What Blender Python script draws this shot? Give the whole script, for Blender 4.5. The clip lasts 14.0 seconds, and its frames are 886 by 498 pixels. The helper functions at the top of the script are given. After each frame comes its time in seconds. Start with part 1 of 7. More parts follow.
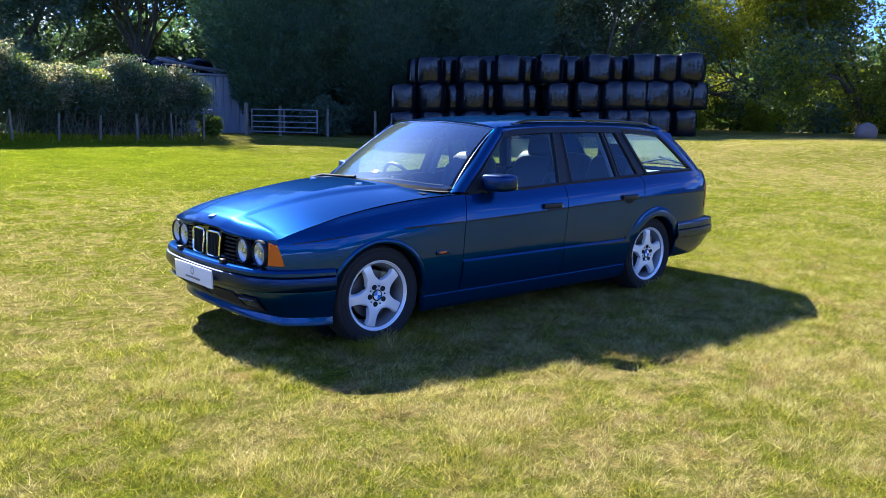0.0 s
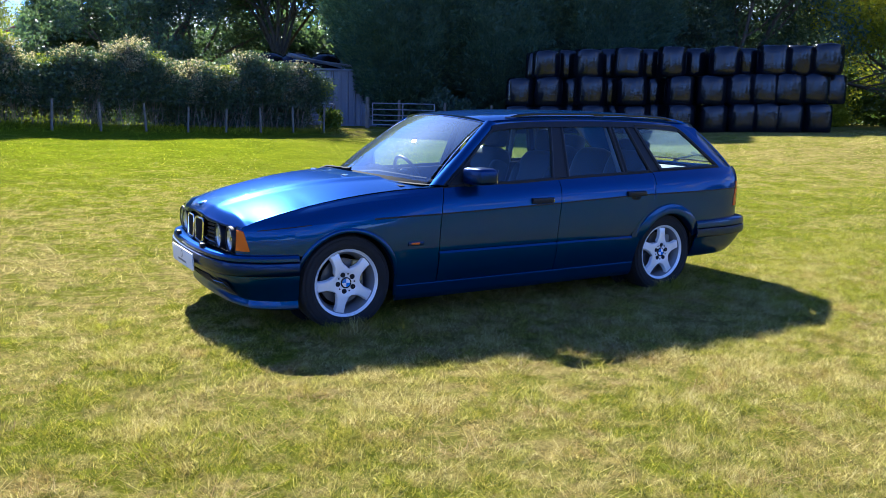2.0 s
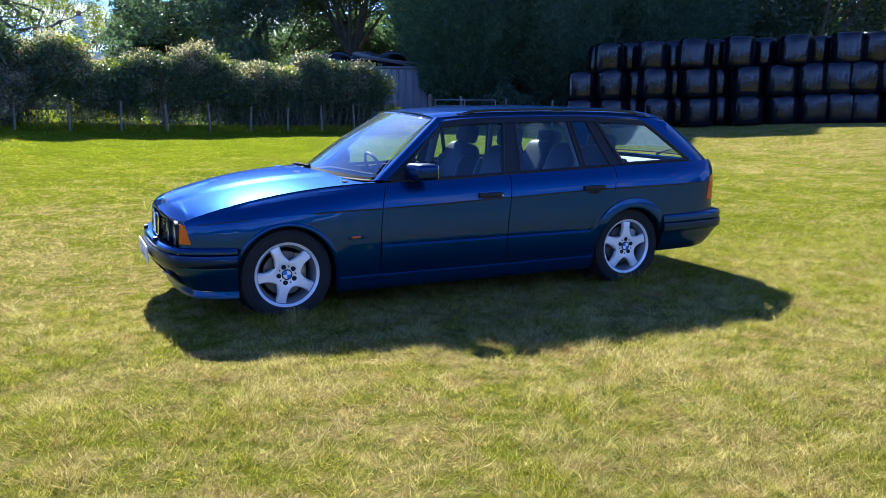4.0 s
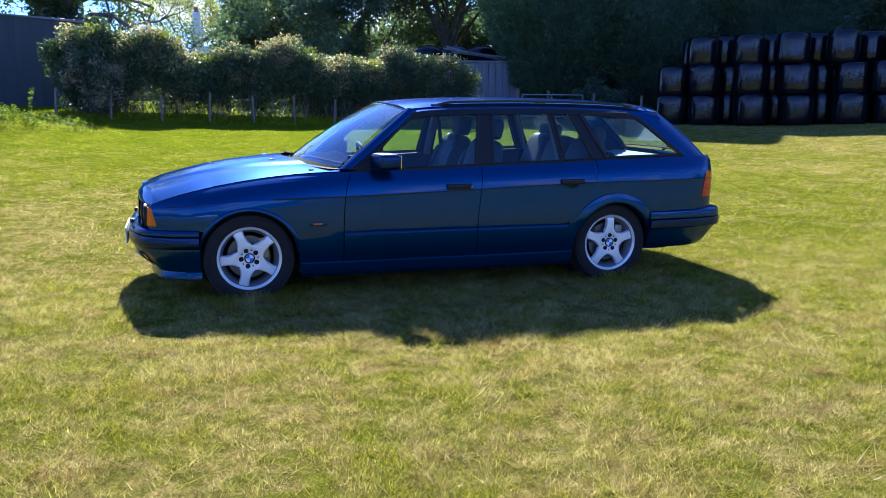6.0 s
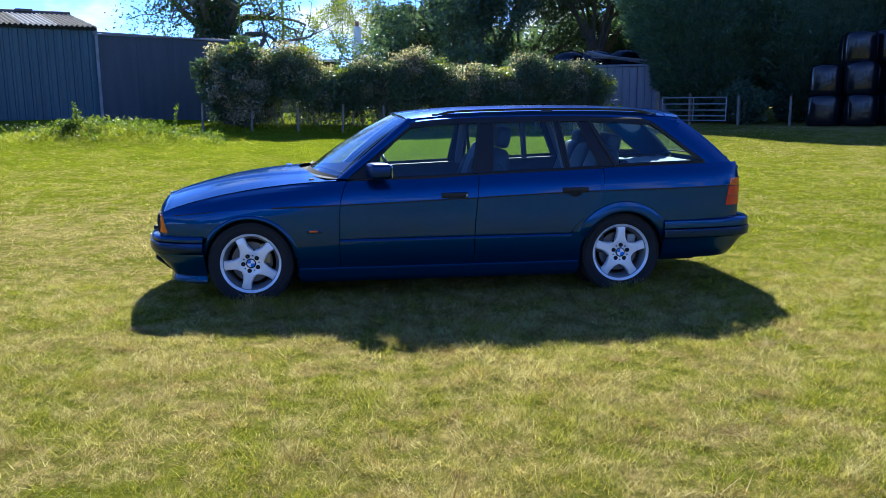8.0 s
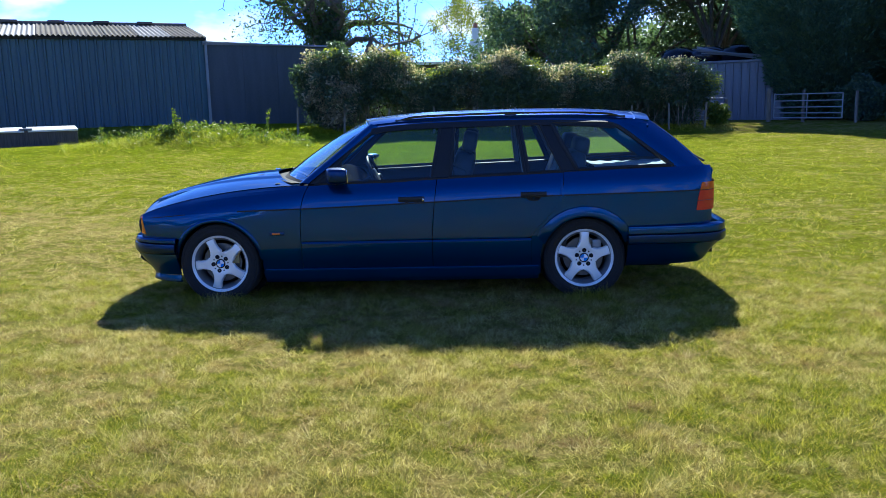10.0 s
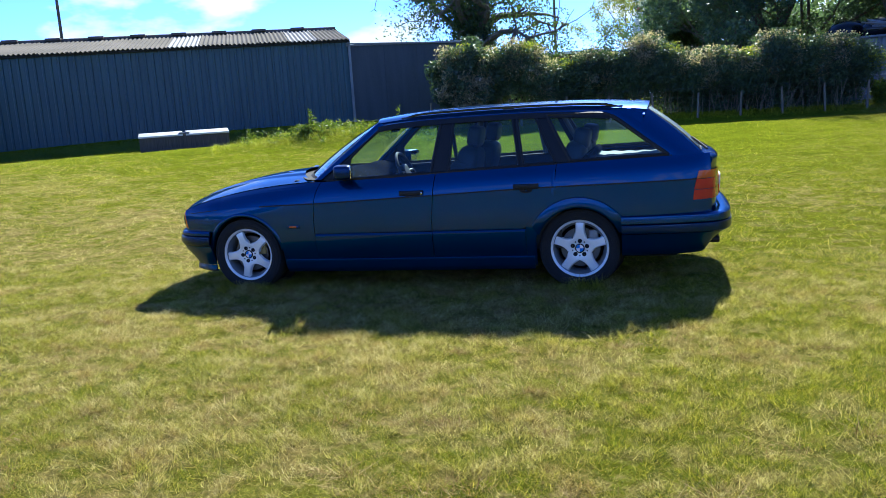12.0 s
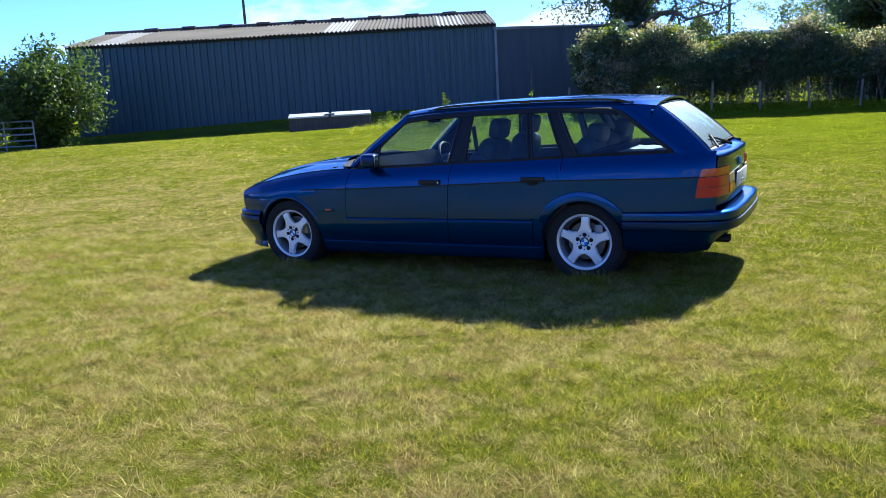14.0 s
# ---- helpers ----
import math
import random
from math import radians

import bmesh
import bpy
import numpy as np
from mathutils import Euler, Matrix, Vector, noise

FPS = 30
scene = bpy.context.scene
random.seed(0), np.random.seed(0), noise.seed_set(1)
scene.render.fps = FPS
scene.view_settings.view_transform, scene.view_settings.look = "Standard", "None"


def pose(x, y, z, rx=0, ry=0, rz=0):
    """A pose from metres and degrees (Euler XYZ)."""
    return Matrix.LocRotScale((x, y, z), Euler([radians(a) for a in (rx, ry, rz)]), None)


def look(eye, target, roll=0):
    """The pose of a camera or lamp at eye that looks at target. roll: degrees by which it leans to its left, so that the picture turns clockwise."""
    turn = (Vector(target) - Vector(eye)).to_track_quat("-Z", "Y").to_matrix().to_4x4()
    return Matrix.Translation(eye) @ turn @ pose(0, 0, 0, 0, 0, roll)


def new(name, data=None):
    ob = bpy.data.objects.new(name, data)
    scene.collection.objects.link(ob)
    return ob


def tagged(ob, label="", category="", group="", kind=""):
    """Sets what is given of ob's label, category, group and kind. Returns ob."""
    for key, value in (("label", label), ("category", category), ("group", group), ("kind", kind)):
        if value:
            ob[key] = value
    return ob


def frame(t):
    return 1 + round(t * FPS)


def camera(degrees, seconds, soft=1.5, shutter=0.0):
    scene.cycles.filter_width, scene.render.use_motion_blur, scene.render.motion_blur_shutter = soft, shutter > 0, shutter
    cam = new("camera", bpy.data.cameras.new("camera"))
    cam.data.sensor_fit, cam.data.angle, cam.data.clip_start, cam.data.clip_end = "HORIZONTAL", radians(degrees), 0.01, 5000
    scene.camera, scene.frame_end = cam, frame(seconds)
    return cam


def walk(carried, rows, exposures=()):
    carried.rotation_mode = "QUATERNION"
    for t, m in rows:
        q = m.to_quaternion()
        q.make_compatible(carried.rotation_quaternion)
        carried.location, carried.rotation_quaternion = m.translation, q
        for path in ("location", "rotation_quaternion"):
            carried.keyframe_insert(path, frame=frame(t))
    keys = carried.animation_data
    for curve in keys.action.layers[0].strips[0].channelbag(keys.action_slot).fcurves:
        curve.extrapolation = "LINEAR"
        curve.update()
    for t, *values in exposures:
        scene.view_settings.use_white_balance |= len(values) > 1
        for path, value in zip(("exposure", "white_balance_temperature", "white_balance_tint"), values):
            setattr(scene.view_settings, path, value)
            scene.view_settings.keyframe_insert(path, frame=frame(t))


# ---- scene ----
cam = camera(56.7, 14.0, soft=0.7)
PATH = [
    (0, (-4.3, -4.752, 1.388), (-3.003, -3.263, 1.068), 1.2),
    (0.5, (-4.109, -4.94, 1.395), (-2.874, -3.402, 1.065), 1.5),
    (1, (-3.882, -5.066, 1.391), (-2.674, -3.505, 1.065), 1.7),
    (1.5, (-3.688, -5.264, 1.396), (-2.561, -3.644, 1.072), 1.7),
    (2, (-3.498, -5.456, 1.41), (-2.475, -3.772, 1.069), 1.3),
    (2.5, (-3.271, -5.531, 1.411), (-2.285, -3.824, 1.071), 1.1),
    (3, (-3.09, -5.647, 1.419), (-2.129, -3.926, 1.082), 0.3),
    (3.2, (-3.013, -5.733, 1.435), (-2.071, -4.001, 1.097), 0.1),
    (5.3, (-2.165, -6.387, 1.434), (-1.479, -4.546, 1.058), 0.8),
    (5.5, (-2.058, -6.414, 1.425), (-1.388, -4.567, 1.05), 0.7),
    (6, (-1.799, -6.455, 1.416), (-1.2, -4.582, 1.048), 0.8),
    (6.5, (-1.521, -6.577, 1.42), (-1.069, -4.662, 1.058), -0.1),
    (7, (-1.215, -6.693, 1.434), (-0.822, -4.766, 1.071), -0.4),
    (7.5, (-0.923, -6.706, 1.439), (-0.598, -4.765, 1.082), -0.2),
    (8, (-0.624, -6.769, 1.441), (-0.412, -4.812, 1.088), -0.6),
    (8.5, (-0.285, -6.861, 1.461), (-0.148, -4.896, 1.113), -0.8),
    (8.7, (-0.165, -6.872, 1.45), (-0.056, -4.905, 1.107), -0.8),
    (10.8, (1.13, -6.883, 1.459), (0.877, -4.93, 1.11), -2.4),
    (11, (1.259, -6.881, 1.458), (0.957, -4.934, 1.11), -2.7),
    (11.5, (1.655, -6.956, 1.473), (1.174, -5.045, 1.128), -3.7),
    (12, (1.981, -6.949, 1.443), (1.465, -5.048, 1.094), -3.8),
    (12.5, (2.281, -6.931, 1.467), (1.694, -5.054, 1.104), -3.4),
    (13, (2.665, -6.968, 1.468), (1.973, -5.128, 1.099), -3.0),
    (13.5, (2.982, -6.918, 1.451), (2.164, -5.129, 1.089), -3.6),
    (14, (3.256, -6.795, 1.467), (2.354, -5.049, 1.099), -3.3),
]
EXPOSURES = ((0.0, 1.95, 5750, 8), (3.0, 1.83, 5700, 7), (6.0, 1.75, 5650, 7), (8.5, 1.56, 5600, 3), (11.0, 1.52, 5600, 2), (14.0, 1.50, 5650, 4))
walk(cam, [(t, look(eye, target, roll)) for t, eye, target, roll in PATH], EXPOSURES)

# ---- light ----
SUN_WAY = Vector((0.10, 1.17, 1.0)).normalized()
sun_el, sun_az = math.asin(SUN_WAY.z), math.atan2(SUN_WAY.x, SUN_WAY.y)

world = bpy.data.worlds.new("world")
scene.world = world
world.use_nodes = True
wn, wl = world.node_tree.nodes, world.node_tree.links
wn.clear()
w_out, w_bg, w_sky = wn.new("ShaderNodeOutputWorld"), wn.new("ShaderNodeBackground"), wn.new("ShaderNodeTexSky")
w_sky.sky_type, w_sky.sun_disc = "NISHITA", False
w_sky.sun_elevation, w_sky.sun_rotation = sun_el, sun_az
w_sky.altitude, w_sky.air_density, w_sky.dust_density, w_sky.ozone_density = 0.0, 0.45, 0.0, 6.0
w_bg.inputs[1].default_value = 0.15
# broken white cumulus, low over the fields
w_tc, w_map, w_nz, w_cr = (wn.new("ShaderNode" + n) for n in ("TexCoord", "Mapping", "TexNoise", "ValToRGB"))
w_map.inputs["Scale"].default_value, w_map.inputs["Location"].default_value = (1.0, 1.0, 2.2), (2.3, 1.1, 0.6)
w_nz.inputs["Scale"].default_value, w_nz.inputs["Detail"].default_value, w_nz.inputs["Roughness"].default_value = 6.0, 6.0, 0.5
w_cr.color_ramp.elements[0].position, w_cr.color_ramp.elements[1].position = 0.535, 0.62
wl.new(w_tc.outputs["Generated"], w_map.inputs[0])
wl.new(w_map.outputs[0], w_nz.inputs["Vector"])
wl.new(w_nz.outputs[0], w_cr.inputs[0])
w_mix = wn.new("ShaderNodeMix")
w_mix.data_type = "RGBA"
w_sep, w_low, w_few = wn.new("ShaderNodeSeparateXYZ"), wn.new("ShaderNodeMapRange"), wn.new("ShaderNodeMath")
wl.new(w_tc.outputs["Generated"], w_sep.inputs[0])
wl.new(w_sep.outputs[2], w_low.inputs[0])
for i, k in enumerate((0.22, 0.42, 1.0, 0.0)):
    w_low.inputs[1 + i].default_value = k
w_few.operation = "MULTIPLY"
wl.new(w_cr.outputs[0], w_few.inputs[0])
wl.new(w_low.outputs[0], w_few.inputs[1])
wl.new(w_few.outputs[0], w_mix.inputs[0])
w_deep = wn.new("ShaderNodeMix")
w_deep.data_type, w_deep.blend_type = "RGBA", "MULTIPLY"
w_deep.inputs[0].default_value, w_deep.inputs[7].default_value = 1.0, (0.69, 0.73, 1.05, 1.0)
wl.new(w_sky.outputs[0], w_deep.inputs[6])
wl.new(w_deep.outputs[2], w_mix.inputs[6])
w_mix.inputs[7].default_value = (2.75, 2.9, 3.15, 1.0)
wl.new(w_mix.outputs[2], w_bg.inputs[0])
wl.new(w_bg.outputs[0], w_out.inputs[0])

sun_data = bpy.data.lights.new("sun", "SUN")
sun_data.energy, sun_data.angle, sun_data.color = 5.0, radians(0.6), (1.0, 0.93, 0.80)
sun = new("sun", sun_data)
sun.matrix_world = look(SUN_WAY * 50, (0, 0, 0))

# ---- materials ----
def shader(name):
    m = bpy.data.materials.new(name)
    m.use_nodes = True
    nt = m.node_tree
    return m, nt, nt.nodes["Principled BSDF"]


def link(nt, a, b):
    nt.links.new(a, b)


def noise_node(nt, scale, detail=4.0, rough=0.6, coords="Object"):
    tc, nz = nt.nodes.new("ShaderNodeTexCoord"), nt.nodes.new("ShaderNodeTexNoise")
    nz.inputs["Scale"].default_value, nz.inputs["Detail"].default_value, nz.inputs["Roughness"].default_value = scale, detail, rough
    link(nt, tc.outputs[coords], nz.inputs["Vector"])
    return nz


def ramp(nt, src, stops):
    r = nt.nodes.new("ShaderNodeValToRGB")
    while len(r.color_ramp.elements) < len(stops):
        r.color_ramp.elements.new(0.5)
    for e, (p, c) in zip(r.color_ramp.elements, stops):
        e.position, e.color = p, (*c, 1.0)
    link(nt, src, r.inputs[0])
    return r.outputs[0]


def mixed(nt, fac, a, b, mode="MIX"):
    m = nt.nodes.new("ShaderNodeMix")
    m.data_type, m.blend_type = "RGBA", mode
    for sock, v in ((m.inputs[0], fac), (m.inputs[6], a), (m.inputs[7], b)):
        if isinstance(v, (int, float)):
            sock.default_value = v
        elif isinstance(v, tuple):
            sock.default_value = (*v, 1.0)
        else:
            link(nt, v, sock)
    return m.outputs[2]


def bumped(nt, p, src, strength, dist=0.01):
    b = nt.nodes.new("ShaderNodeBump")
    b.inputs["Strength"].default_value, b.inputs["Distance"].default_value = strength, dist
    link(nt, src, b.inputs["Height"])
    link(nt, b.outputs[0], p.inputs["Normal"])


def plain(name, col, rough=0.5, metal=0.0, vary=0.15, scale=8.0, bump=0.0, coat=0.0, spec=0.5):
    """Colour with two scales of variation, roughness that varies, and fine relief."""
    m, nt, p = shader(name)
    p.inputs["Metallic"].default_value, p.inputs["Coat Weight"].default_value = metal, coat
    p.inputs["Specular IOR Level"].default_value = spec
    big, fine = noise_node(nt, scale * 0.2, 3), noise_node(nt, scale * 4, 5)
    lo, hi = tuple(c * (1 - vary) for c in col), tuple(min(1, c * (1 + vary)) for c in col)
    c1 = ramp(nt, big.outputs[0], ((0.3, lo), (0.7, hi)))
    c2 = mixed(nt, vary, c1, ramp(nt, fine.outputs[0], ((0.3, lo), (0.7, hi))))
    link(nt, c2, p.inputs["Base Color"])
    mr = nt.nodes.new("ShaderNodeMapRange")
    mr.inputs[3].default_value, mr.inputs[4].default_value = max(0.02, rough - 0.06), min(1, rough + 0.06)
    link(nt, fine.outputs[0], mr.inputs[0])
    link(nt, mr.outputs[0], p.inputs["Roughness"])
    if bump:
        bumped(nt, p, fine.outputs[0], bump, 0.004)
    return m


def leafy(name, cols, transl=0.35, rough=0.5, spec=0.5, patch=0.25):
    """Leaves: colour by island and by patch, part of the light passing through."""
    m, nt, p = shader(name)
    g = nt.nodes.new("ShaderNodeNewGeometry")
    tone = ramp(nt, g.outputs["Random Per Island"], [(i / max(1, len(cols) - 1), c) for i, c in enumerate(cols)])
    nz = noise_node(nt, patch, 3)
    tone = mixed(nt, 0.6, tone, ramp(nt, nz.outputs[0], ((0.32, (0.55, 0.55, 0.55)), (0.68, (1.35, 1.3, 1.1)))), "MULTIPLY")
    link(nt, tone, p.inputs["Base Color"])
    p.inputs["Roughness"].default_value, p.inputs["Specular IOR Level"].default_value = rough, spec
    tr, mx = nt.nodes.new("ShaderNodeBsdfTranslucent"), nt.nodes.new("ShaderNodeMixShader")
    link(nt, mixed(nt, 1.0, tone, (1.5, 1.5, 0.75), "MULTIPLY"), tr.inputs[0])
    mx.inputs[0].default_value = transl
    link(nt, p.outputs[0], mx.inputs[1])
    link(nt, tr.outputs[0], mx.inputs[2])
    link(nt, mx.outputs[0], nt.nodes["Material Output"].inputs[0])
    return m


def car_paint():
    """Deep blue metallic under clear lacquer."""
    m, nt, p = shader("blue_metallic_paint")
    flake = noise_node(nt, 900, 2)
    big = noise_node(nt, 1.2, 3)
    c = mixed(nt, 0.25, ramp(nt, big.outputs[0], ((0.3, (0.0, 0.038, 0.124)), (0.7, (0.0, 0.043, 0.142)))),
              ramp(nt, flake.outputs[0], ((0.35, (0.0, 0.017, 0.073)), (0.7, (0.0, 0.074, 0.25)))))
    link(nt, c, p.inputs["Base Color"])
    p.inputs["Metallic"].default_value, p.inputs["Roughness"].default_value = 0.84, 0.35
    p.inputs["Specular Tint"].default_value, p.inputs["Specular IOR Level"].default_value = (0.0, 0.37, 0.41, 1.0), 0.1
    p.inputs["Coat Weight"].default_value, p.inputs["Coat Roughness"].default_value, p.inputs["Coat IOR"].default_value = 0.8, 0.010, 1.40
    bumped(nt, p, flake.outputs[0], 0.04, 0.001)
    return m


def lushness(nt):
    """How much greener the field grows away from the trodden middle, 0 to 0.7."""
    tc, sep = nt.nodes.new("ShaderNodeTexCoord"), nt.nodes.new("ShaderNodeSeparateXYZ")
    link(nt, tc.outputs["Object"], sep.inputs[0])
    a, b = nt.nodes.new("ShaderNodeMapRange"), nt.nodes.new("ShaderNodeMapRange")
    for n, v in ((a, (4.0, 15.0, 0.0, 0.72)), (b, (3.0, 10.0, 1.0, 0.0))):
        for i, k in enumerate(v):
            n.inputs[1 + i].default_value = k
    link(nt, sep.outputs[1], a.inputs[0])
    link(nt, sep.outputs[0], b.inputs[0])
    m = nt.nodes.new("ShaderNodeMath")
    m.operation = "MULTIPLY"
    link(nt, a.outputs[0], m.inputs[0])
    link(nt, b.outputs[0], m.inputs[1])
    # trodden, drier turf before the car, fresher growth past its tail
    c, d = nt.nodes.new("ShaderNodeMapRange"), nt.nodes.new("ShaderNodeMath")
    for i, k in enumerate((0.0, 4.0, -0.04, 0.32)):
        c.inputs[1 + i].default_value = k
    link(nt, sep.outputs[0], c.inputs[0])
    d.operation = "ADD"
    link(nt, m.outputs[0], d.inputs[0])
    link(nt, c.outputs[0], d.inputs[1])
    # parched strip towards the bales
    e, f = nt.nodes.new("ShaderNodeMapRange"), nt.nodes.new("ShaderNodeMath")
    for i, k in enumerate((8.0, 16.0, 0.0, -0.50)):
        e.inputs[1 + i].default_value = k
    link(nt, sep.outputs[0], e.inputs[0])
    f.operation = "ADD"
    link(nt, d.outputs[0], f.inputs[0])
    link(nt, e.outputs[0], f.inputs[1])
    return m.outputs[0], f.outputs[0]


def lime(nt, col, lush):
    """Fresh growth is a purer yellow-green."""
    return mixed(nt, lush, col, mixed(nt, 1.0, col, (1.18, 1.36, 0.60), "MULTIPLY"))


def dryness(nt):
    """Share of dry straw: broad zones, hand-wide patches and tufts, less where growth is fresh."""
    a, b, c = noise_node(nt, 0.22, 4), noise_node(nt, 1.5, 5, 0.65), noise_node(nt, 6.0, 4, 0.7)
    zone = ramp(nt, a.outputs[0], ((0.40, (0.1, 0.1, 0.1)), (0.62, (0.95, 0.95, 0.95))))
    patch = ramp(nt, b.outputs[0], ((0.43, (0, 0, 0)), (0.58, (1, 1, 1))))
    tuft = ramp(nt, c.outputs[0], ((0.46, (0, 0, 0)), (0.57, (1, 1, 1))))
    k = mixed(nt, 0.34, mixed(nt, 0.50, zone, patch), tuft)
    far, lush = lushness(nt)
    sharp = nt.nodes.new("ShaderNodeMapRange")
    sharp.inputs[1].default_value, sharp.inputs[2].default_value = 0.16, 0.84
    link(nt, k, sharp.inputs[0])
    d = nt.nodes.new("ShaderNodeMath")
    d.operation, d.use_clamp = "SUBTRACT", True
    link(nt, sharp.outputs[0], d.inputs[0])
    link(nt, lush, d.inputs[1])
    return d.outputs[0], far


def ground_mat():
    """Mown pasture soil and thatch between the blades: green, straw and bare patches."""
    m, nt, p = shader("pasture")
    b, c, d = noise_node(nt, 0.9, 6, 0.7), noise_node(nt, 14, 6, 0.75), noise_node(nt, 75, 5, 0.8)
    green = ramp(nt, b.outputs[0], ((0.3, (0.118, 0.140, 0.014)), (0.7, (0.210, 0.215, 0.021))))
    straw = ramp(nt, c.outputs[0], ((0.25, (0.19, 0.150, 0.045)), (0.75, (0.43, 0.345, 0.125))))
    dry, far = dryness(nt)
    col = lime(nt, mixed(nt, dry, green, straw), far)
    col = mixed(nt, 0.75, col, ramp(nt, c.outputs[0], ((0.30, (0.25, 0.25, 0.23)), (0.66, (1.0, 1.0, 0.95)))), "MULTIPLY")
    col = mixed(nt, 0.80, col, ramp(nt, d.outputs[0], ((0.36, (0.30, 0.28, 0.25)), (0.60, (1.25, 1.25, 1.2)))), "MULTIPLY")
    link(nt, col, p.inputs["Base Color"])
    p.inputs["Roughness"].default_value, p.inputs["Specular IOR Level"].default_value = 0.9, 0.0
    bumped(nt, p, mixed(nt, 0.4, c.outputs[0], d.outputs[0]), 0.9, 0.05)
    return m


def blade_mat():
    """Grass blades: green to straw by patch and by blade."""
    m, nt, p = shader("grass_blade")
    r = nt.nodes.new("ShaderNodeNewGeometry").outputs["Random Per Island"]
    green = ramp(nt, r, ((0.0, (0.020, 0.045, 0.009)), (0.35, (0.152, 0.182, 0.012)), (0.8, (0.352, 0.334, 0.020)), (1.0, (0.62, 0.53, 0.080))))
    straw = ramp(nt, r, ((0.0, (0.05, 0.045, 0.014)), (0.5, (0.44, 0.355, 0.100)), (1.0, (0.80, 0.70, 0.35))))
    rust = ramp(nt, r, ((0.0, (0.10, 0.060, 0.020)), (0.6, (0.37, 0.240, 0.080)), (1.0, (0.60, 0.46, 0.22))))
    straw = mixed(nt, ramp(nt, noise_node(nt, 2.6, 4, 0.7).outputs[0], ((0.50, (0, 0, 0)), (0.64, (1, 1, 1)))), straw, rust)
    dry, far = dryness(nt)
    col = lime(nt, mixed(nt, dry, green, straw), far)
    link(nt, col, p.inputs["Base Color"])
    p.inputs["Roughness"].default_value, p.inputs["Specular IOR Level"].default_value = 0.50, 0.14
    tr, mx = nt.nodes.new("ShaderNodeBsdfTranslucent"), nt.nodes.new("ShaderNodeMixShader")
    link(nt, mixed(nt, 1.0, col, (1.25, 1.25, 1.0), "MULTIPLY"), tr.inputs[0])
    mx.inputs[0].default_value = 0.50
    link(nt, p.outputs[0], mx.inputs[1])
    link(nt, tr.outputs[0], mx.inputs[2])
    link(nt, mx.outputs[0], nt.nodes["Material Output"].inputs[0])
    return m


def glass(name, tint, rough=0.0, clear=0.85, film=0.015, base=0.06, haze=0.28):
    """Thin pane: tinted pass-through under a real reflection."""
    m, nt, p = shader(name)
    nt.nodes.remove(p)
    tp, gl, mx, fr = (nt.nodes.new("ShaderNode" + n) for n in ("BsdfTransparent", "BsdfGlossy", "MixShader", "LayerWeight"))
    tp.inputs[0].default_value = (*(c * clear for c in tint), 1)
    gl.inputs["Roughness"].default_value = rough
    gl.inputs[0].default_value = (0.80, 0.92, 1.0, 1.0)
    fr.inputs[0].default_value = 0.5
    pw, k = nt.nodes.new("ShaderNodeMath"), nt.nodes.new("ShaderNodeMath")
    pw.operation, pw.inputs[1].default_value = "POWER", 4.5
    link(nt, fr.outputs["Facing"], pw.inputs[0])
    k.operation, k.inputs[1].default_value, k.inputs[2].default_value, k.use_clamp = "MULTIPLY_ADD", 0.85, base, True
    link(nt, pw.outputs[0], k.inputs[0])
    link(nt, k.outputs[0], mx.inputs[0])
    link(nt, tp.outputs[0], mx.inputs[1])
    link(nt, gl.outputs[0], mx.inputs[2])
    # thin film of dust that catches the sun
    du, mx2 = nt.nodes.new("ShaderNodeBsdfGlossy"), nt.nodes.new("ShaderNodeMixShader")
    du.inputs[0].default_value = (0.72, 0.88, 1.0, 1.0)
    du.inputs["Roughness"].default_value = haze
    mx2.inputs[0].default_value = film
    link(nt, mx.outputs[0], mx2.inputs[1])
    link(nt, du.outputs[0], mx2.inputs[2])
    link(nt, mx2.outputs[0], nt.nodes["Material Output"].inputs[0])
    return m


def wood_mat(name, lo, hi, scale=6.0):
    m, nt, p = shader(name)
    tc, mp, nz = nt.nodes.new("ShaderNodeTexCoord"), nt.nodes.new("ShaderNodeMapping"), nt.nodes.new("ShaderNodeTexNoise")
    mp.inputs["Scale"].default_value = (scale * 6, scale * 6, scale * 0.5)
    nz.inputs["Scale"].default_value, nz.inputs["Detail"].default_value = 1.0, 6
    link(nt, tc.outputs["Object"], mp.inputs[0])
    link(nt, mp.outputs[0], nz.inputs["Vector"])
    link(nt, ramp(nt, nz.outputs[0], ((0.3, lo), (0.7, hi))), p.inputs["Base Color"])
    p.inputs["Roughness"].default_value = 0.85
    bumped(nt, p, nz.outputs[0], 0.5, 0.006)
    return m


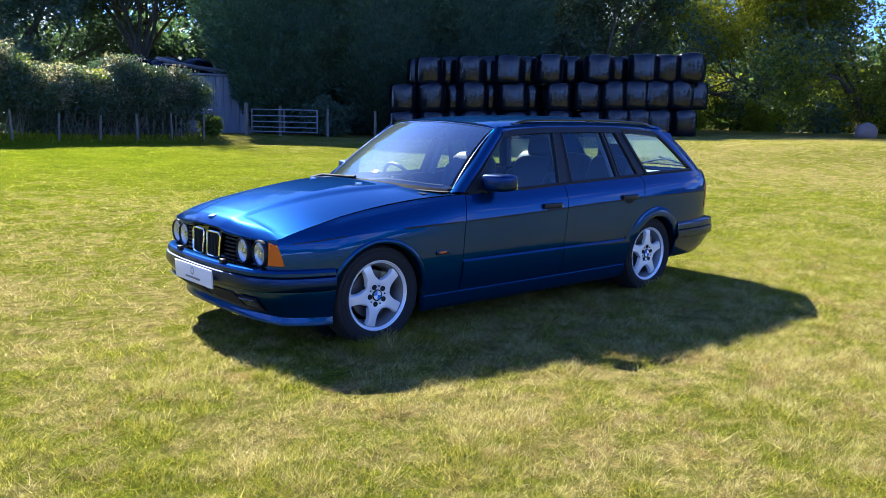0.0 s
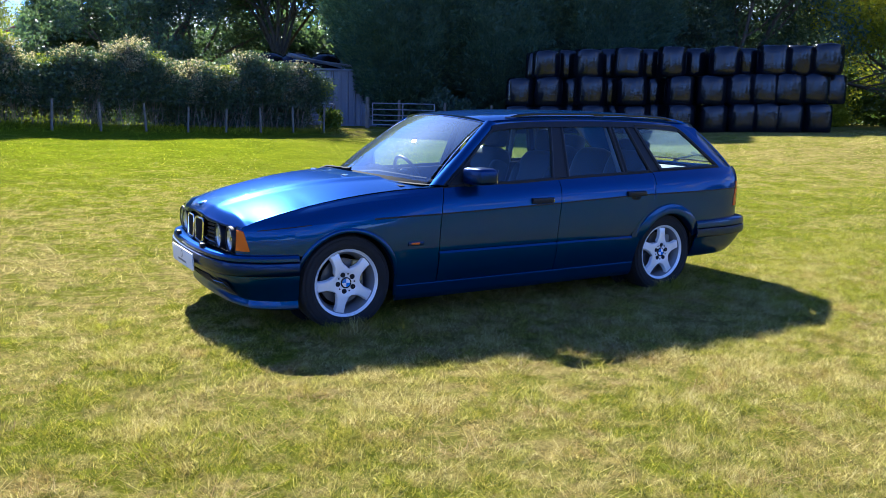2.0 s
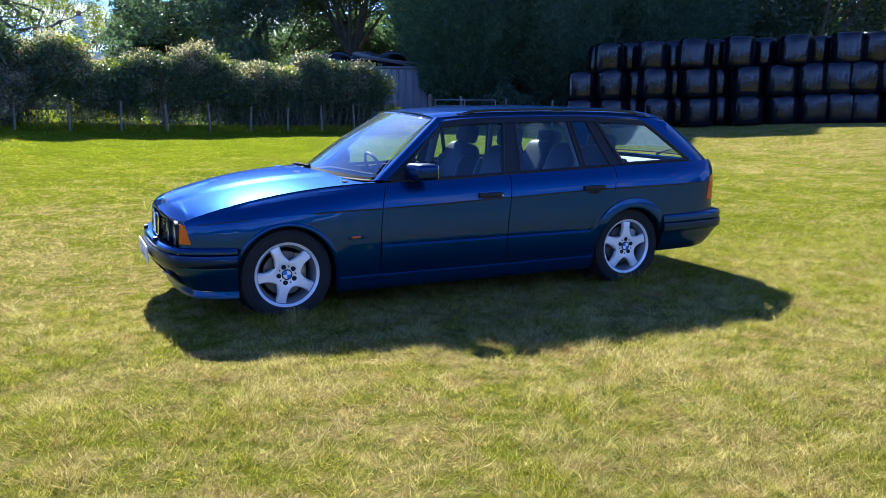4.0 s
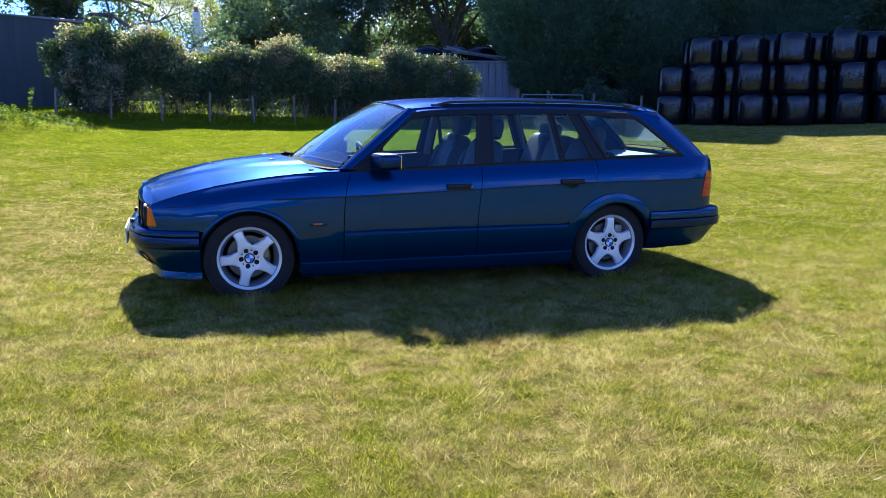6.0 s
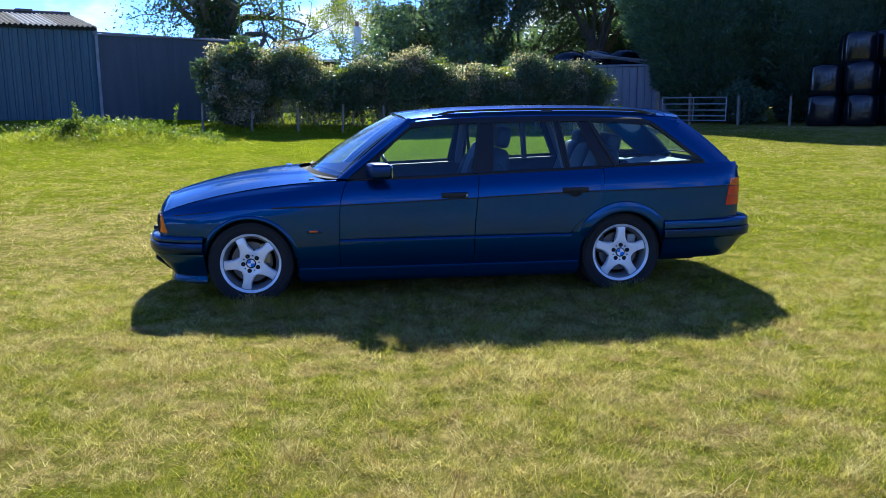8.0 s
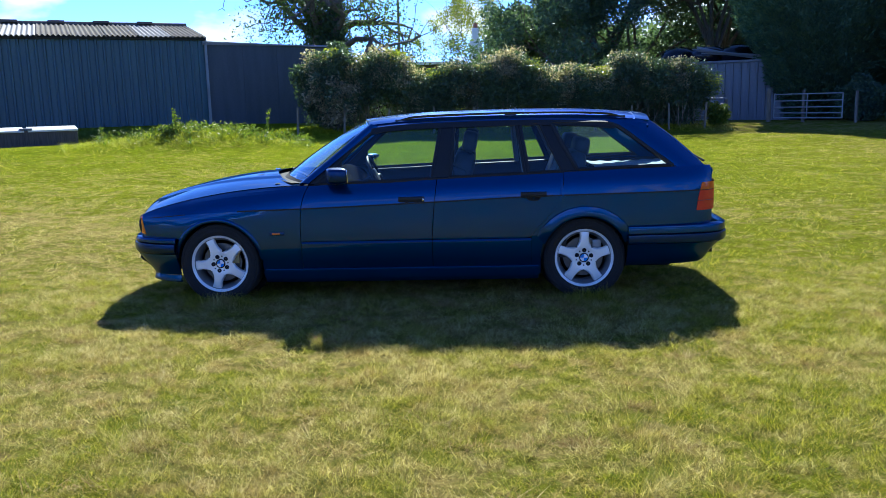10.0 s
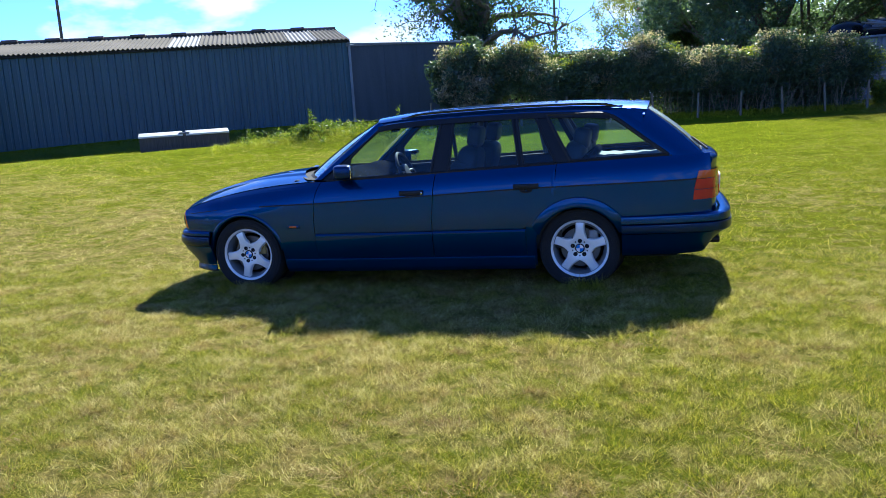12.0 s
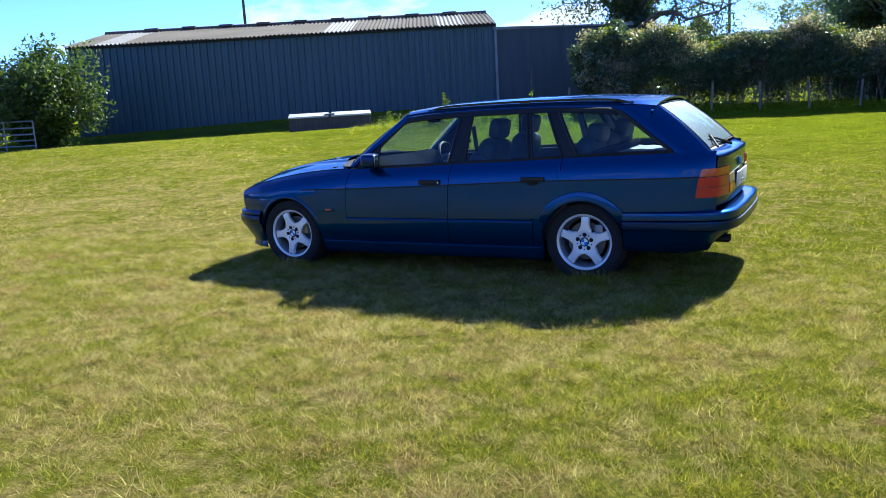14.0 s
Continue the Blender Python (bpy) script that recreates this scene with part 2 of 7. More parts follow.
def steel_sheet(name, lo, hi, rough=0.5, metal=0.0):
    """Painted or weathered sheet with runs of dirt down its length."""
    m, nt, p = shader(name)
    tc, mp, nz = nt.nodes.new("ShaderNodeTexCoord"), nt.nodes.new("ShaderNodeMapping"), nt.nodes.new("ShaderNodeTexNoise")
    mp.inputs["Scale"].default_value = (3.0, 3.0, 0.35)
    nz.inputs["Scale"].default_value, nz.inputs["Detail"].default_value = 1.3, 6
    link(nt, tc.outputs["Object"], mp.inputs[0])
    link(nt, mp.outputs[0], nz.inputs["Vector"])
    fine = noise_node(nt, 18, 5)
    c = mixed(nt, 0.35, ramp(nt, nz.outputs[0], ((0.3, lo), (0.7, hi))), ramp(nt, fine.outputs[0], ((0.3, lo), (0.7, hi))))
    link(nt, c, p.inputs["Base Color"])
    p.inputs["Roughness"].default_value, p.inputs["Metallic"].default_value = rough, metal
    bumped(nt, p, fine.outputs[0], 0.12, 0.003)
    return m


M_GROUND, M_BLADE, M_PAINT = ground_mat(), blade_mat(), car_paint()
M_BLACK_TRIM = plain("black_trim", (0.010, 0.011, 0.013), 0.5, spec=0.3)
M_GLOSS_BLACK = plain("gloss_black", (0.006, 0.007, 0.009), 0.10, coat=0.2)
M_CALIPER = plain("dull_gold_caliper", (0.40, 0.31, 0.13), 0.5)
M_WIPER = plain("wiper_black", (0.006, 0.006, 0.007), 0.7, spec=0.2)
M_RUBBER = plain("tyre_rubber", (0.010, 0.010, 0.011), 0.85, bump=0.15, scale=30)
M_ALLOY = plain("silver_alloy", (0.80, 0.80, 0.79), 0.34, 0.25, 0.05)
M_RUB = plain("dark_navy_rub_strip", (0.001, 0.020, 0.080), 0.38, 0.9, coat=0.3)
M_ALLOY_DARK = plain("brake_dusted_barrel", (0.24, 0.245, 0.25), 0.5, 0.6)
M_DARK = plain("underbody", (0.006, 0.006, 0.007), 0.9)
M_CHROME = plain("chrome", (0.80, 0.80, 0.80), 0.08, 1.0, 0.03)
M_STEEL = plain("bare_steel", (0.13, 0.13, 0.135), 0.45, 0.7)
M_SOOTY = plain("sooty_steel", (0.020, 0.020, 0.021), 0.5, 0.5)
M_GLASS = glass("tinted_window_glass", (0.70, 0.86, 0.88), 0.0, 0.97, 0.004, 0.050)
M_TAIL_GLASS = glass("dusty_tail_glass", (0.66, 0.82, 0.86), 0.0, 0.95, 0.12, 0.12, 0.60)
M_SCREEN = glass("windscreen_glass", (0.86, 0.97, 1.0), 0.0, 0.95, 0.008, 0.22, 0.50)
M_LENS = glass("lamp_glass", (0.97, 0.98, 1.0), 0.02, 0.92)
M_AMBER = plain("amber_lens", (0.58, 0.115, 0.012), 0.15, spec=0.3, coat=0.3, vary=0.08, scale=40)
M_RED = plain("red_lens", (0.52, 0.024, 0.020), 0.15, spec=0.3, coat=0.3, vary=0.08, scale=40)
M_LAMP = plain("lamp_reflector", (0.62, 0.63, 0.61), 0.25, 0.6, 0.25, 60)
M_PLATE = plain("white_plate", (0.74, 0.75, 0.76), 0.35, vary=0.03)
M_GREY_INK = plain("grey_ink", (0.16, 0.17, 0.19), 0.5)
M_LEATHER = plain("grey_leather", (0.027, 0.031, 0.038), 0.45, bump=0.12, scale=25, spec=0.25)
M_LEATHER_DARK = plain("dark_leather", (0.014, 0.015, 0.018), 0.5, bump=0.12, scale=25)
M_PLASTIC = plain("dash_plastic", (0.015, 0.016, 0.019), 0.9, bump=0.3, scale=40, spec=0.0)
M_PILLAR_TRIM = plain("grey_pillar_cloth", (0.16, 0.17, 0.18), 0.8, bump=0.1, scale=40)
M_SHELF = plain("load_cover_cloth", (0.30, 0.31, 0.32), 0.9, bump=0.2, scale=40)
M_BLUE_ENAMEL = plain("blue_enamel", (0.02, 0.20, 0.62), 0.2)
M_WHITE_ENAMEL = plain("white_enamel", (0.8, 0.8, 0.8), 0.2)
M_BARN = steel_sheet("dark_blue_box_sheet", (0.024, 0.060, 0.080), (0.042, 0.094, 0.116), 0.5)
M_ANNEX = steel_sheet("dark_grey_render", (0.044, 0.055, 0.066), (0.070, 0.084, 0.098), 0.8)
M_SHED = steel_sheet("grey_galvanised_sheet", (0.120, 0.130, 0.150), (0.18, 0.19, 0.21), 0.5, 0.3)
M_CEMENT = plain("weathered_fibre_cement", (0.115, 0.100, 0.082), 0.95, vary=0.3, scale=3, bump=0.3, spec=0.15)
M_ROOFLIGHT = plain("translucent_rooflight", (0.15, 0.145, 0.14), 0.8, vary=0.12)
M_GALV = plain("galvanised_tube", (0.26, 0.27, 0.28), 0.55, 0.5)
M_FLASHING = plain("pale_flashing", (0.19, 0.205, 0.22), 0.6, vary=0.25)
M_POST = wood_mat("weathered_post", (0.11, 0.095, 0.07), (0.22, 0.19, 0.15))
M_DARKWOOD = wood_mat("dark_boards", (0.045, 0.039, 0.033), (0.090, 0.076, 0.062))
M_BARK = wood_mat("bark", (0.055, 0.046, 0.036), (0.13, 0.11, 0.085), 2.0)
M_STEM = wood_mat("pale_stem", (0.12, 0.095, 0.065), (0.24, 0.195, 0.14), 2.0)
M_TIN = plain("white_painted_lid", (0.50, 0.51, 0.52), 0.4, vary=0.06)
M_BRICK = plain("red_brick", (0.30, 0.13, 0.085), 0.9, vary=0.3, scale=4)
M_LIMEWASH = plain("limewash", (0.74, 0.73, 0.70), 0.9, vary=0.06)
M_TILE = plain("clay_tile", (0.22, 0.105, 0.075), 0.9, vary=0.3, scale=3)
M_SACK = plain("pale_sack", (0.24, 0.16, 0.12), 0.8, vary=0.15)
M_CABLE = plain("cable", (0.03, 0.03, 0.03), 0.6)


def wrap_mat():
    """Black stretch film: glossy, creased, dusty in patches."""
    m, nt, p = shader("black_bale_wrap")
    a, b = noise_node(nt, 2.2, 4, 0.6), noise_node(nt, 16, 4)
    link(nt, ramp(nt, a.outputs[0], ((0.3, (0.003, 0.004, 0.006)), (0.7, (0.007, 0.008, 0.012)))), p.inputs["Base Color"])
    link(nt, ramp(nt, b.outputs[0], ((0.3, (0.10, 0.10, 0.10)), (0.7, (0.24, 0.24, 0.24)))), p.inputs["Roughness"])
    p.inputs["Specular IOR Level"].default_value = 0.40
    bumped(nt, p, mixed(nt, 0.12, a.outputs[0], b.outputs[0]), 0.30, 0.035)
    return m


M_WRAP = wrap_mat()
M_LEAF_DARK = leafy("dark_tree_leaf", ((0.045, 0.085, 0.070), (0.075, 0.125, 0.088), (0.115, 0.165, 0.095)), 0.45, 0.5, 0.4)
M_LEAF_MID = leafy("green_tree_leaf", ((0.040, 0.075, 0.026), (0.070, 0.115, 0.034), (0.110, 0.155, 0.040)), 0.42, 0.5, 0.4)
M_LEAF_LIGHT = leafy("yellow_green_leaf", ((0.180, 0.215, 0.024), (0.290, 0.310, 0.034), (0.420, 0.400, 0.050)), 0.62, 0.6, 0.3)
# brighter copy of the green leaf, with sunlight put into its colour
M_LEAF_SUN = leafy("sun_toned_leaf", ((0.110, 0.150, 0.028), (0.175, 0.215, 0.036), (0.260, 0.280, 0.046)), 0.58, 0.5, 0.4)
M_CONIFER = leafy("conifer_spray", ((0.050, 0.105, 0.085), (0.085, 0.150, 0.108), (0.125, 0.195, 0.115)), 0.35, 0.7, 0.2)
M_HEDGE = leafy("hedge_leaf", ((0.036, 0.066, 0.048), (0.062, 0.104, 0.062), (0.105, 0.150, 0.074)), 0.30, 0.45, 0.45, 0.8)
# pale leaf colour imitates the glint of backlit leaves
M_HEDGE_PALE = leafy("backlit_glint_leaf", ((0.17, 0.155, 0.125), (0.28, 0.25, 0.21), (0.48, 0.43, 0.37)), 0.52, 0.45, 0.35, 0.8)
M_WEED = leafy("weed_leaf", ((0.060, 0.105, 0.018), (0.105, 0.160, 0.022), (0.19, 0.22, 0.04)), 0.45, 0.5, 0.35, 1.2)
M_STRAW = leafy("dry_straw", ((0.26, 0.21, 0.09), (0.40, 0.33, 0.15), (0.52, 0.45, 0.24)), 0.2, 0.8, 0.03, 1.0)
M_THATCH = leafy("thatch", ((0.20, 0.15, 0.040), (0.38, 0.29, 0.070), (0.62, 0.51, 0.22)), 0.3, 0.6, 0.05, 1.3)
M_DEAD = leafy("dead_grass", ((0.17, 0.10, 0.04), (0.34, 0.23, 0.10), (0.54, 0.42, 0.23)), 0.2, 0.7, 0.05, 1.0)
M_PALE_LENS = plain("pale_lamp_lens", (0.62, 0.42, 0.24), 0.15, spec=0.2, coat=0.15, vary=0.1, scale=40)
M_FOG = plain("fog_lamp_glass", (0.11, 0.12, 0.12), 0.2, 0.3, 0.2, 60)

# ---- mesh tools ----
def finish(me, material, smooth=True, sharp=35):
    if material:
        me.materials.append(material)
    if smooth:
        me.polygons.foreach_set("use_smooth", [True] * len(me.polygons))
        me.set_sharp_from_angle(angle=radians(sharp))
    me.update()
    return me


def bm_mesh(name, bm, material, smooth=True, sharp=35):
    me = bpy.data.meshes.new(name)
    bm.normal_update()
    bm.to_mesh(me)
    bm.free()
    return finish(me, material, smooth, sharp)


def part(name, bm, material, parent, label="", smooth=True, sharp=35):
    ob = new(name, bm_mesh(name, bm, material, smooth, sharp))
    ob.parent = parent
    return tagged(ob, label)


def thing(name, label, category, group="", at=(0, 0, 0), turn=0.0):
    ob = new(name)
    ob.empty_display_size = 0.2
    ob.matrix_world = pose(*at, 0, 0, turn)
    return tagged(ob, label, category, group)


def solid(name, bm, material, label, category, group="", kind="", smooth=True, sharp=35):
    return tagged(new(name, bm_mesh(name, bm, material, smooth, sharp)), label, category, group, kind)


def raw_mesh(name, verts, faces, material, smooth=False):
    """A mesh from arrays: verts n x 3, faces m x k."""
    me = bpy.data.meshes.new(name)
    v, q = np.asarray(verts, np.float32), np.asarray(faces, np.int32)
    me.vertices.add(len(v))
    me.vertices.foreach_set("co", v.ravel())
    me.loops.add(q.size)
    me.loops.foreach_set("vertex_index", q.ravel())
    me.polygons.add(len(q))
    me.polygons.foreach_set("loop_start", np.arange(0, q.size, q.shape[1], dtype=np.int32))
    me.update(calc_edges=True)
    me.validate()
    me.materials.append(material)
    if smooth:
        me.polygons.foreach_set("use_smooth", [True] * len(me.polygons))
    return me


def cv(*pts):
    """A smooth curve through (x, y) points, flat outside them."""
    xs, ys = np.array([p[0] for p in pts], float), np.array([p[1] for p in pts], float)
    h, d = np.diff(xs), np.diff(ys) / np.diff(xs)
    m = np.zeros(len(xs))
    m[0], m[-1] = d[0], d[-1]
    for i in range(1, len(xs) - 1):
        m[i] = 0 if d[i - 1] * d[i] <= 0 else (h[i - 1] + h[i]) / (h[i - 1] / d[i] + h[i] / d[i - 1])

    def at(x):
        if x <= xs[0]:
            return float(ys[0])
        if x >= xs[-1]:
            return float(ys[-1])
        i = int(np.searchsorted(xs, x) - 1)
        t = (x - xs[i]) / h[i]
        return float(ys[i] * (1 + 2 * t) * (1 - t) ** 2 + h[i] * m[i] * t * (1 - t) ** 2 + ys[i + 1] * t * t * (3 - 2 * t) + h[i] * m[i + 1] * t * t * (t - 1))
    return at


def lerp(a, b, t):
    return a + (b - a) * t


def grid(bm, fn, nu, nv, us=None, flip=False):
    """A sheet of nu x nv cells; fn(u, v) gives the place."""
    us = us if us is not None else [i / nu for i in range(nu + 1)]
    rows = [[bm.verts.new(fn(u, j / nv)) for u in us] for j in range(nv + 1)]
    faces = []
    for j in range(nv):
        for i in range(len(us) - 1):
            q = [rows[j][i], rows[j][i + 1], rows[j + 1][i + 1], rows[j + 1][i]]
            faces.append(bm.faces.new(q[::-1] if flip else q))
    return faces


def thicken(bm, d):
    bm.normal_update()
    bmesh.ops.solidify(bm, geom=bm.faces[:], thickness=d)


def box(bm, c, size, rot=None, bevel=0.0):
    m = Matrix.Translation(c) @ (rot.to_4x4() if rot else Matrix()) @ Matrix.Diagonal((*size, 1))
    r = bmesh.ops.create_cube(bm, size=1, matrix=m)
    if bevel:
        es = list({e for v in r["verts"] for e in v.link_edges})
        bmesh.ops.bevel(bm, geom=es, offset=bevel, segments=2, profile=0.6, affect="EDGES")


def tube(bm, pts, rad, n=8, caps=True):
    """A tapered tube along pts; rad is a number or one radius a point."""
    pts = [Vector(p) for p in pts]
    rs = rad if isinstance(rad, (list, tuple)) else [rad] * len(pts)
    rings, side = [], None
    for i, p in enumerate(pts):
        t = (pts[min(i + 1, len(pts) - 1)] - pts[max(i - 1, 0)]).normalized()
        if side is None:
            side = t.orthogonal().normalized()
        side = (side - t * side.dot(t)).normalized()
        up = t.cross(side)
        rings.append([bm.verts.new(p + (side * math.cos(a) + up * math.sin(a)) * rs[i]) for a in (2 * math.pi * k / n for k in range(n))])
    for a, b in zip(rings, rings[1:]):
        for k in range(n):
            bm.faces.new((a[k], a[(k + 1) % n], b[(k + 1) % n], b[k]))
    if caps:
        bm.faces.new(rings[0][::-1])
        bm.faces.new(rings[-1])


def sweep(bm, path, section, up=Vector((0, 0, 1)), closed=False, flip=False):
    """A strip of section points (out, up) along a path of (place, out-way)."""
    rows = [[bm.verts.new(p + o * a + up * b) for a, b in section] for p, o in path]
    k = len(section)
    for r, s in zip(rows, rows[1:]):
        for i in range(k if closed else k - 1):
            q = (r[i], s[i], s[(i + 1) % k], r[(i + 1) % k])
            bm.faces.new(q[::-1] if flip else q)
    if closed:
        bm.faces.new(rows[0] if not flip else rows[0][::-1])
        bm.faces.new(rows[-1][::-1] if not flip else rows[-1])


def revolve(bm, prof, centre, n=48, axis="y", sign=1):
    """A turned form: prof of (radius, along), round the y axis through centre."""
    rings = []
    for r, a in prof:
        rings.append([bm.verts.new((centre[0] + r * math.cos(t), centre[1] + sign * a, centre[2] + r * math.sin(t))) for t in (2 * math.pi * k / n for k in range(n))])
    for a, b in zip(rings, rings[1:]):
        for k in range(n):
            bm.faces.new((a[k], a[(k + 1) % n], b[(k + 1) % n], b[k]))
    return rings


def lumps(xs, ys, cell, seed):
    """Smooth random field over the plan, 0 to 1, with lumps about a cell wide."""
    t = np.random.default_rng(seed).uniform(0, 1, (256, 256))
    u, v = xs / cell + 500, ys / cell + 500
    a, b = np.floor(u).astype(int), np.floor(v).astype(int)
    f, g = u - a, v - b
    f, g = f * f * (3 - 2 * f), g * g * (3 - 2 * g)
    at = lambda i, j: t[i % 256, j % 256]
    return (at(a, b) * (1 - f) + at(a + 1, b) * f) * (1 - g) + (at(a, b + 1) * (1 - f) + at(a + 1, b + 1) * f) * g


def leaf_arrays(rng, centres, spread, count, size, stretch=1.6, droop=0.0, squash=1.0):
    """Leaves as single pointed blades round the centres."""
    c = centres[rng.integers(0, len(centres), count)]
    sp = spread if np.isscalar(spread) else np.asarray(spread)
    p = c + np.clip(rng.normal(0, 1, (count, 3)), -1.5, 1.5) * sp * np.array([1, 1, squash])
    a = rng.normal(0, 1, (count, 3))
    a[:, 2] = a[:, 2] * (1 - droop) - droop * 1.2
    a /= np.linalg.norm(a, axis=1)[:, None]
    b = np.cross(a, rng.normal(0, 1, (count, 3)))
    b /= np.linalg.norm(b, axis=1)[:, None] + 1e-9
    s = size * rng.uniform(0.6, 1.35, count)[:, None]
    a, b = a * s * stretch, b * s
    v = np.stack([p - a * 0.45 - b * 0.5, p - a * 0.45 + b * 0.5, p + a * 0.75], 1).reshape(-1, 3)
    return v, np.arange(count * 3).reshape(-1, 3)

# ---- ground ----
LEVELS = ((0, 0, 0.0), (-5, -6, 0.0), (5, -6, 0.0), (0, -8, 0.0), (0, -16, 0.0), (-3, 4, 0.0), (4, 4, 0.0), (-12, -4, 0.0), (12, -4, 0.05), (0, 10, 0.12), (8, 10, 0.14),
          (4, 23, 0.55), (-2, 22, 0.58), (12, 26, 0.46), (16, 21, 0.42), (25, 14, 0.77), (34, 14, 0.90), (-12, 14.5, 0.68), (-10.5, 20.3, 1.20), (-15.5, 17.9, 1.04), (-5.8, 23.2, 1.0), (-21, 13, 0.60), (-9, 8, 0.15), (0, 40, 0.8), (25, 40, 0.9), (-25, 35, 0.8))


def lie(x, y):
    """The height of the ground."""
    w = h = 0.0
    for a, b, c in LEVELS:
        k = math.exp(-((x - a) ** 2 + (y - b) ** 2) / 38.0) + 1e-9 / (1 + (x - a) ** 2 + (y - b) ** 2)
        w, h = w + k, h + k * c
    r = math.hypot(x - 0.3, y)
    flat = min(1, max(0, (r - 3.5) / 4))
    z = h / w * flat
    # grassy bank before the barn
    d = math.hypot((x + 6.6) * 0.886 + (y - 14.6) * 0.46, ((y - 14.6) * 0.886 - (x + 6.6) * 0.46) * 2.0)
    # the verge falls away before the hedge
    k, e = (x + 4.6) * 0.943 + (y - 19.9) * 0.333, (x + 4.6) * 0.333 - (y - 19.9) * 0.943
    if e > 0.2 and -4 < k < 18:
        u = min(1.0, (e - 0.2) / 2.0)
        z -= 0.24 * u * u * (3 - 2 * u) * math.exp(-(max(0.0, e - 2.2) / 4.5) ** 2) * min(1.0, (k + 4) / 3, (18 - k) / 3)
    # and before the barn wall, with hummocks
    k, e = (x + 8.75) * 0.885 + (y - 21.5) * 0.465, (x + 8.75) * 0.465 - (y - 21.5) * 0.885
    if e > 0.0 and -24 < k < 3:
        u = min(1.0, e / 3.0)
        z -= (0.26 - 0.05 * noise.noise((x * 1.3, y * 1.3, 7))) * u * u * (3 - 2 * u) * math.exp(-(max(0.0, e - 3.0) / 2.6) ** 2) * min(1.0, (k + 24) / 3, (3 - k) / 3)
    z += 0.30 * math.exp(-(d / 2.3) ** 2) * (1 + 0.35 * noise.noise((x * 0.9, y * 0.9, 3)))
    return z


def lie_many(xs, ys):
    """The same heights for arrays, by a fine table."""
    x0, y0, step = -24.0, -10.0, 0.25
    i, j = np.clip((xs - x0) / step, 0, 223.99), np.clip((ys - y0) / step, 0, 149.99)
    a, b = i.astype(int), j.astype(int)
    u, v = i - a, j - b
    return (LIE[b, a] * (1 - u) + LIE[b, a + 1] * u) * (1 - v) + (LIE[b + 1, a] * (1 - u) + LIE[b + 1, a + 1] * u) * v


LIE = np.array([[lie(-24.0 + 0.25 * a, -10.0 + 0.25 * b) for a in range(226)] for b in range(152)])


def ground_sheet():
    def axis(lo, hi):
        a = [0.0]
        while a[-1] < 900:
            a.append(a[-1] + max(0.45, 0.035 * a[-1], 0 if a[-1] < 40 else 0.12 * a[-1]))
        return a
    ax = axis(0, 900)
    line = [-v for v in ax[:0:-1]] + ax
    bm = bmesh.new()
    grid(bm, lambda u, v: (lambda x, y: (x, y, lie(x, y)))(line[round(u * (len(line) - 1))], 6 + line[round(v * (len(line) - 1))]), len(line) - 1, len(line) - 1)
    ob = solid("ground", bm, M_GROUND, "mown pasture, green with dry straw-coloured patches", "ground", kind="structure")
    return ob


ground_sheet()


def blades(name, label, rng, xs, ys, width, tall, lean=0.5, mat_=None, thin=False):
    """Bent grass blades on the ground: three triangles each."""
    n = len(xs)
    z = lie_many(xs, ys)
    h = tall * rng.uniform(0.45, 1.3, n) * (0.32 + 1.10 * lumps(xs, ys, 0.08, 5) ** 1.5 + 0.45 * lumps(xs, ys, 0.35, 6) ** 1.5)
    a, w = rng.uniform(0, 2 * math.pi, n), width * rng.uniform(0.6, 1.4, n)
    dx, dy = np.cos(a), np.sin(a)
    lx, ly = rng.normal(0, lean, n) * h, rng.normal(-0.1, lean, n) * h
    base = np.stack([xs, ys, z - 0.004], 1)
    side = np.stack([dx * w / 2, dy * w / 2, 0 * w], 1)
    mid = base + np.stack([lx * 0.4, ly * 0.4, h * 0.6], 1)
    tip = base + np.stack([lx * 1.3, ly * 1.3, h], 1)
    if thin:
        v = np.stack([base - side, base + side, tip], 1).reshape(-1, 3)
        return tagged(new(name, raw_mesh(name, v, np.arange(n * 3).reshape(-1, 3), mat_ or M_BLADE)), label, "grass", kind="stuff")
    v = np.stack([base - side, base + side, mid - side * 0.8, mid + side * 0.8, tip], 1).reshape(-1, 3)
    k = np.arange(n)[:, None] * 5
    f = np.concatenate([k + np.array([[0, 1, 3]]), k + np.array([[0, 3, 2]]), k + np.array([[2, 3, 4]])], 0)
    return tagged(new(name, raw_mesh(name, v, f, mat_ or M_BLADE)), label, "grass", kind="stuff")


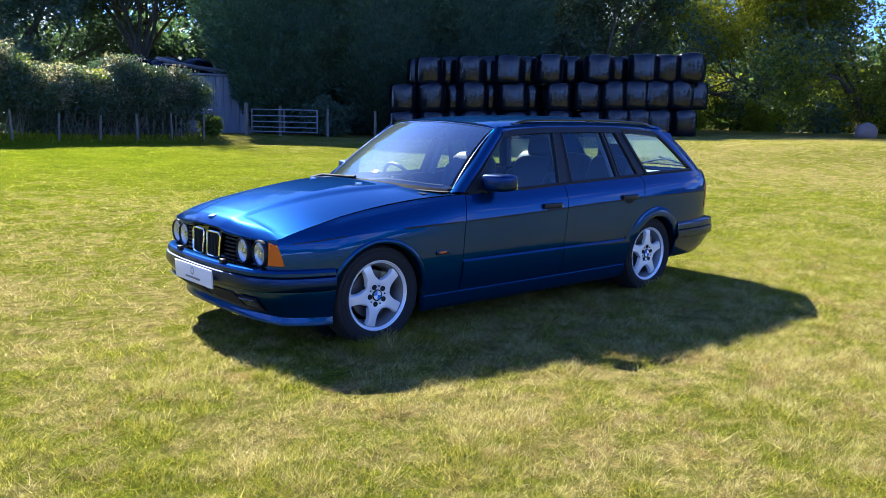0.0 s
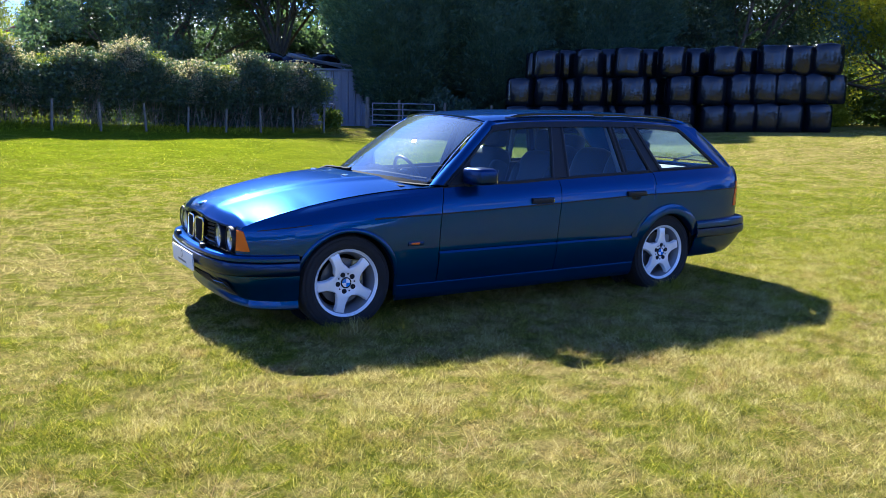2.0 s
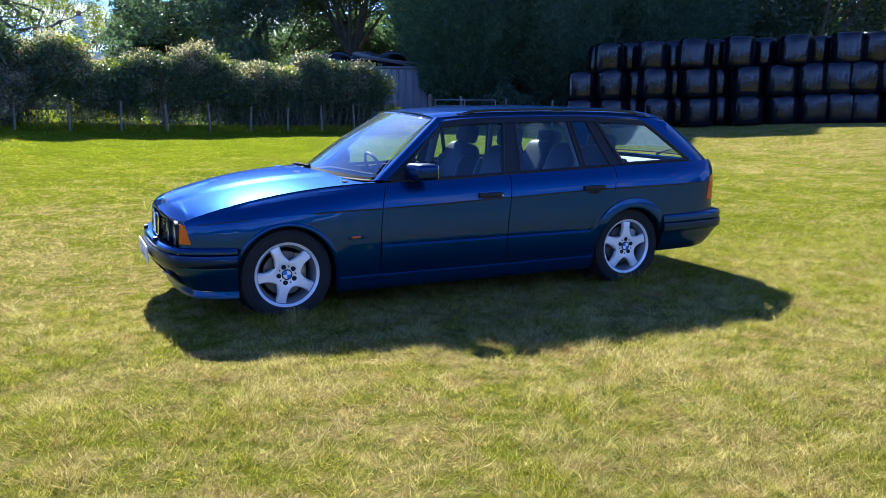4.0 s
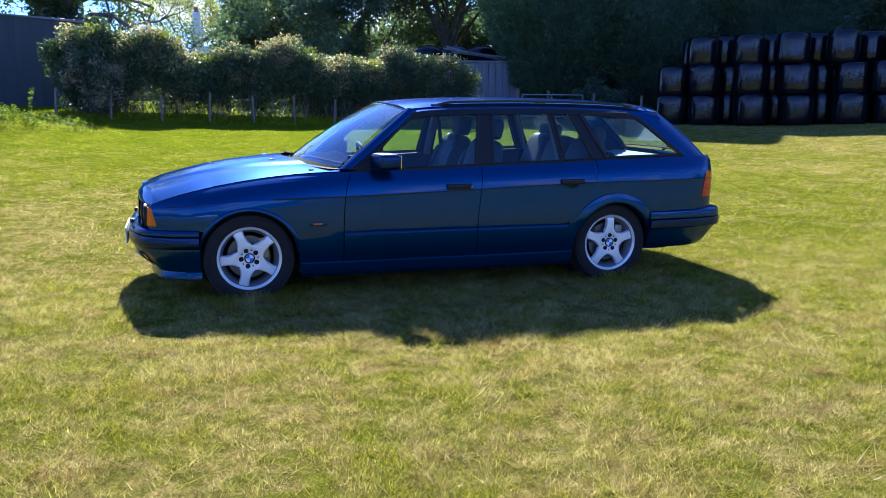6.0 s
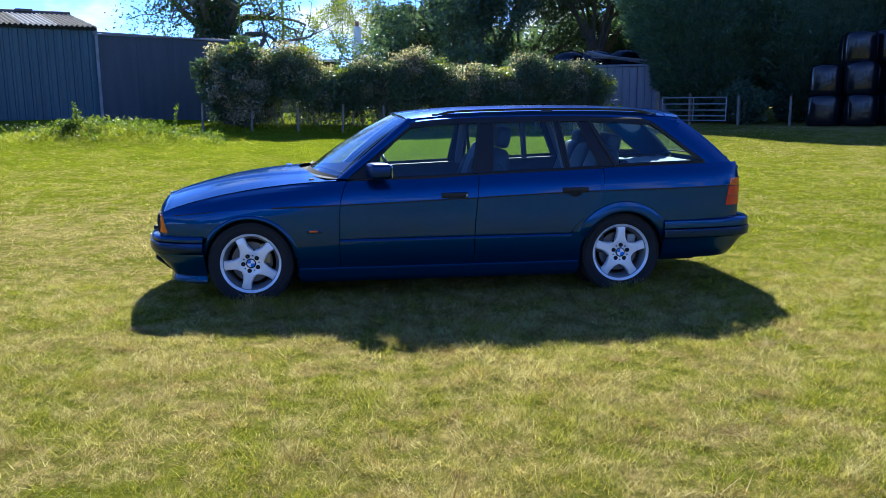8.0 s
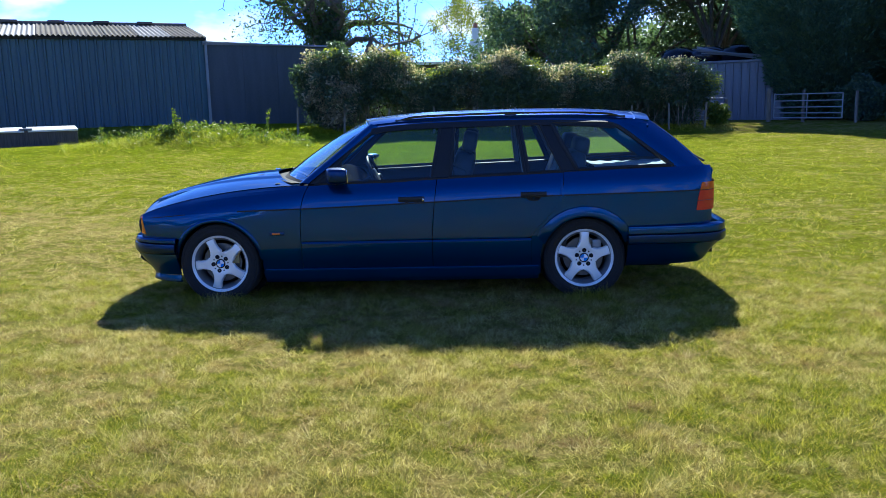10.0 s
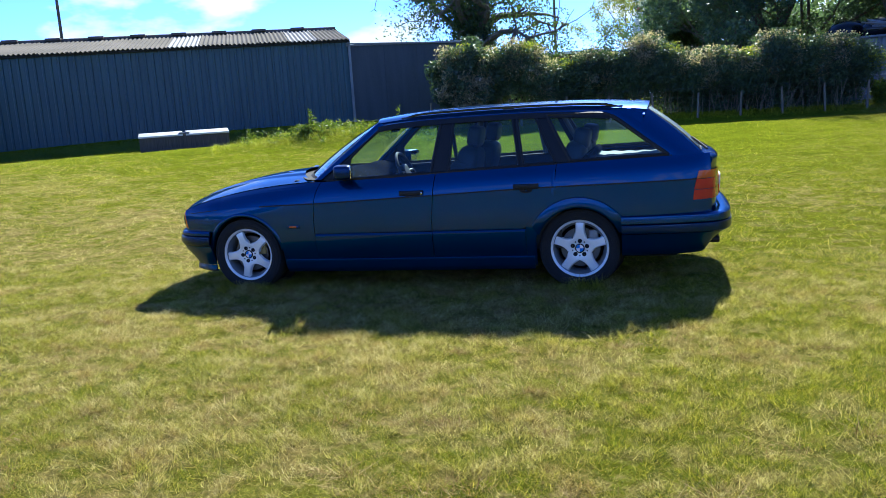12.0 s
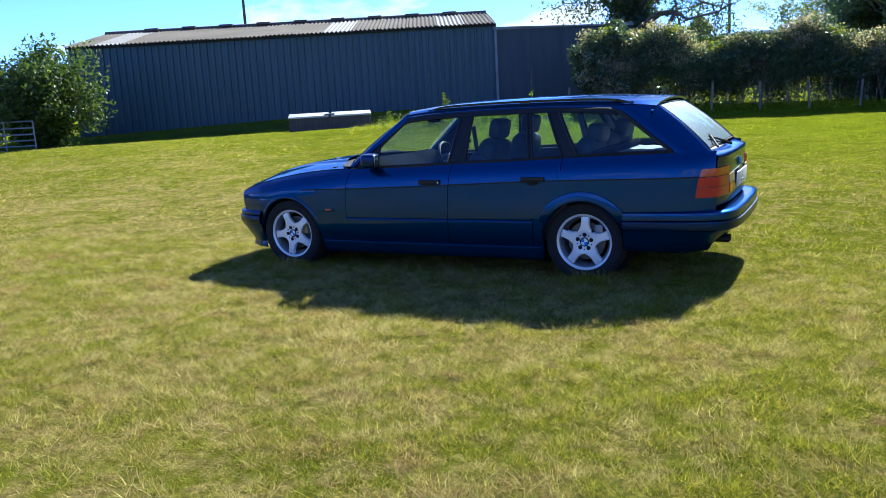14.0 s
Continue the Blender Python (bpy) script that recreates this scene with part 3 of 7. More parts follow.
def lawn():
    rng = np.random.default_rng(4)

    def scatter(n, x0, x1, y0, y1, clump):
        xs, ys = rng.uniform(x0, x1, n), rng.uniform(y0, y1, n)
        if clump:
            keep = (0.45 * lumps(xs, ys, 0.12, 1) + 0.30 * lumps(xs, ys, 0.4, 2) + 0.25 * lumps(xs, ys, 0.05, 3) - 0.28) * 2.2 > rng.uniform(0.0, 1.0, n)
            xs, ys = xs[keep], ys[keep]
        return xs, ys

    def feather(xs, ys, x0, x1, y0, y1, w):
        d = np.minimum(np.minimum(xs - x0, x1 - xs), np.minimum(ys - y0, y1 - ys))
        keep = d / w + 0.35 * (lumps(xs, ys, 0.5, 9) - 0.5) > rng.uniform(0, 1, len(xs))
        return xs[keep], ys[keep]
    blades("grass", "short mown grass, green and straw, round the car", rng, *feather(*scatter(1500000, -6.0, 6.2, -5.0, 0.5, True), -6.0, 6.2, -5.0, 0.5, 0.7), 0.0024, 0.040, lean=0.75, thin=True)
    blades("thatch", "fine dry thatch between the mown grass", rng, *feather(*scatter(330000, -6.0, 6.2, -5.0, 0.5, False), -6.0, 6.2, -5.0, 0.5, 0.7), 0.0020, 0.017, lean=1.7, mat_=M_THATCH, thin=True)
    blades("grass", "short mown grass behind the car", rng, *scatter(360000, -9, 12, 0.2, 8, True), 0.0042, 0.036, lean=0.7, thin=True)
    x, y = scatter(110000, -10, 12, -8.0, 0.8, False)
    far = (np.abs(x - 0.1) > 5.6) | (y < -4.6)
    blades("grass", "short mown grass at the field's middle", rng, x[far], y[far], 0.006, 0.04, lean=0.7, thin=True)
    blades("grass", "sunlit pasture grass", rng, *scatter(230000, -16, 26, 8, 21, True), 0.0065, 0.034, lean=0.7, thin=True)
    blades("grass", "pasture grass beyond the car's nose", rng, *scatter(75000, -22, -9, -3, 12, False), 0.008, 0.036, lean=0.7, thin=True)
    blades("grass", "dry pasture grass towards the bales", rng, *scatter(75000, 12, 30, -6, 14, False), 0.008, 0.036, lean=0.7, thin=True)
    blades("straw", "dry cut straws lying on the mown grass", rng, *scatter(17000, -5.2, 5.6, -4.6, 0.2, False), 0.0022, 0.014, lean=2.2, mat_=M_STRAW, thin=True)
    blades("straw", "dry cut straws lying on the mown grass", rng, *scatter(8000, -8, 10, 0.2, 7, False), 0.0030, 0.016, lean=2.2, mat_=M_STRAW, thin=True)
    # matted wads of dead grass, raked up here and there
    n, per = 150, 130
    cx, cy, rad = rng.uniform(-5, 5.8, n), rng.uniform(-4.6, -0.9, n), rng.uniform(0.02, 0.075, n)
    k = np.repeat(np.arange(n), per)
    blades("dead_grass", "matted wads of dead brown grass", rng, cx[k] + rng.normal(0, 1, n * per) * rad[k] * 1.6, cy[k] + rng.normal(0, 1, n * per) * rad[k] * 0.7, 0.004, 0.042, lean=1.3, mat_=M_DEAD, thin=True)
    # grass left long where the mower could not reach, round the tyres
    n = 5200
    wx, side = rng.choice((-1.3805, 1.3805), n), rng.choice((-1.0, 1.0), n)
    blades("grass_tuft", "longer grass standing round the tyres", rng, wx + rng.normal(0, 0.15, n), side * (0.83 + rng.uniform(0.0, 1.0, n) ** 1.5 * 0.13), 0.0032, 0.068, lean=0.4, thin=True)
    # longer tufts
    cx, cy = rng.uniform(-5, 5.5, 260), rng.uniform(-4.5, -0.9, 260)
    k = rng.integers(0, 260, 22000)
    blades("grass_tuft", "coarser green tufts standing in the mown grass", rng, cx[k] + rng.normal(0, 0.06, 22000), cy[k] + rng.normal(0, 0.06, 22000), 0.0028, 0.052, lean=0.6, thin=True)
    # long grass along the hedge foot and on the bank
    t = rng.uniform(0, 1, 16000)
    blades("long_grass", "rank grass along the hedge foot", rng, lerp(-5.5, 9.5, t) + rng.normal(0, 0.2, 16000), lerp(18.6, 23.6, t) + rng.normal(0.1, 0.35, 16000), 0.009, 0.13, thin=True)
    n = 22000
    u, w = np.clip(rng.normal(0, 1.7, n), -3.4, 3.4), rng.normal(0, 0.6, n)
    blades("long_grass", "rough sunlit grass on the bank", rng, -6.6 + u * 0.886 - w * 0.46, 14.6 + u * 0.46 + w * 0.886, 0.0055, 0.105, lean=0.8, thin=True)
    t = rng.uniform(0, 1, 26000)
    blades("long_grass", "uncut grass along the barn wall", rng, lerp(-21.5, -8.6, t) + rng.normal(0.4, 0.3, 26000), lerp(13.2, 19.9, t) + rng.normal(-0.5, 0.5, 26000), 0.010, 0.17, mat_=M_WEED, thin=True)


lawn()

# ---- barn ----
BU = Vector((0.885, 0.465, 0)).normalized()
BN = Vector((-BU.y, BU.x, 0))
BR = Vector((-8.75, 21.5, 0))


def ribbed(bm, o, u, length, z0, z1, pitch=0.25, depth=0.05, out=None, top_fn=None):
    """Box-profile sheet along u from o."""
    out = out or Vector((u.y, -u.x, 0))
    xs, x = [], 0.0
    while x < length - pitch:
        xs += [(x, 0), (x + pitch * 0.62, 0), (x + pitch * 0.70, depth), (x + pitch * 0.92, depth)]
        x += pitch
    xs.append((length, 0))
    lo = [bm.verts.new(o + u * a + out * d + Vector((0, 0, z0))) for a, d in xs]
    hi = [bm.verts.new(o + u * a + out * d + Vector((0, 0, top_fn(a) if top_fn else z1))) for a, d in xs]
    for i in range(len(xs) - 1):
        bm.faces.new((lo[i], lo[i + 1], hi[i + 1], hi[i]))


def barn():
    length, span, eave, rise = 15.4, 7.6, 3.93, 0.68
    left = BR - BU * length
    t = thing("barn", "long dark blue metal-clad barn with grey corrugated roof", "barn")
    bm = bmesh.new()
    ribbed(bm, left, BU, length, 0.3, eave)
    thicken(bm, 0.02)
    part("front_wall", bm, M_BARN, t, "dark blue box-profile cladding", smooth=False)
    bm = bmesh.new()
    ribbed(bm, BR, BN, span, 0.3, eave, top_fn=lambda a: eave + rise * (1 - abs(a / span * 2 - 1)))
    thicken(bm, 0.02)
    part("gable_wall", bm, M_BARN, t, smooth=False)
    bm = bmesh.new()
    ribbed(bm, left + BN * span, -BN, span, 0.3, eave, top_fn=lambda a: eave + rise * (1 - abs(a / span * 2 - 1)))
    thicken(bm, 0.02)
    part("gable_wall", bm, M_BARN, t, smooth=False)
    bm = bmesh.new()
    ribbed(bm, BR + BN * span, -BU, length, 0.3, eave)
    thicken(bm, 0.02)
    part("rear_wall", bm, M_BARN, t, smooth=False)
    # corrugated roof sheets, each one laid with a slight unevenness
    slope = math.hypot(span / 2 + 0.25, rise * (span / 2 + 0.25) / (span / 2))
    rng = random.Random(3)
    wide, n = 1.05, 15
    for side in (0, 1):
        for i in range(n):
            bm = bmesh.new()
            o = left + BU * (i * length / n - 0.03) + BN * (-0.25 if side == 0 else span + 0.25) + Vector((0, 0, eave + 0.02 - 0.25 * rise / (span / 2)))
            go = (BN if side == 0 else -BN) * (span / 2 + 0.25) + Vector((0, 0, rise * (1 + 0.5 / span)))
            up = go.cross(BU).normalized()
            up = up if up.z > 0 else -up
            dz = rng.uniform(-0.008, 0.012)
            grid(bm, lambda u, v: o + BU * (u * (length / n + 0.05)) + go * v + up * (0.028 * math.sin(u * 7 * 2 * math.pi) + dz), 42, 1)
            thicken(bm, 0.012)
            light = side == 0 and i in (1, 9, 13)
            part("rooflight" if light else "roof_sheet", bm, M_ROOFLIGHT if light else M_CEMENT, t, "pale translucent roof sheet" if light else "", smooth=True, sharp=60)
    for i in range(9):
        bm = bmesh.new()
        c = left + BU * (1.9 + i * 1.5) + BN * (span / 2) + Vector((0, 0, eave + rise + 0.1))
        box(bm, c, (0.55, 0.42, 0.10), Matrix.Rotation(math.atan2(BU.y, BU.x), 3, "Z"), 0.03)
        part("ridge_vent", bm, M_CEMENT, t)
    bm = bmesh.new()
    tube(bm, [left + BN * (span / 2) + Vector((0, 0, eave + rise + 0.03)), BR + BN * (span / 2) + Vector((0, 0, eave + rise + 0.03))], 0.10, 8)
    part("ridge_cap", bm, M_CEMENT, t)
    bm = bmesh.new()
    box(bm, (left + BR) / 2 - BN * 0.07 + Vector((0, 0, eave - 0.07)), (length + 0.1, 0.10, 0.10), Matrix.Rotation(math.atan2(BU.y, BU.x), 3, "Z"), 0.015)
    part("gutter", bm, M_BLACK_TRIM, t)
    bm = bmesh.new()
    box(bm, BR - BN * 0.02 + BU * 0.02 + Vector((0, 0, 2.1)), (0.09, 0.09, 3.5), Matrix.Rotation(math.atan2(BU.y, BU.x), 3, "Z"), 0.01)
    part("corner_trim", bm, M_FLASHING, t, "pale grey corner flashing")


def annex():
    a, b = BR + Vector((0.06, 0.02, 0)), Vector((-4.6, 24.4, 0))
    u = (b - a).normalized()
    n = Vector((-u.y, u.x, 0))
    length = (b - a).length
    t = thing("lean_to", "dark grey flat-roofed building beside the barn", "building")
    # upright sheets, each its own panel
    k = 4
    for i in range(k):
        bm = bmesh.new()
        p, q = a + u * (length * i / k + 0.004), a + u * (length * (i + 1) / k - 0.004)
        za, zb = 3.72 - 0.10 * i / k, 3.72 - 0.10 * (i + 1) / k
        vs = [bm.verts.new(v) for v in (p + Vector((0, 0, 0.3)), q + Vector((0, 0, 0.3)), q + Vector((0, 0, zb)), p + Vector((0, 0, za)))]
        bm.faces.new(vs)
        bmesh.ops.subdivide_edges(bm, edges=bm.edges[:], cuts=3, use_grid_fill=True)
        thicken(bm, 0.03)
        part("panel", bm, M_ANNEX, t, smooth=False)
    bm = bmesh.new()
    box(bm, (a + b) / 2 + n * 3 + Vector((0, 0, 3.69)), (length + 0.3, 6.1, 0.06), Matrix.Rotation(math.atan2(u.y, u.x), 3, "Z"), 0.01)
    part("roof", bm, M_SHED, t)
    bm = bmesh.new()
    box(bm, (a + b) / 2 - n * 0.05 + Vector((0, 0, 3.70)), (length + 0.32, 0.04, 0.05), Matrix.Rotation(math.atan2(u.y, u.x), 3, "Z") @ Matrix.Rotation(0.10 / length, 3, "Y"), 0.006)
    part("roof_edge", bm, M_FLASHING, t, "pale metal roof edge")
    bm = bmesh.new()
    box(bm, b + n * 3 + Vector((0, 0, 2.0)), (0.06, 6.0, 3.3), Matrix.Rotation(math.atan2(u.y, u.x), 3, "Z"))
    part("side_wall", bm, M_ANNEX, t)
    bm = bmesh.new()
    tube(bm, [b + Vector((0.02, -0.06, 0.5)), b + Vector((0.02, -0.06, 3.5))], 0.045, 8)
    part("downpipe", bm, M_SHED, t)


barn()
annex()


def trough():
    p, q = Vector((-12.4, 13.75, 0)), Vector((-10.3, 15.1, 0))
    u = (q - p).normalized()
    rot = Matrix.Rotation(math.atan2(u.y, u.x), 3, "Z")
    c, length, z = (p + q) / 2, (q - p).length, 0.62
    n = Vector((-u.y, u.x, 0))
    t = thing("water_trough", "long dark box trough with a white lid on the grass", "trough")
    for s, name in ((-1, "front_board"), (1, "rear_board")):
        bm = bmesh.new()
        box(bm, c + n * (0.30 + s * 0.28) + Vector((0, 0, z + 0.11)), (length, 0.035, 0.62), rot, 0.006)
        part(name, bm, M_DARKWOOD, t)
    for s in (-1, 1):
        bm = bmesh.new()
        box(bm, c + n * 0.30 + u * s * (length / 2 - 0.02) + Vector((0, 0, z + 0.11)), (0.035, 0.52, 0.62), rot, 0.006)
        part("end_board", bm, M_DARKWOOD, t)
    for s in (-1, 1):
        bm = bmesh.new()
        tilt = rot @ Matrix.Rotation(radians(8), 3, "X")
        box(bm, c + n * 0.28 + u * s * (length / 4 + 0.03) + Vector((0, 0, z + 0.455)), (length / 2 - 0.03, 0.64, 0.05), tilt, 0.01)
        part("lid", bm, M_TIN, t, "white painted lid")
    bm = bmesh.new()
    box(bm, c + n * 0.1 + Vector((0, 0, z + 0.47)), (0.30, 0.30, 0.04), rot, 0.01)
    part("float_cover", bm, M_SHED, t)


trough()


# ---- shed, gates and fences ----
def shed():
    a, b = Vector((8.2, 31.2, 0)), Vector((15.5, 27.8, 0))
    u = (b - a).normalized()
    n = Vector((-u.y, u.x, 0))
    t = thing("shed", "low grey corrugated metal shed with a flat roof", "shed")
    bm = bmesh.new()
    ribbed(bm, a, u, (b - a).length, 0.3, 2.9, 0.33, 0.05)
    thicken(bm, 0.015)
    part("front_wall", bm, M_SHED, t, smooth=False)
    bm = bmesh.new()
    ribbed(bm, a + n * 6, -n, 6, 0.3, 2.9, 0.33, 0.05)
    thicken(bm, 0.015)
    part("side_wall", bm, M_SHED, t, smooth=False)
    bm = bmesh.new()
    box(bm, (a + b) / 2 + n * 3 + Vector((0, 0, 2.95)), ((b - a).length + 0.3, 6.3, 0.09), Matrix.Rotation(math.atan2(u.y, u.x), 3, "Z"), 0.015)
    part("roof", bm, M_SHED, t)
    rng = random.Random(8)
    for i in range(7):
        bm = bmesh.new()
        s, e = a + u * rng.uniform(1.6, 2.6) + n * rng.uniform(0.1, 1.2), a + u * rng.uniform(4.2, 5.6) + n * rng.uniform(0.1, 1.4)
        tube(bm, [s + Vector((0, 0, 3.70 - 0.05 * i)), e + Vector((0, 0, 3.06 + rng.uniform(0, 0.12)))], 0.03, 6)
        solid("roof_pole", bm, M_GALV, "pale pole lying on the shed roof", "pole", "poles on the shed roof")
    bm = bmesh.new()
    for i in range(3):
        bmesh.ops.create_icosphere(bm, subdivisions=3, radius=1, matrix=Matrix.Translation(a + u * (0.9 + i * 1.3) + n * 2 + Vector((0, 0, 3.30))) @ Matrix.Diagonal((0.85, 0.7, 0.50, 1)))
    solid("roof_sheeting", bm, M_WRAP, "black plastic sheeting heaped on the shed roof", "tarpaulin")


shed()


def gate(p, q, z, tall, bars, label):
    p, q = Vector(p), Vector(q)
    u = (q - p).normalized()
    t = thing("field_gate", label, "gate")
    up = Vector((0, 0, 1))
    for i in range(bars):
        bm = bmesh.new()
        h = z + 0.12 + (tall - 0.14) * (i / (bars - 1)) ** 1.15
        tube(bm, [p + up * h, q + up * h], 0.021, 8)
        part("bar", bm, M_GALV, t)
    for e in (p, q, (p + q) / 2):
        bm = bmesh.new()
        tube(bm, [e + up * (z + 0.10), e + up * (z + tall)], 0.024, 8)
        part("upright", bm, M_GALV, t)
    return t


def post(x, y, tall, r, label="weathered round fence post", lean=(0, 0), sink=0.15):
    bm = bmesh.new()
    z = lie(x, y)
    tube(bm, [(x, y, z - sink), (x + lean[0] * 0.5, y + lean[1] * 0.5, z + tall * 0.5), (x + lean[0], y + lean[1], z + tall)], [r * 1.05, r, r * 0.92], 10)
    return solid("fence_post", bm, M_POST, label, "post", "fence posts")


gate((11.95, 25.9, 0), (13.5, 23.45, 0), 0.50, 1.02, 5, "galvanised five-bar field gate, closed, beside a post")
post(11.82, 26.12, 1.28, 0.085, "stout weathered gate post")
post(12.7, 24.95, 1.2, 0.06)
post(13.96, 23.39, 1.12, 0.055)
post(15.23, 21.92, 1.08, 0.05)
gate((8.9, 25.6, 0), (9.9, 25.2, 0), 0.50, 0.95, 5, "small galvanised gate standing open at the hedge end")
post(9.9, 25.1, 0.9, 0.05)
gate((-20.5, 9.1, 0), (-18.55, 9.6, 0), 0.42, 1.0, 6, "galvanised gate beside the bush at the barn end")
rng_p = random.Random(5)
for i in range(11):
    k = i / 10
    x, y = lerp(-5.0, 8.6, k), lerp(18.35, 23.2, k)
    post(x, y, 0.82 + rng_p.uniform(-0.08, 0.12), 0.038, lean=(rng_p.uniform(-0.06, 0.06), rng_p.uniform(-0.04, 0.04)))


def wires():
    for h in (0.35, 0.65, 0.95):
        bm = bmesh.new()
        tube(bm, [(lerp(-5.0, 8.6, k / 10), lerp(18.3, 23.15, k / 10), lie(lerp(-5.0, 8.6, k / 10), lerp(18.35, 23.2, k / 10)) + h) for k in range(11)], 0.003, 5)
        solid("fence_wire", bm, M_CABLE, "thin wire strung along the hedge fence", "wire", "fence wires")


wires()


# ---- bales ----
def bale_mesh(seed):
    """A wrapped round bale standing on end: bulging film, tucked top."""
    bm = bmesh.new()
    r, h, n = 0.60, 1.10, 28
    prof = [(0.02, h * 1.0), (0.30, h * 1.005), (0.50, h * 0.99), (0.565, h * 0.965), (0.595, h * 0.90), (0.61, h * 0.7), (0.615, h * 0.45), (0.61, h * 0.2), (0.595, h * 0.07), (0.55, 0.01), (0.02, 0.0)]
    rings = []
    for a, z in prof:
        ring = []
        for k in range(n):
            t = 2 * math.pi * k / n
            wob = 1 + 0.020 * noise.noise((math.cos(t) * 2, math.sin(t) * 2, z * 2.5 + seed * 9)) + 0.018 * math.cos(5 * t + seed) + 0.012 * math.cos(9 * t + 2 * seed + z * 3)
            ring.append(bm.verts.new((a * wob * math.cos(t), a * wob * math.sin(t), z + 0.03 * noise.noise((a * math.cos(t) * 3, a * math.sin(t) * 3, seed)))))
        rings.append(ring)
    for p, q in zip(rings, rings[1:]):
        for k in range(n):
            bm.faces.new((q[k], q[(k + 1) % n], p[(k + 1) % n], p[k]))
    bm.faces.new(rings[0][::-1])
    bm.faces.new(rings[-1])
    bmesh.ops.recalc_face_normals(bm, faces=bm.faces[:])
    return bm_mesh("wrapped_bale", bm, M_WRAP, True, 60)


# where each bale stands along the stack, as a share of its length, and whether in the back row
BALE_ROWS = (
    ((0.03, 0), (0.13, 0), (0.20, 1), (0.275, 0), (0.345, 1), (0.41, 0), (0.48, 1), (0.56, 0), (0.665, 0), (0.755, 0), (0.83, 0), (0.895, 0), (0.985, 0)),
    ((0.03, 0), (0.125, 0), (0.20, 1), (0.265, 0), (0.335, 1), (0.40, 0), (0.47, 1), (0.555, 0), (0.655, 0), (0.745, 0), (0.82, 0), (0.885, 0), (0.97, 0), (1.04, 1)),
    ((0.115, 0), (0.18, 1), (0.255, 0), (0.325, 1), (0.385, 0), (0.455, 1), (0.525, 0), (0.605, 1), (0.69, 0), (0.765, 1), (0.84, 0), (0.92, 0), (1.0, 0)),
)


def bale_stack():
    meshes = [bale_mesh(i * 1.7 + 0.3) for i in range(6)]
    rng = random.Random(12)
    p, q = Vector((15.97, 21.65, 0)), Vector((24.75, 13.94, 0))
    u = (q - p).normalized()
    n = Vector((-u.y, u.x, 0))
    n = n if n.y > 0 else -n
    length = (q - p).length
    for row, spots in enumerate(BALE_ROWS):
        spots = spots + tuple((k, 2) for k in (0.08, 0.21, 0.34, 0.47, 0.60, 0.73, 0.86, 0.98))
        for k, back in spots:
            c = p + u * (k * length) + n * ((0, 0.95, 1.75)[back] + rng.uniform(-0.12, 0.12) + row * 0.06)
            g = 0.43 + 0.34 * k
            ob = tagged(new("wrapped_bale", rng.choice(meshes)), "round silage bale wrapped in black plastic film, stacked", "bale", "stacked silage bales")
            tip = 1.2 if row < 2 else 2.5
            if row == 2 and k == 0.92:
                tip = 6
            ob.matrix_world = pose(c.x, c.y, g - 0.02 + row * 1.08, rng.uniform(-tip, tip), rng.uniform(-tip, tip), rng.uniform(0, 360)) @ Matrix.Diagonal((rng.uniform(0.90, 1.0), rng.uniform(0.90, 1.0), rng.uniform(0.97, 1.03), 1))


bale_stack()


# ---- trees ----
def limb(bm, rng, p, way, length, r, depth, tips, bend=0.25, split=3):
    pts, rs, d = [p], [r], way.normalized()
    n = 4
    for i in range(n):
        d = (d + Vector((rng.gauss(0, bend), rng.gauss(0, bend), rng.gauss(0.05, bend)))).normalized()
        pts.append(pts[-1] + d * length / n)
        rs.append(r * (1 - 0.55 * (i + 1) / n))
    tube(bm, pts, rs, 7 if r > 0.05 else 5)
    if depth == 0:
        tips.append(pts[-1])
        tips.append(pts[-2])
        return
    for _ in range(split):
        i = rng.randint(2, n)
        w = (d + Vector((rng.gauss(0, 0.7), rng.gauss(0, 0.7), rng.gauss(0.15, 0.5)))).normalized()
        limb(bm, rng, pts[i], w, length * rng.uniform(0.55, 0.8), rs[i] * 0.7, depth - 1, tips, bend, split)
    tips.append(pts[-1])


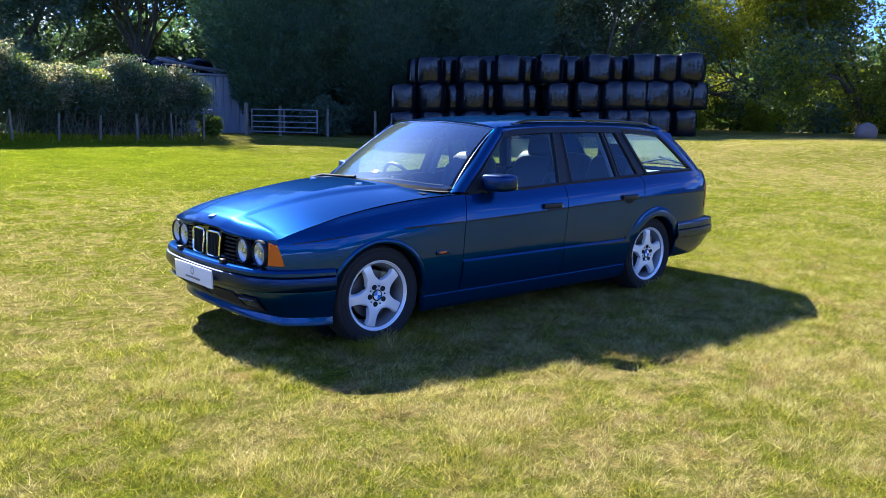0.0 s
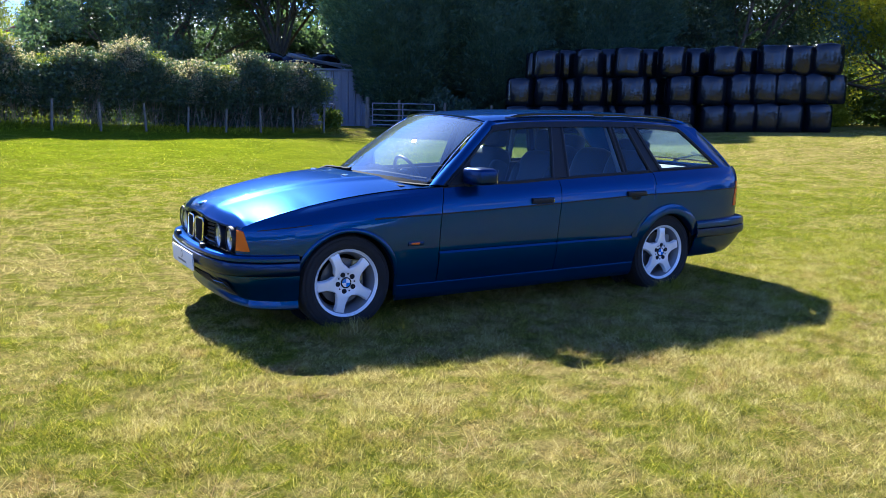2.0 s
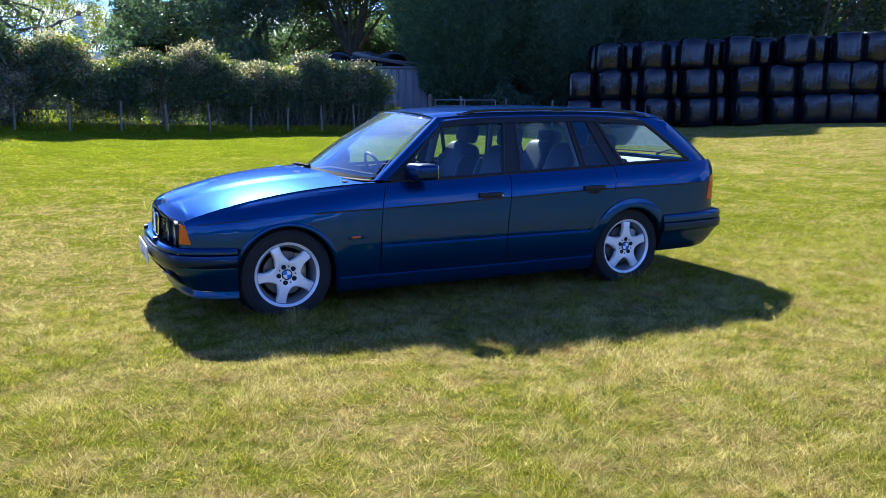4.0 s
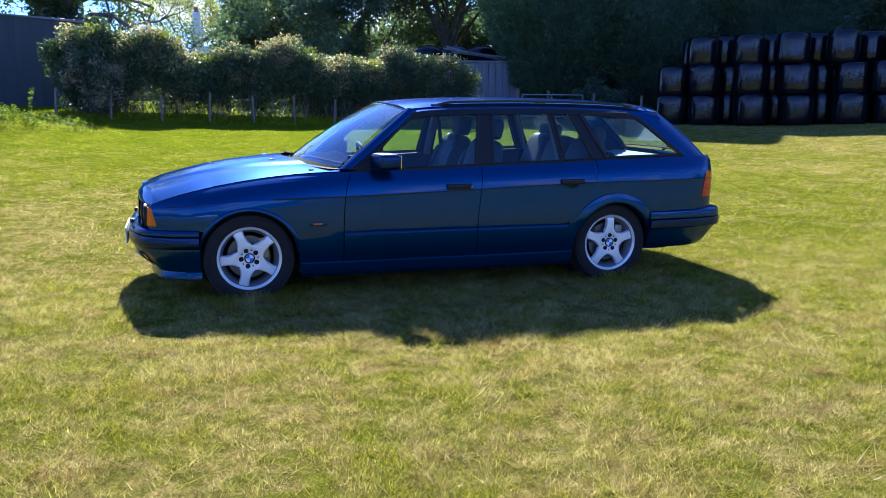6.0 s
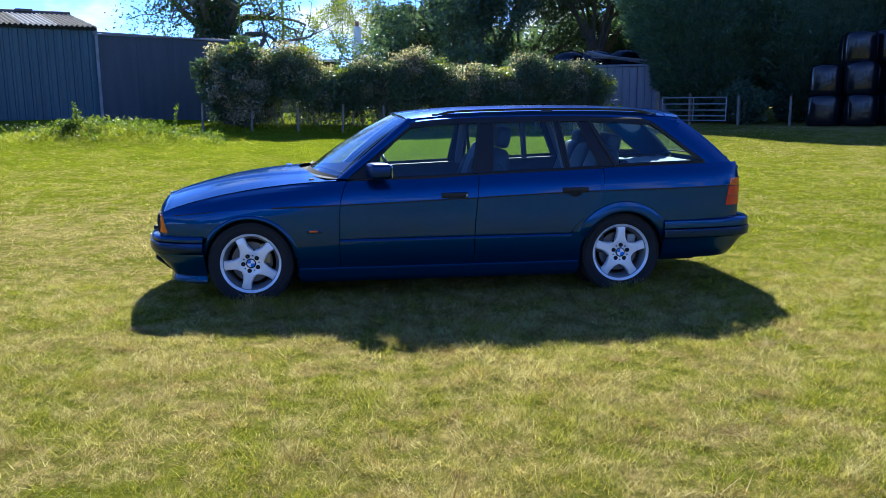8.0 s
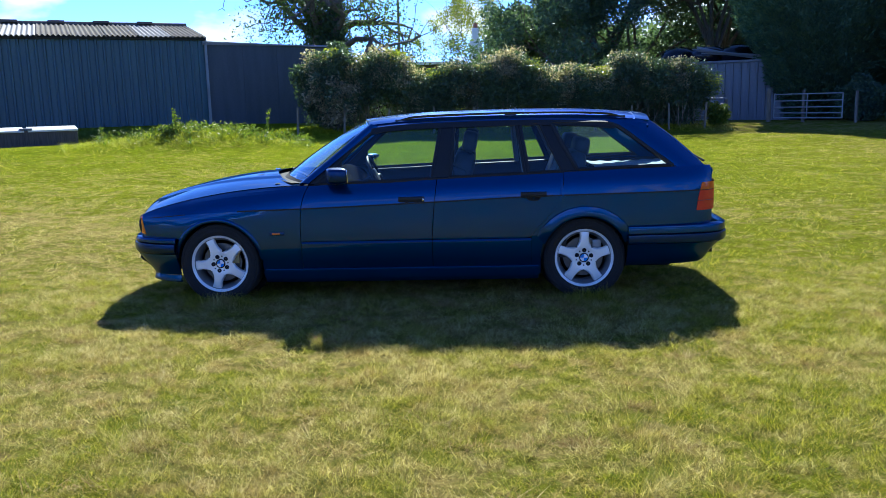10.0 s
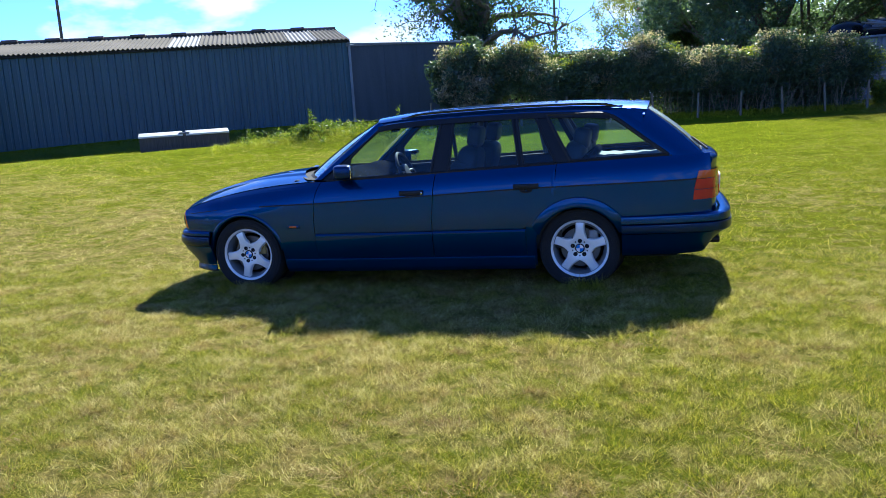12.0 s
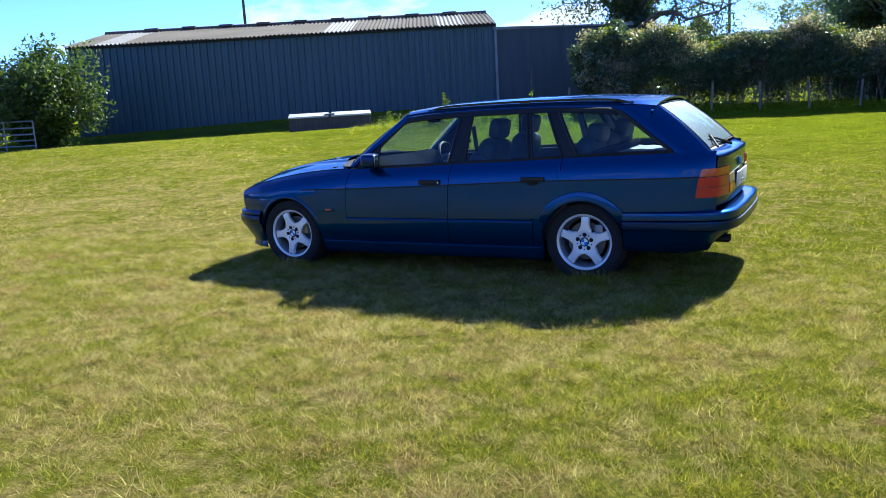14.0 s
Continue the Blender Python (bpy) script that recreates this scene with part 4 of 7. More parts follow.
def broadleaf(name, label, at, tall, spread, leaf_m, count, size, seed, trunk=0.25, low=0.25, twist=0.2, open_=0.55, lean=(0, 0)):
    """A tapered trunk with forking limbs; leaves in clumps about the limb ends and the crown's rim."""
    rng, nrg = random.Random(seed), np.random.default_rng(seed)
    x, y = at
    z = lie(x, y) - 0.2
    t = thing(name, label, "tree", at=(x, y, z))
    bm, tips = bmesh.new(), []
    fork = tall * low
    top = Vector((lean[0] * fork, lean[1] * fork, fork))
    tube(bm, [(0, 0, 0), (0.02 * tall * 0.1, 0, fork * 0.3), top * 0.65, top], [trunk * 1.35, trunk * 1.05, trunk, trunk * 0.85], 12)
    for k in range(6):
        a = k * 1.05 + rng.uniform(0, 0.8)
        s = spread * rng.uniform(0.55, 1.0)
        w = Vector((math.cos(a) * s, math.sin(a) * s, tall * rng.uniform(0.25, 0.7)))
        limb(bm, rng, top * rng.uniform(0.75, 1.0), w, (tall - fork) * rng.uniform(0.45, 0.75), trunk * 0.5, 2, tips, twist)
    part("trunk", bm, M_BARK, t)
    # rim clumps give the crown its outline
    cs = [np.array(p) for p in tips]
    for _ in range(int(60 * open_ * 2)):
        a, b = rng.uniform(0, 6.283), rng.uniform(-1.0 if low < 0.16 else -0.55, 1.0)
        rr = spread * math.sqrt(max(0.02, 1 - b * b)) * rng.uniform(0.65, 1.03)
        mid = (fork + tall) / 2
        cs.append(np.array((math.cos(a) * rr + top.x, math.sin(a) * rr + top.y, mid + b * (tall - fork) / 2 * rng.uniform(0.85, 1.05))))
    v, f = leaf_arrays(nrg, np.array(cs), spread * 0.14, int(count * 2.1), size * 0.80, 1.4, 0.15)
    ob = new("crown", raw_mesh("crown", v, f, leaf_m))
    ob.parent = t
    return t


def conifer(at, tall, wide, seed, count=85000):
    """A dense conifer: sprays hanging out from the stem over a closed dark core."""
    rng = np.random.default_rng(seed)
    x, y = at
    z = lie(x, y) - 0.2
    t = thing("conifer", "tall dense dark green conifer", "tree", "row of conifers", (x, y, z))
    bm = bmesh.new()
    tube(bm, [(0, 0, 0), (0, 0, tall * 0.5), (0, 0, tall * 0.97)], [0.3, 0.2, 0.03], 10)
    part("trunk", bm, M_BARK, t)
    girth = cv((0, 0.30), (0.10, 0.47), (0.2, 0.68), (0.4, 0.96), (0.5, 1.0), (0.75, 0.7), (1.0, 0.06))
    bm = bmesh.new()

    def core(u, v):
        a = u * 2 * math.pi
        h = 0.03 + v * 0.95
        r = wide * girth(h) * 0.80 * (1 + 0.10 * noise.noise((math.cos(a) * 2.2, math.sin(a) * 2.2, h * 9 + seed)))
        return (r * math.cos(a), r * math.sin(a), h * tall)
    grid(bm, core, 28, 20)
    part("inner_foliage", bm, M_CONIFER, t)
    h = rng.uniform(0.02, 0.99, count)
    a = rng.uniform(0, 2 * math.pi, count)
    lump = np.array([1 + 0.16 * noise.noise((math.cos(q) * 2.6, math.sin(q) * 2.6, w * 11 + seed)) + 0.10 * noise.noise((math.cos(q) * 7, math.sin(q) * 7, w * 34 + seed)) for q, w in zip(a, h)])
    r = wide * np.array([girth(k) for k in h]) * lump * rng.uniform(0.78, 1.03, count)
    p = np.stack([r * np.cos(a), r * np.sin(a), h * tall], 1)
    out = np.stack([np.cos(a), np.sin(a), rng.normal(0.55, 0.45, count)], 1) + rng.normal(0, 0.35, (count, 3))
    out /= np.linalg.norm(out, axis=1)[:, None]
    side = np.cross(out, rng.normal(0, 1, (count, 3)))
    side /= np.linalg.norm(side, axis=1)[:, None] + 1e-9
    ln, wd = rng.uniform(0.10, 0.26, count)[:, None], rng.uniform(0.022, 0.05, count)[:, None]
    v = np.stack([p - side * wd, p + side * wd, p + out * ln], 1).reshape(-1, 3)
    ob = new("sprays", raw_mesh("sprays", v, np.arange(count * 3).reshape(-1, 3), M_CONIFER))
    ob.parent = t
    return t


conifer((14.8, 28.4), 13.5, 3.8, 1, 100000)
conifer((18.9, 26.6), 13.0, 3.9, 2)
conifer((22.8, 24.2), 12.0, 3.4, 3)

for nm, lb, at, tall, sp, lm, cnt, sz, seed, kw in (
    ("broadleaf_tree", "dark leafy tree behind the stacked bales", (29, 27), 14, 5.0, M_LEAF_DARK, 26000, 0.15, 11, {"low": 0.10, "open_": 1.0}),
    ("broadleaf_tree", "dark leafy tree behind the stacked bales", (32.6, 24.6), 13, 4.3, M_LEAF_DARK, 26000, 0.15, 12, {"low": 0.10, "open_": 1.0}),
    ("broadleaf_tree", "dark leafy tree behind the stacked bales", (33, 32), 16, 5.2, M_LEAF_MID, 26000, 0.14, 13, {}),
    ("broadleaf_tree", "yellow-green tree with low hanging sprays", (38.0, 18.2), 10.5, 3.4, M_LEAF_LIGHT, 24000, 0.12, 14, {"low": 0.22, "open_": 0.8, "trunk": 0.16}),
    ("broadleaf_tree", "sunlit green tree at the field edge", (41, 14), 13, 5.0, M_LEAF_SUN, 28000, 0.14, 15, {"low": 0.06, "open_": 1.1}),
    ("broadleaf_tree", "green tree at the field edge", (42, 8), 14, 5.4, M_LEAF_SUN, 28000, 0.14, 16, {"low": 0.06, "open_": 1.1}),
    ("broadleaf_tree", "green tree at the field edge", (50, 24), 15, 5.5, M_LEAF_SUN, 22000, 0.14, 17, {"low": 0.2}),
    ("broadleaf_tree", "slender dark tree beyond the shed", (14.5, 44), 15, 4.4, M_LEAF_DARK, 19000, 0.17, 18, {"open_": 0.5}),
    ("broadleaf_tree", "slender dark tree beyond the hedge", (8.5, 47), 15, 4.2, M_LEAF_DARK, 17000, 0.17, 19, {"open_": 0.5}),
    ("broadleaf_tree", "dark rounded tree beyond the hedge", (3.7, 55), 7.3, 2.5, M_LEAF_DARK, 20000, 0.16, 20, {"low": 0.3, "open_": 0.9}),
    ("broadleaf_tree", "dark tree beyond the shed", (21, 44), 16, 5.0, M_LEAF_DARK, 20000, 0.19, 21, {}),
    ("broadleaf_tree", "dark tree beyond the shed", (17.5, 52), 17, 5.6, M_LEAF_DARK, 20000, 0.21, 23, {}),
    ("broadleaf_tree", "dark tree beyond the hedge", (11.5, 54), 16, 5.2, M_LEAF_DARK, 20000, 0.20, 24, {"low": 0.15}),
    ("broadleaf_tree", "dark young tree beyond the hedge", (6.3, 42), 8.5, 2.4, M_LEAF_DARK, 9000, 0.15, 25, {"low": 0.1, "trunk": 0.14}),
    ("broadleaf_tree", "pale poplar behind the house", (0.4, 86), 15, 2.7, M_LEAF_SUN, 8000, 0.15, 22, {"open_": 0.6, "trunk": 0.14}),
):
    broadleaf(nm, lb, at, tall, sp, lm, cnt, sz, seed, **kw)


def old_ash():
    """The gnarled half-bare tree behind the lean-to: heavy crooked limbs, ivy and thin leaf."""
    t = broadleaf("old_tree", "gnarled old tree with crooked bare limbs and ivy", (-6.6, 33.0), 11.2, 4.4, M_LEAF_MID, 11500, 0.105, 31, trunk=0.46, low=0.36, twist=0.45, open_=0.30)
    rng, nrg = random.Random(2), np.random.default_rng(2)
    bm, tips = bmesh.new(), []
    for w in ((-1, -0.1, 0.35), (-0.9, 0.2, 0.7), (1, -0.1, 0.3), (0.8, 0.1, 0.6)):
        limb(bm, rng, Vector((0, 0, 3.95 + rng.uniform(-0.35, 0.5))), Vector(w), 3.9, 0.19, 2, tips, 0.5, 3)
    part("bare_limb", bm, M_BARK, t, "crooked bare limb")
    cs = np.array([(0.2 * math.cos(i), 0.2 * math.sin(i), 1.5 + i * 0.10) for i in range(40)])
    v, f = leaf_arrays(nrg, cs, 0.55, 14000, 0.095)
    ob = new("ivy", raw_mesh("ivy", v, f, M_LEAF_DARK))
    ob.parent = t


old_ash()


# ---- hedge and bushes ----
def hedge():
    rng, nrg = random.Random(6), np.random.default_rng(6)
    p, q = np.array((-4.6, 19.9)), np.array((8.7, 24.6))
    cs, pale, fresh = [], [], []
    for i in range(980):
        k = rng.random()
        b = p + (q - p) * k
        off = rng.uniform(-0.75, 0.95)
        z = lie(*b)
        high = 1.82 + 0.22 * math.sin(k * 17) + 0.18 * math.sin(k * 41 + 1) + (0.1 if k > 0.75 else 0)
        h = high * (rng.uniform(0.06, 1.0) if off > -0.1 else rng.uniform(0.40, 1.0) ** 0.7)
        if k < 0.52 and h < 0.55 * high and rng.random() < 0.72:
            continue
        c = (b[0] - 0.33 * off, b[1] + 0.94 * off, z + h)
        cs.append(c)
    # paler clumps on top and front carry the sun's glints in their colour
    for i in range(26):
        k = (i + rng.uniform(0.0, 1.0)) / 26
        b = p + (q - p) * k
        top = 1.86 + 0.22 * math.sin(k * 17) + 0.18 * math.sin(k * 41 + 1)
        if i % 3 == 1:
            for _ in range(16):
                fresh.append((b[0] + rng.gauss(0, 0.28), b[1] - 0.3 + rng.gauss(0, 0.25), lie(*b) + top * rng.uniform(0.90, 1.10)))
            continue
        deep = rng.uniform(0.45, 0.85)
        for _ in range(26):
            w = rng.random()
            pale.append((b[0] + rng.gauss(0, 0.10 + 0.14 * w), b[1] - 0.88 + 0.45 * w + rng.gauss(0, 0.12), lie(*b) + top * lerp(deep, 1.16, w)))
    t = thing("hedge", "overgrown mixed hedge, dark below, silvery sunlit leaves on top", "hedge")
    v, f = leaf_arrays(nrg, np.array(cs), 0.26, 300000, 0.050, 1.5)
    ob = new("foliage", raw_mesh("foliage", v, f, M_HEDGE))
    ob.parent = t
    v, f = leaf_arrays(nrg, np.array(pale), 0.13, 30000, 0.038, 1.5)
    ob = tagged(new("pale_foliage", raw_mesh("pale_foliage", v, f, M_HEDGE_PALE)), "silvery leaves, backlit glints put into their colour")
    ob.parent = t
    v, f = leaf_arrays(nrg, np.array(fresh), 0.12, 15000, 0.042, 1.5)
    ob = tagged(new("fresh_foliage", raw_mesh("fresh_foliage", v, f, M_LEAF_SUN)), "fresh green shoots, sunlight put into their colour")
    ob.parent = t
    bm = bmesh.new()
    for i in range(330):
        k = rng.random() ** 1.4
        b = p + (q - p) * k
        x, y = b[0] + rng.uniform(-0.2, 0.2), b[1] - 0.45 + rng.uniform(-0.45, 0.7)
        z = lie(x, y)
        h = rng.uniform(0.7, 1.7)
        dx, dy = rng.gauss(0, 0.34), rng.gauss(0, 0.12)
        tube(bm, [(x, y, z - 0.1), (x + dx * 0.5 + rng.gauss(0, 0.05), y + dy * 0.5, z + h * 0.5), (x + dx, y + dy, z + h)], [0.011, 0.008, 0.004], 4)
    part("stem", bm, M_STEM, t, "thin pale bare stems")
    for i in range(30):
        k = rng.random()
        b = p + (q - p) * k
        z = lie(*b) + 1.6
        bm = bmesh.new()
        tube(bm, [(b[0], b[1], z), (b[0] + rng.gauss(0, 0.1), b[1], z + 0.4), (b[0] + rng.gauss(0, 0.2), b[1], z + rng.uniform(0.6, 1.0))], [0.010, 0.007, 0.003], 4)
        part("shoot", bm, M_STEM, t)


hedge()


def bush(at, tall, wide, seed, leaf_m, count, label, size=0.08, stems=14):
    rng, nrg = random.Random(seed), np.random.default_rng(seed)
    x, y = at
    z = lie(x, y) - 0.05
    t = thing("bush", label, "bush", at=(x, y, z))
    bm, cs = bmesh.new(), []
    for i in range(stems):
        a = rng.uniform(0, 6.283)
        r = wide * rng.uniform(0.2, 0.85)
        h = tall * rng.uniform(0.5, 1.0) * (1 - 0.35 * (r / wide) ** 2)
        e = Vector((math.cos(a) * r, math.sin(a) * r, h))
        tube(bm, [(e.x * 0.1, e.y * 0.1, 0), (e.x * 0.45 + rng.gauss(0, 0.1), e.y * 0.45, h * 0.55), e], [0.04, 0.025, 0.008], 6)
        for k in range(9):
            w = rng.uniform(0.25, 1.03)
            cs.append((e.x * w + rng.gauss(0, wide * 0.12), e.y * w + rng.gauss(0, wide * 0.12), h * w))
    part("stem", bm, M_BARK, t)
    v, f = leaf_arrays(nrg, np.array(cs), wide * 0.13, int(count * 2), size * 0.85, 1.6)
    ob = new("foliage", raw_mesh("foliage", v, f, leaf_m))
    ob.parent = t
    return t


bush((-4.3, 20.3), 3.0, 1.25, 41, M_HEDGE, 12000, "tall leafy bush at the corner of the lean-to")
bush((-3.9, 19.2), 2.1, 0.9, 42, M_HEDGE_PALE, 3500, "silvery bush before the hedge, leaf colour pale as if backlit", 0.07)
bush((-4.0, 19.3), 2.2, 1.0, 43, M_HEDGE, 5000, "green bush before the hedge", 0.07)
bush((-19.5, 10.6), 3.35, 1.95, 44, M_LEAF_MID, 13000, "large leafy bush at the end of the barn", 0.085, 34)
bush((-23.5, 10.5), 2.4, 2.0, 45, M_LEAF_MID, 9000, "low hedge bush beyond the gate", 0.12)
bush((9.3, 24.2), 0.95, 0.6, 46, M_WEED, 2200, "bright green nettles at the hedge end", 0.07)
bush((14.8, 24.6), 1.7, 1.2, 47, M_LEAF_DARK, 5000, "dark scrub behind the wire fence", 0.09)
def bank_weeds():
    """Low nettles and docks tangled over the bank."""
    nrg = np.random.default_rng(90)
    u, w = np.clip(nrg.normal(0.3, 1.4, 260), -2.6, 2.6), nrg.normal(0, 0.45, 260)
    x, y = -6.6 + u * 0.886 - w * 0.46, 14.6 + u * 0.46 + w * 0.886
    cs = np.stack([x, y, lie_many(x, y) + nrg.uniform(0.0, 0.16, 260)], 1)
    v, f = leaf_arrays(nrg, cs, 0.10, 3800, 0.034, 2.0)
    tagged(new("bank_weeds", raw_mesh("bank_weeds", v, f, M_WEED)), "low tangled nettles over the grass bank", "weeds", kind="stuff")


def tall_weed(x, y, h, seed):
    """One thin stem with small leaves up its length."""
    rng, nrg = random.Random(seed), np.random.default_rng(seed)
    z = lie(x, y) - 0.03
    t = thing("weed", "thin upright leafy green weed on the bank", "weed", "weeds on the bank", (x, y, z))
    pts = [Vector((0, 0, 0))]
    for k in range(5):
        pts.append(pts[-1] + Vector((rng.gauss(0, 0.03), rng.gauss(0, 0.03), h / 5)))
    bm = bmesh.new()
    tube(bm, pts, [0.010, 0.009, 0.008, 0.006, 0.005, 0.003], 5)
    part("stem", bm, M_WEED, t)
    cs = np.array([pts[k // 4].lerp(pts[min(5, k // 4 + 1)], (k % 4) / 4) for k in range(2, 22)])
    v, f = leaf_arrays(nrg, cs, 0.030, 70, 0.036, 2.2)
    ob = new("leaves", raw_mesh("leaves", v, f, M_WEED))
    ob.parent = t


bank_weeds()
for i, (x, y, h) in enumerate(((-7.17, 14.2, 0.62), (-5.2, 15.3, 0.80), (-7.3, 14.3, 0.42), (-9.6, 15.2, 0.4), (-4.7, 15.9, 0.35))):
    tall_weed(x, y, h, 50 + i)
bush((-7.35, 14.1), 0.42, 0.38, 56, M_WEED, 700, "bushy green nettle clump on the bank", 0.040, 9)
for i, (x, y, h) in enumerate(((36.5, 17.0, 1.6), (39.5, 15.2, 1.3), (33.5, 19.5, 1.8))):
    bush((x, y), h, 1.3, 60 + i, M_LEAF_LIGHT, 3500, "pale undergrowth below the trees", 0.10, 9)


# ---- house, pole, cables ----
def house():
    t = thing("house", "white house with clay-tiled roof and a chimney", "house")
    c = Vector((1.8, 80, 0))
    bm = bmesh.new()
    box(bm, c + Vector((1.5, 3, 3.2)), (6.5, 8, 5.2))
    part("wall", bm, M_LIMEWASH, t)
    bm = bmesh.new()
    for s in (-1, 1):
        grid(bm, lambda u, v: c + Vector((1.5 + s * (3.6 - 3.6 * v), -1.2 + u * 8.4, 5.7 + 2.3 * v)), 6, 4)
    thicken(bm, 0.15)
    part("roof", bm, M_TILE, t)
    bm = bmesh.new()
    box(bm, c + Vector((-1.6, -0.6, 6.2)), (1.25, 0.9, 3.0), None, 0.03)
    box(bm, c + Vector((-1.6, -0.6, 8.2)), (0.75, 0.7, 1.6), None, 0.03)
    ch = part("chimney", bm, M_LIMEWASH, t, "white rendered chimney")
    bm = bmesh.new()
    revolve(bm, [(0.22, 0), (0.2, 0.5)], (0, 0, 0), 12)
    bmesh.ops.rotate(bm, verts=bm.verts[:], cent=(0, 0, 0), matrix=Matrix.Rotation(radians(90), 3, "X"))
    bmesh.ops.translate(bm, verts=bm.verts[:], vec=c + Vector((-1.6, -0.6, 9.0)))
    part("chimney_pot", bm, M_BRICK, ch, "red clay pot")


house()


def outbuilding():
    t = thing("outbuilding", "long low farm building with a pale roof edge beyond the hedge", "building")
    bm = bmesh.new()
    box(bm, (-4.8, 56.5, 2.5), (6.6, 5.0, 3.7))
    part("wall", bm, M_DARKWOOD, t, "dark boarded wall")
    bm = bmesh.new()
    box(bm, (-4.8, 56.3, 4.42), (7.0, 5.6, 0.16), None, 0.03)
    part("roof", bm, M_CEMENT, t)
    bm = bmesh.new()
    box(bm, (-4.8, 53.44, 4.40), (7.0, 0.06, 0.20), None, 0.01)
    part("fascia", bm, M_LIMEWASH, t, "white roof edge")
    bm = bmesh.new()
    for s in (-1, 1):
        grid(bm, lambda u, v: Vector((-7.3 + s * 0.85 * (1 - v), 55.0 + 3.0 * u, 4.95 + 0.95 * v)), 4, 3)
    thicken(bm, 0.1)
    vs = [bm.verts.new(v) for v in ((-8.1, 55.05, 4.3), (-6.5, 55.05, 4.3), (-6.5, 55.05, 4.97), (-7.3, 55.05, 5.85), (-8.1, 55.05, 4.97))]
    bm.faces.new(vs)
    part("gable_roof", bm, M_DARKWOOD, t, "small dark pointed gable")


outbuilding()


def far_bales():
    """A few more wrapped bales standing behind the hedge."""
    me, rng = bale_mesh(11.0), random.Random(21)
    for x, y in ((-5.75, 33.0), (-4.55, 33.2)):
        for row in range(2):
            ob = tagged(new("wrapped_bale", me), "round bale in black plastic film behind the hedge", "bale", "bales behind the hedge")
            ob.matrix_world = pose(x, y, lie(x, y) - 0.03 + row * 1.24, rng.uniform(-1, 1), rng.uniform(-1, 1), rng.uniform(0, 360)) @ Matrix.Diagonal((1.1, 1.1, 1.15, 1))


far_bales()


def pole(x, y, top, label):
    bm = bmesh.new()
    tube(bm, [(x, y, 0.2), (x, y, top * 0.5), (x, y, top)], [0.11, 0.10, 0.08], 10)
    solid("telegraph_pole", bm, M_BARK, label, "pole")


pole(-5.4, 56.0, 13.5, "dark wooden telegraph pole beyond the hedge")
pole(-34.9, 39.4, 12.0, "dark wooden telegraph pole behind the barn")
for i in range(4):
    bm = bmesh.new()
    h = 11.6 + i * 0.5
    tube(bm, [(lerp(-70, -5, k / 12), lerp(51, 62, k / 12) - 4, h + 1.2 - 4.0 * (k / 12) * (1 - k / 12)) for k in range(13)], 0.018, 5)
    solid("overhead_cable", bm, M_CABLE, "thin overhead cable across the sky", "cable", "overhead cables")

bm = bmesh.new()
bmesh.ops.create_icosphere(bm, subdivisions=3, radius=1)
for v in bm.verts:
    v.co = Vector((v.co.x * 0.55, v.co.y * 0.4, max(-0.6, v.co.z) * 0.42)) * (1 + 0.12 * noise.noise(v.co * 2))
bmesh.ops.translate(bm, verts=bm.verts[:], vec=(31.3, 9.7, lie(31.3, 9.7) + 0.2))
solid("feed_sack", bm, M_SACK, "pale brown sack lying in the grass", "sack")


# ---- distance behind and around ----
def woods():
    nrg = np.random.default_rng(77)
    cs = []
    for i in range(700):
        a = nrg.uniform(math.pi * 0.98, math.pi * 2.05)
        r = nrg.uniform(70, 78)
        cs.append((r * math.cos(a), r * math.sin(a), nrg.uniform(0.5, 1) ** 0.6 * (5.0 + 2.5 * math.sin(a * 9) + 1.5 * math.sin(a * 23))))
    v, f = leaf_arrays(nrg, np.array(cs), 1.6, 20000, 1.1, 1.3)
    tagged(new("far_woods", raw_mesh("far_woods", v, f, M_LEAF_DARK)), "far belt of trees round the field", "woods", kind="stuff")
    cs = []
    for i in range(900):
        a = nrg.uniform(math.pi * 0.02, math.pi * 0.40)
        r = nrg.uniform(60, 72)
        cs.append((r * math.cos(a), r * math.sin(a), nrg.uniform(0.2, 1) * (6.5 + 1.5 * math.sin(a * 11))))
    v, f = leaf_arrays(nrg, np.array(cs), 1.7, 80000, 0.40, 1.3)
    tagged(new("far_woods", raw_mesh("far_woods", v, f, M_LEAF_DARK)), "dark woods behind the bales and sheds", "woods", kind="stuff")
    cs = []
    for i in range(160):
        a = nrg.uniform(math.pi * 0.38, math.pi * 0.463)
        r = nrg.uniform(60, 70)
        cs.append((r * math.cos(a), r * math.sin(a), nrg.uniform(0.1, 1) * (6.5 + 1.2 * math.sin(a * 31))))
    v, f = leaf_arrays(nrg, np.array(cs), 1.3, 34000, 0.34, 1.3)
    tagged(new("far_woods", raw_mesh("far_woods", v, f, M_LEAF_DARK)), "dark woods beyond the hedge", "woods", kind="stuff")
    cs = []
    for i in range(420):
        a = nrg.uniform(math.pi * -0.02, math.pi * 0.30)
        r = nrg.uniform(46, 50)
        cs.append((r * math.cos(a), r * math.sin(a), 0.9 + nrg.uniform(0.0, 1) * (1.9 + 0.7 * math.sin(a * 27))))
    v, f = leaf_arrays(nrg, np.array(cs), 0.55, 40000, 0.18, 1.4)
    tagged(new("hedgerow", raw_mesh("hedgerow", v, f, M_LEAF_MID)), "low leafy hedgerow and brambles under the trees", "hedgerow", kind="stuff")


woods()


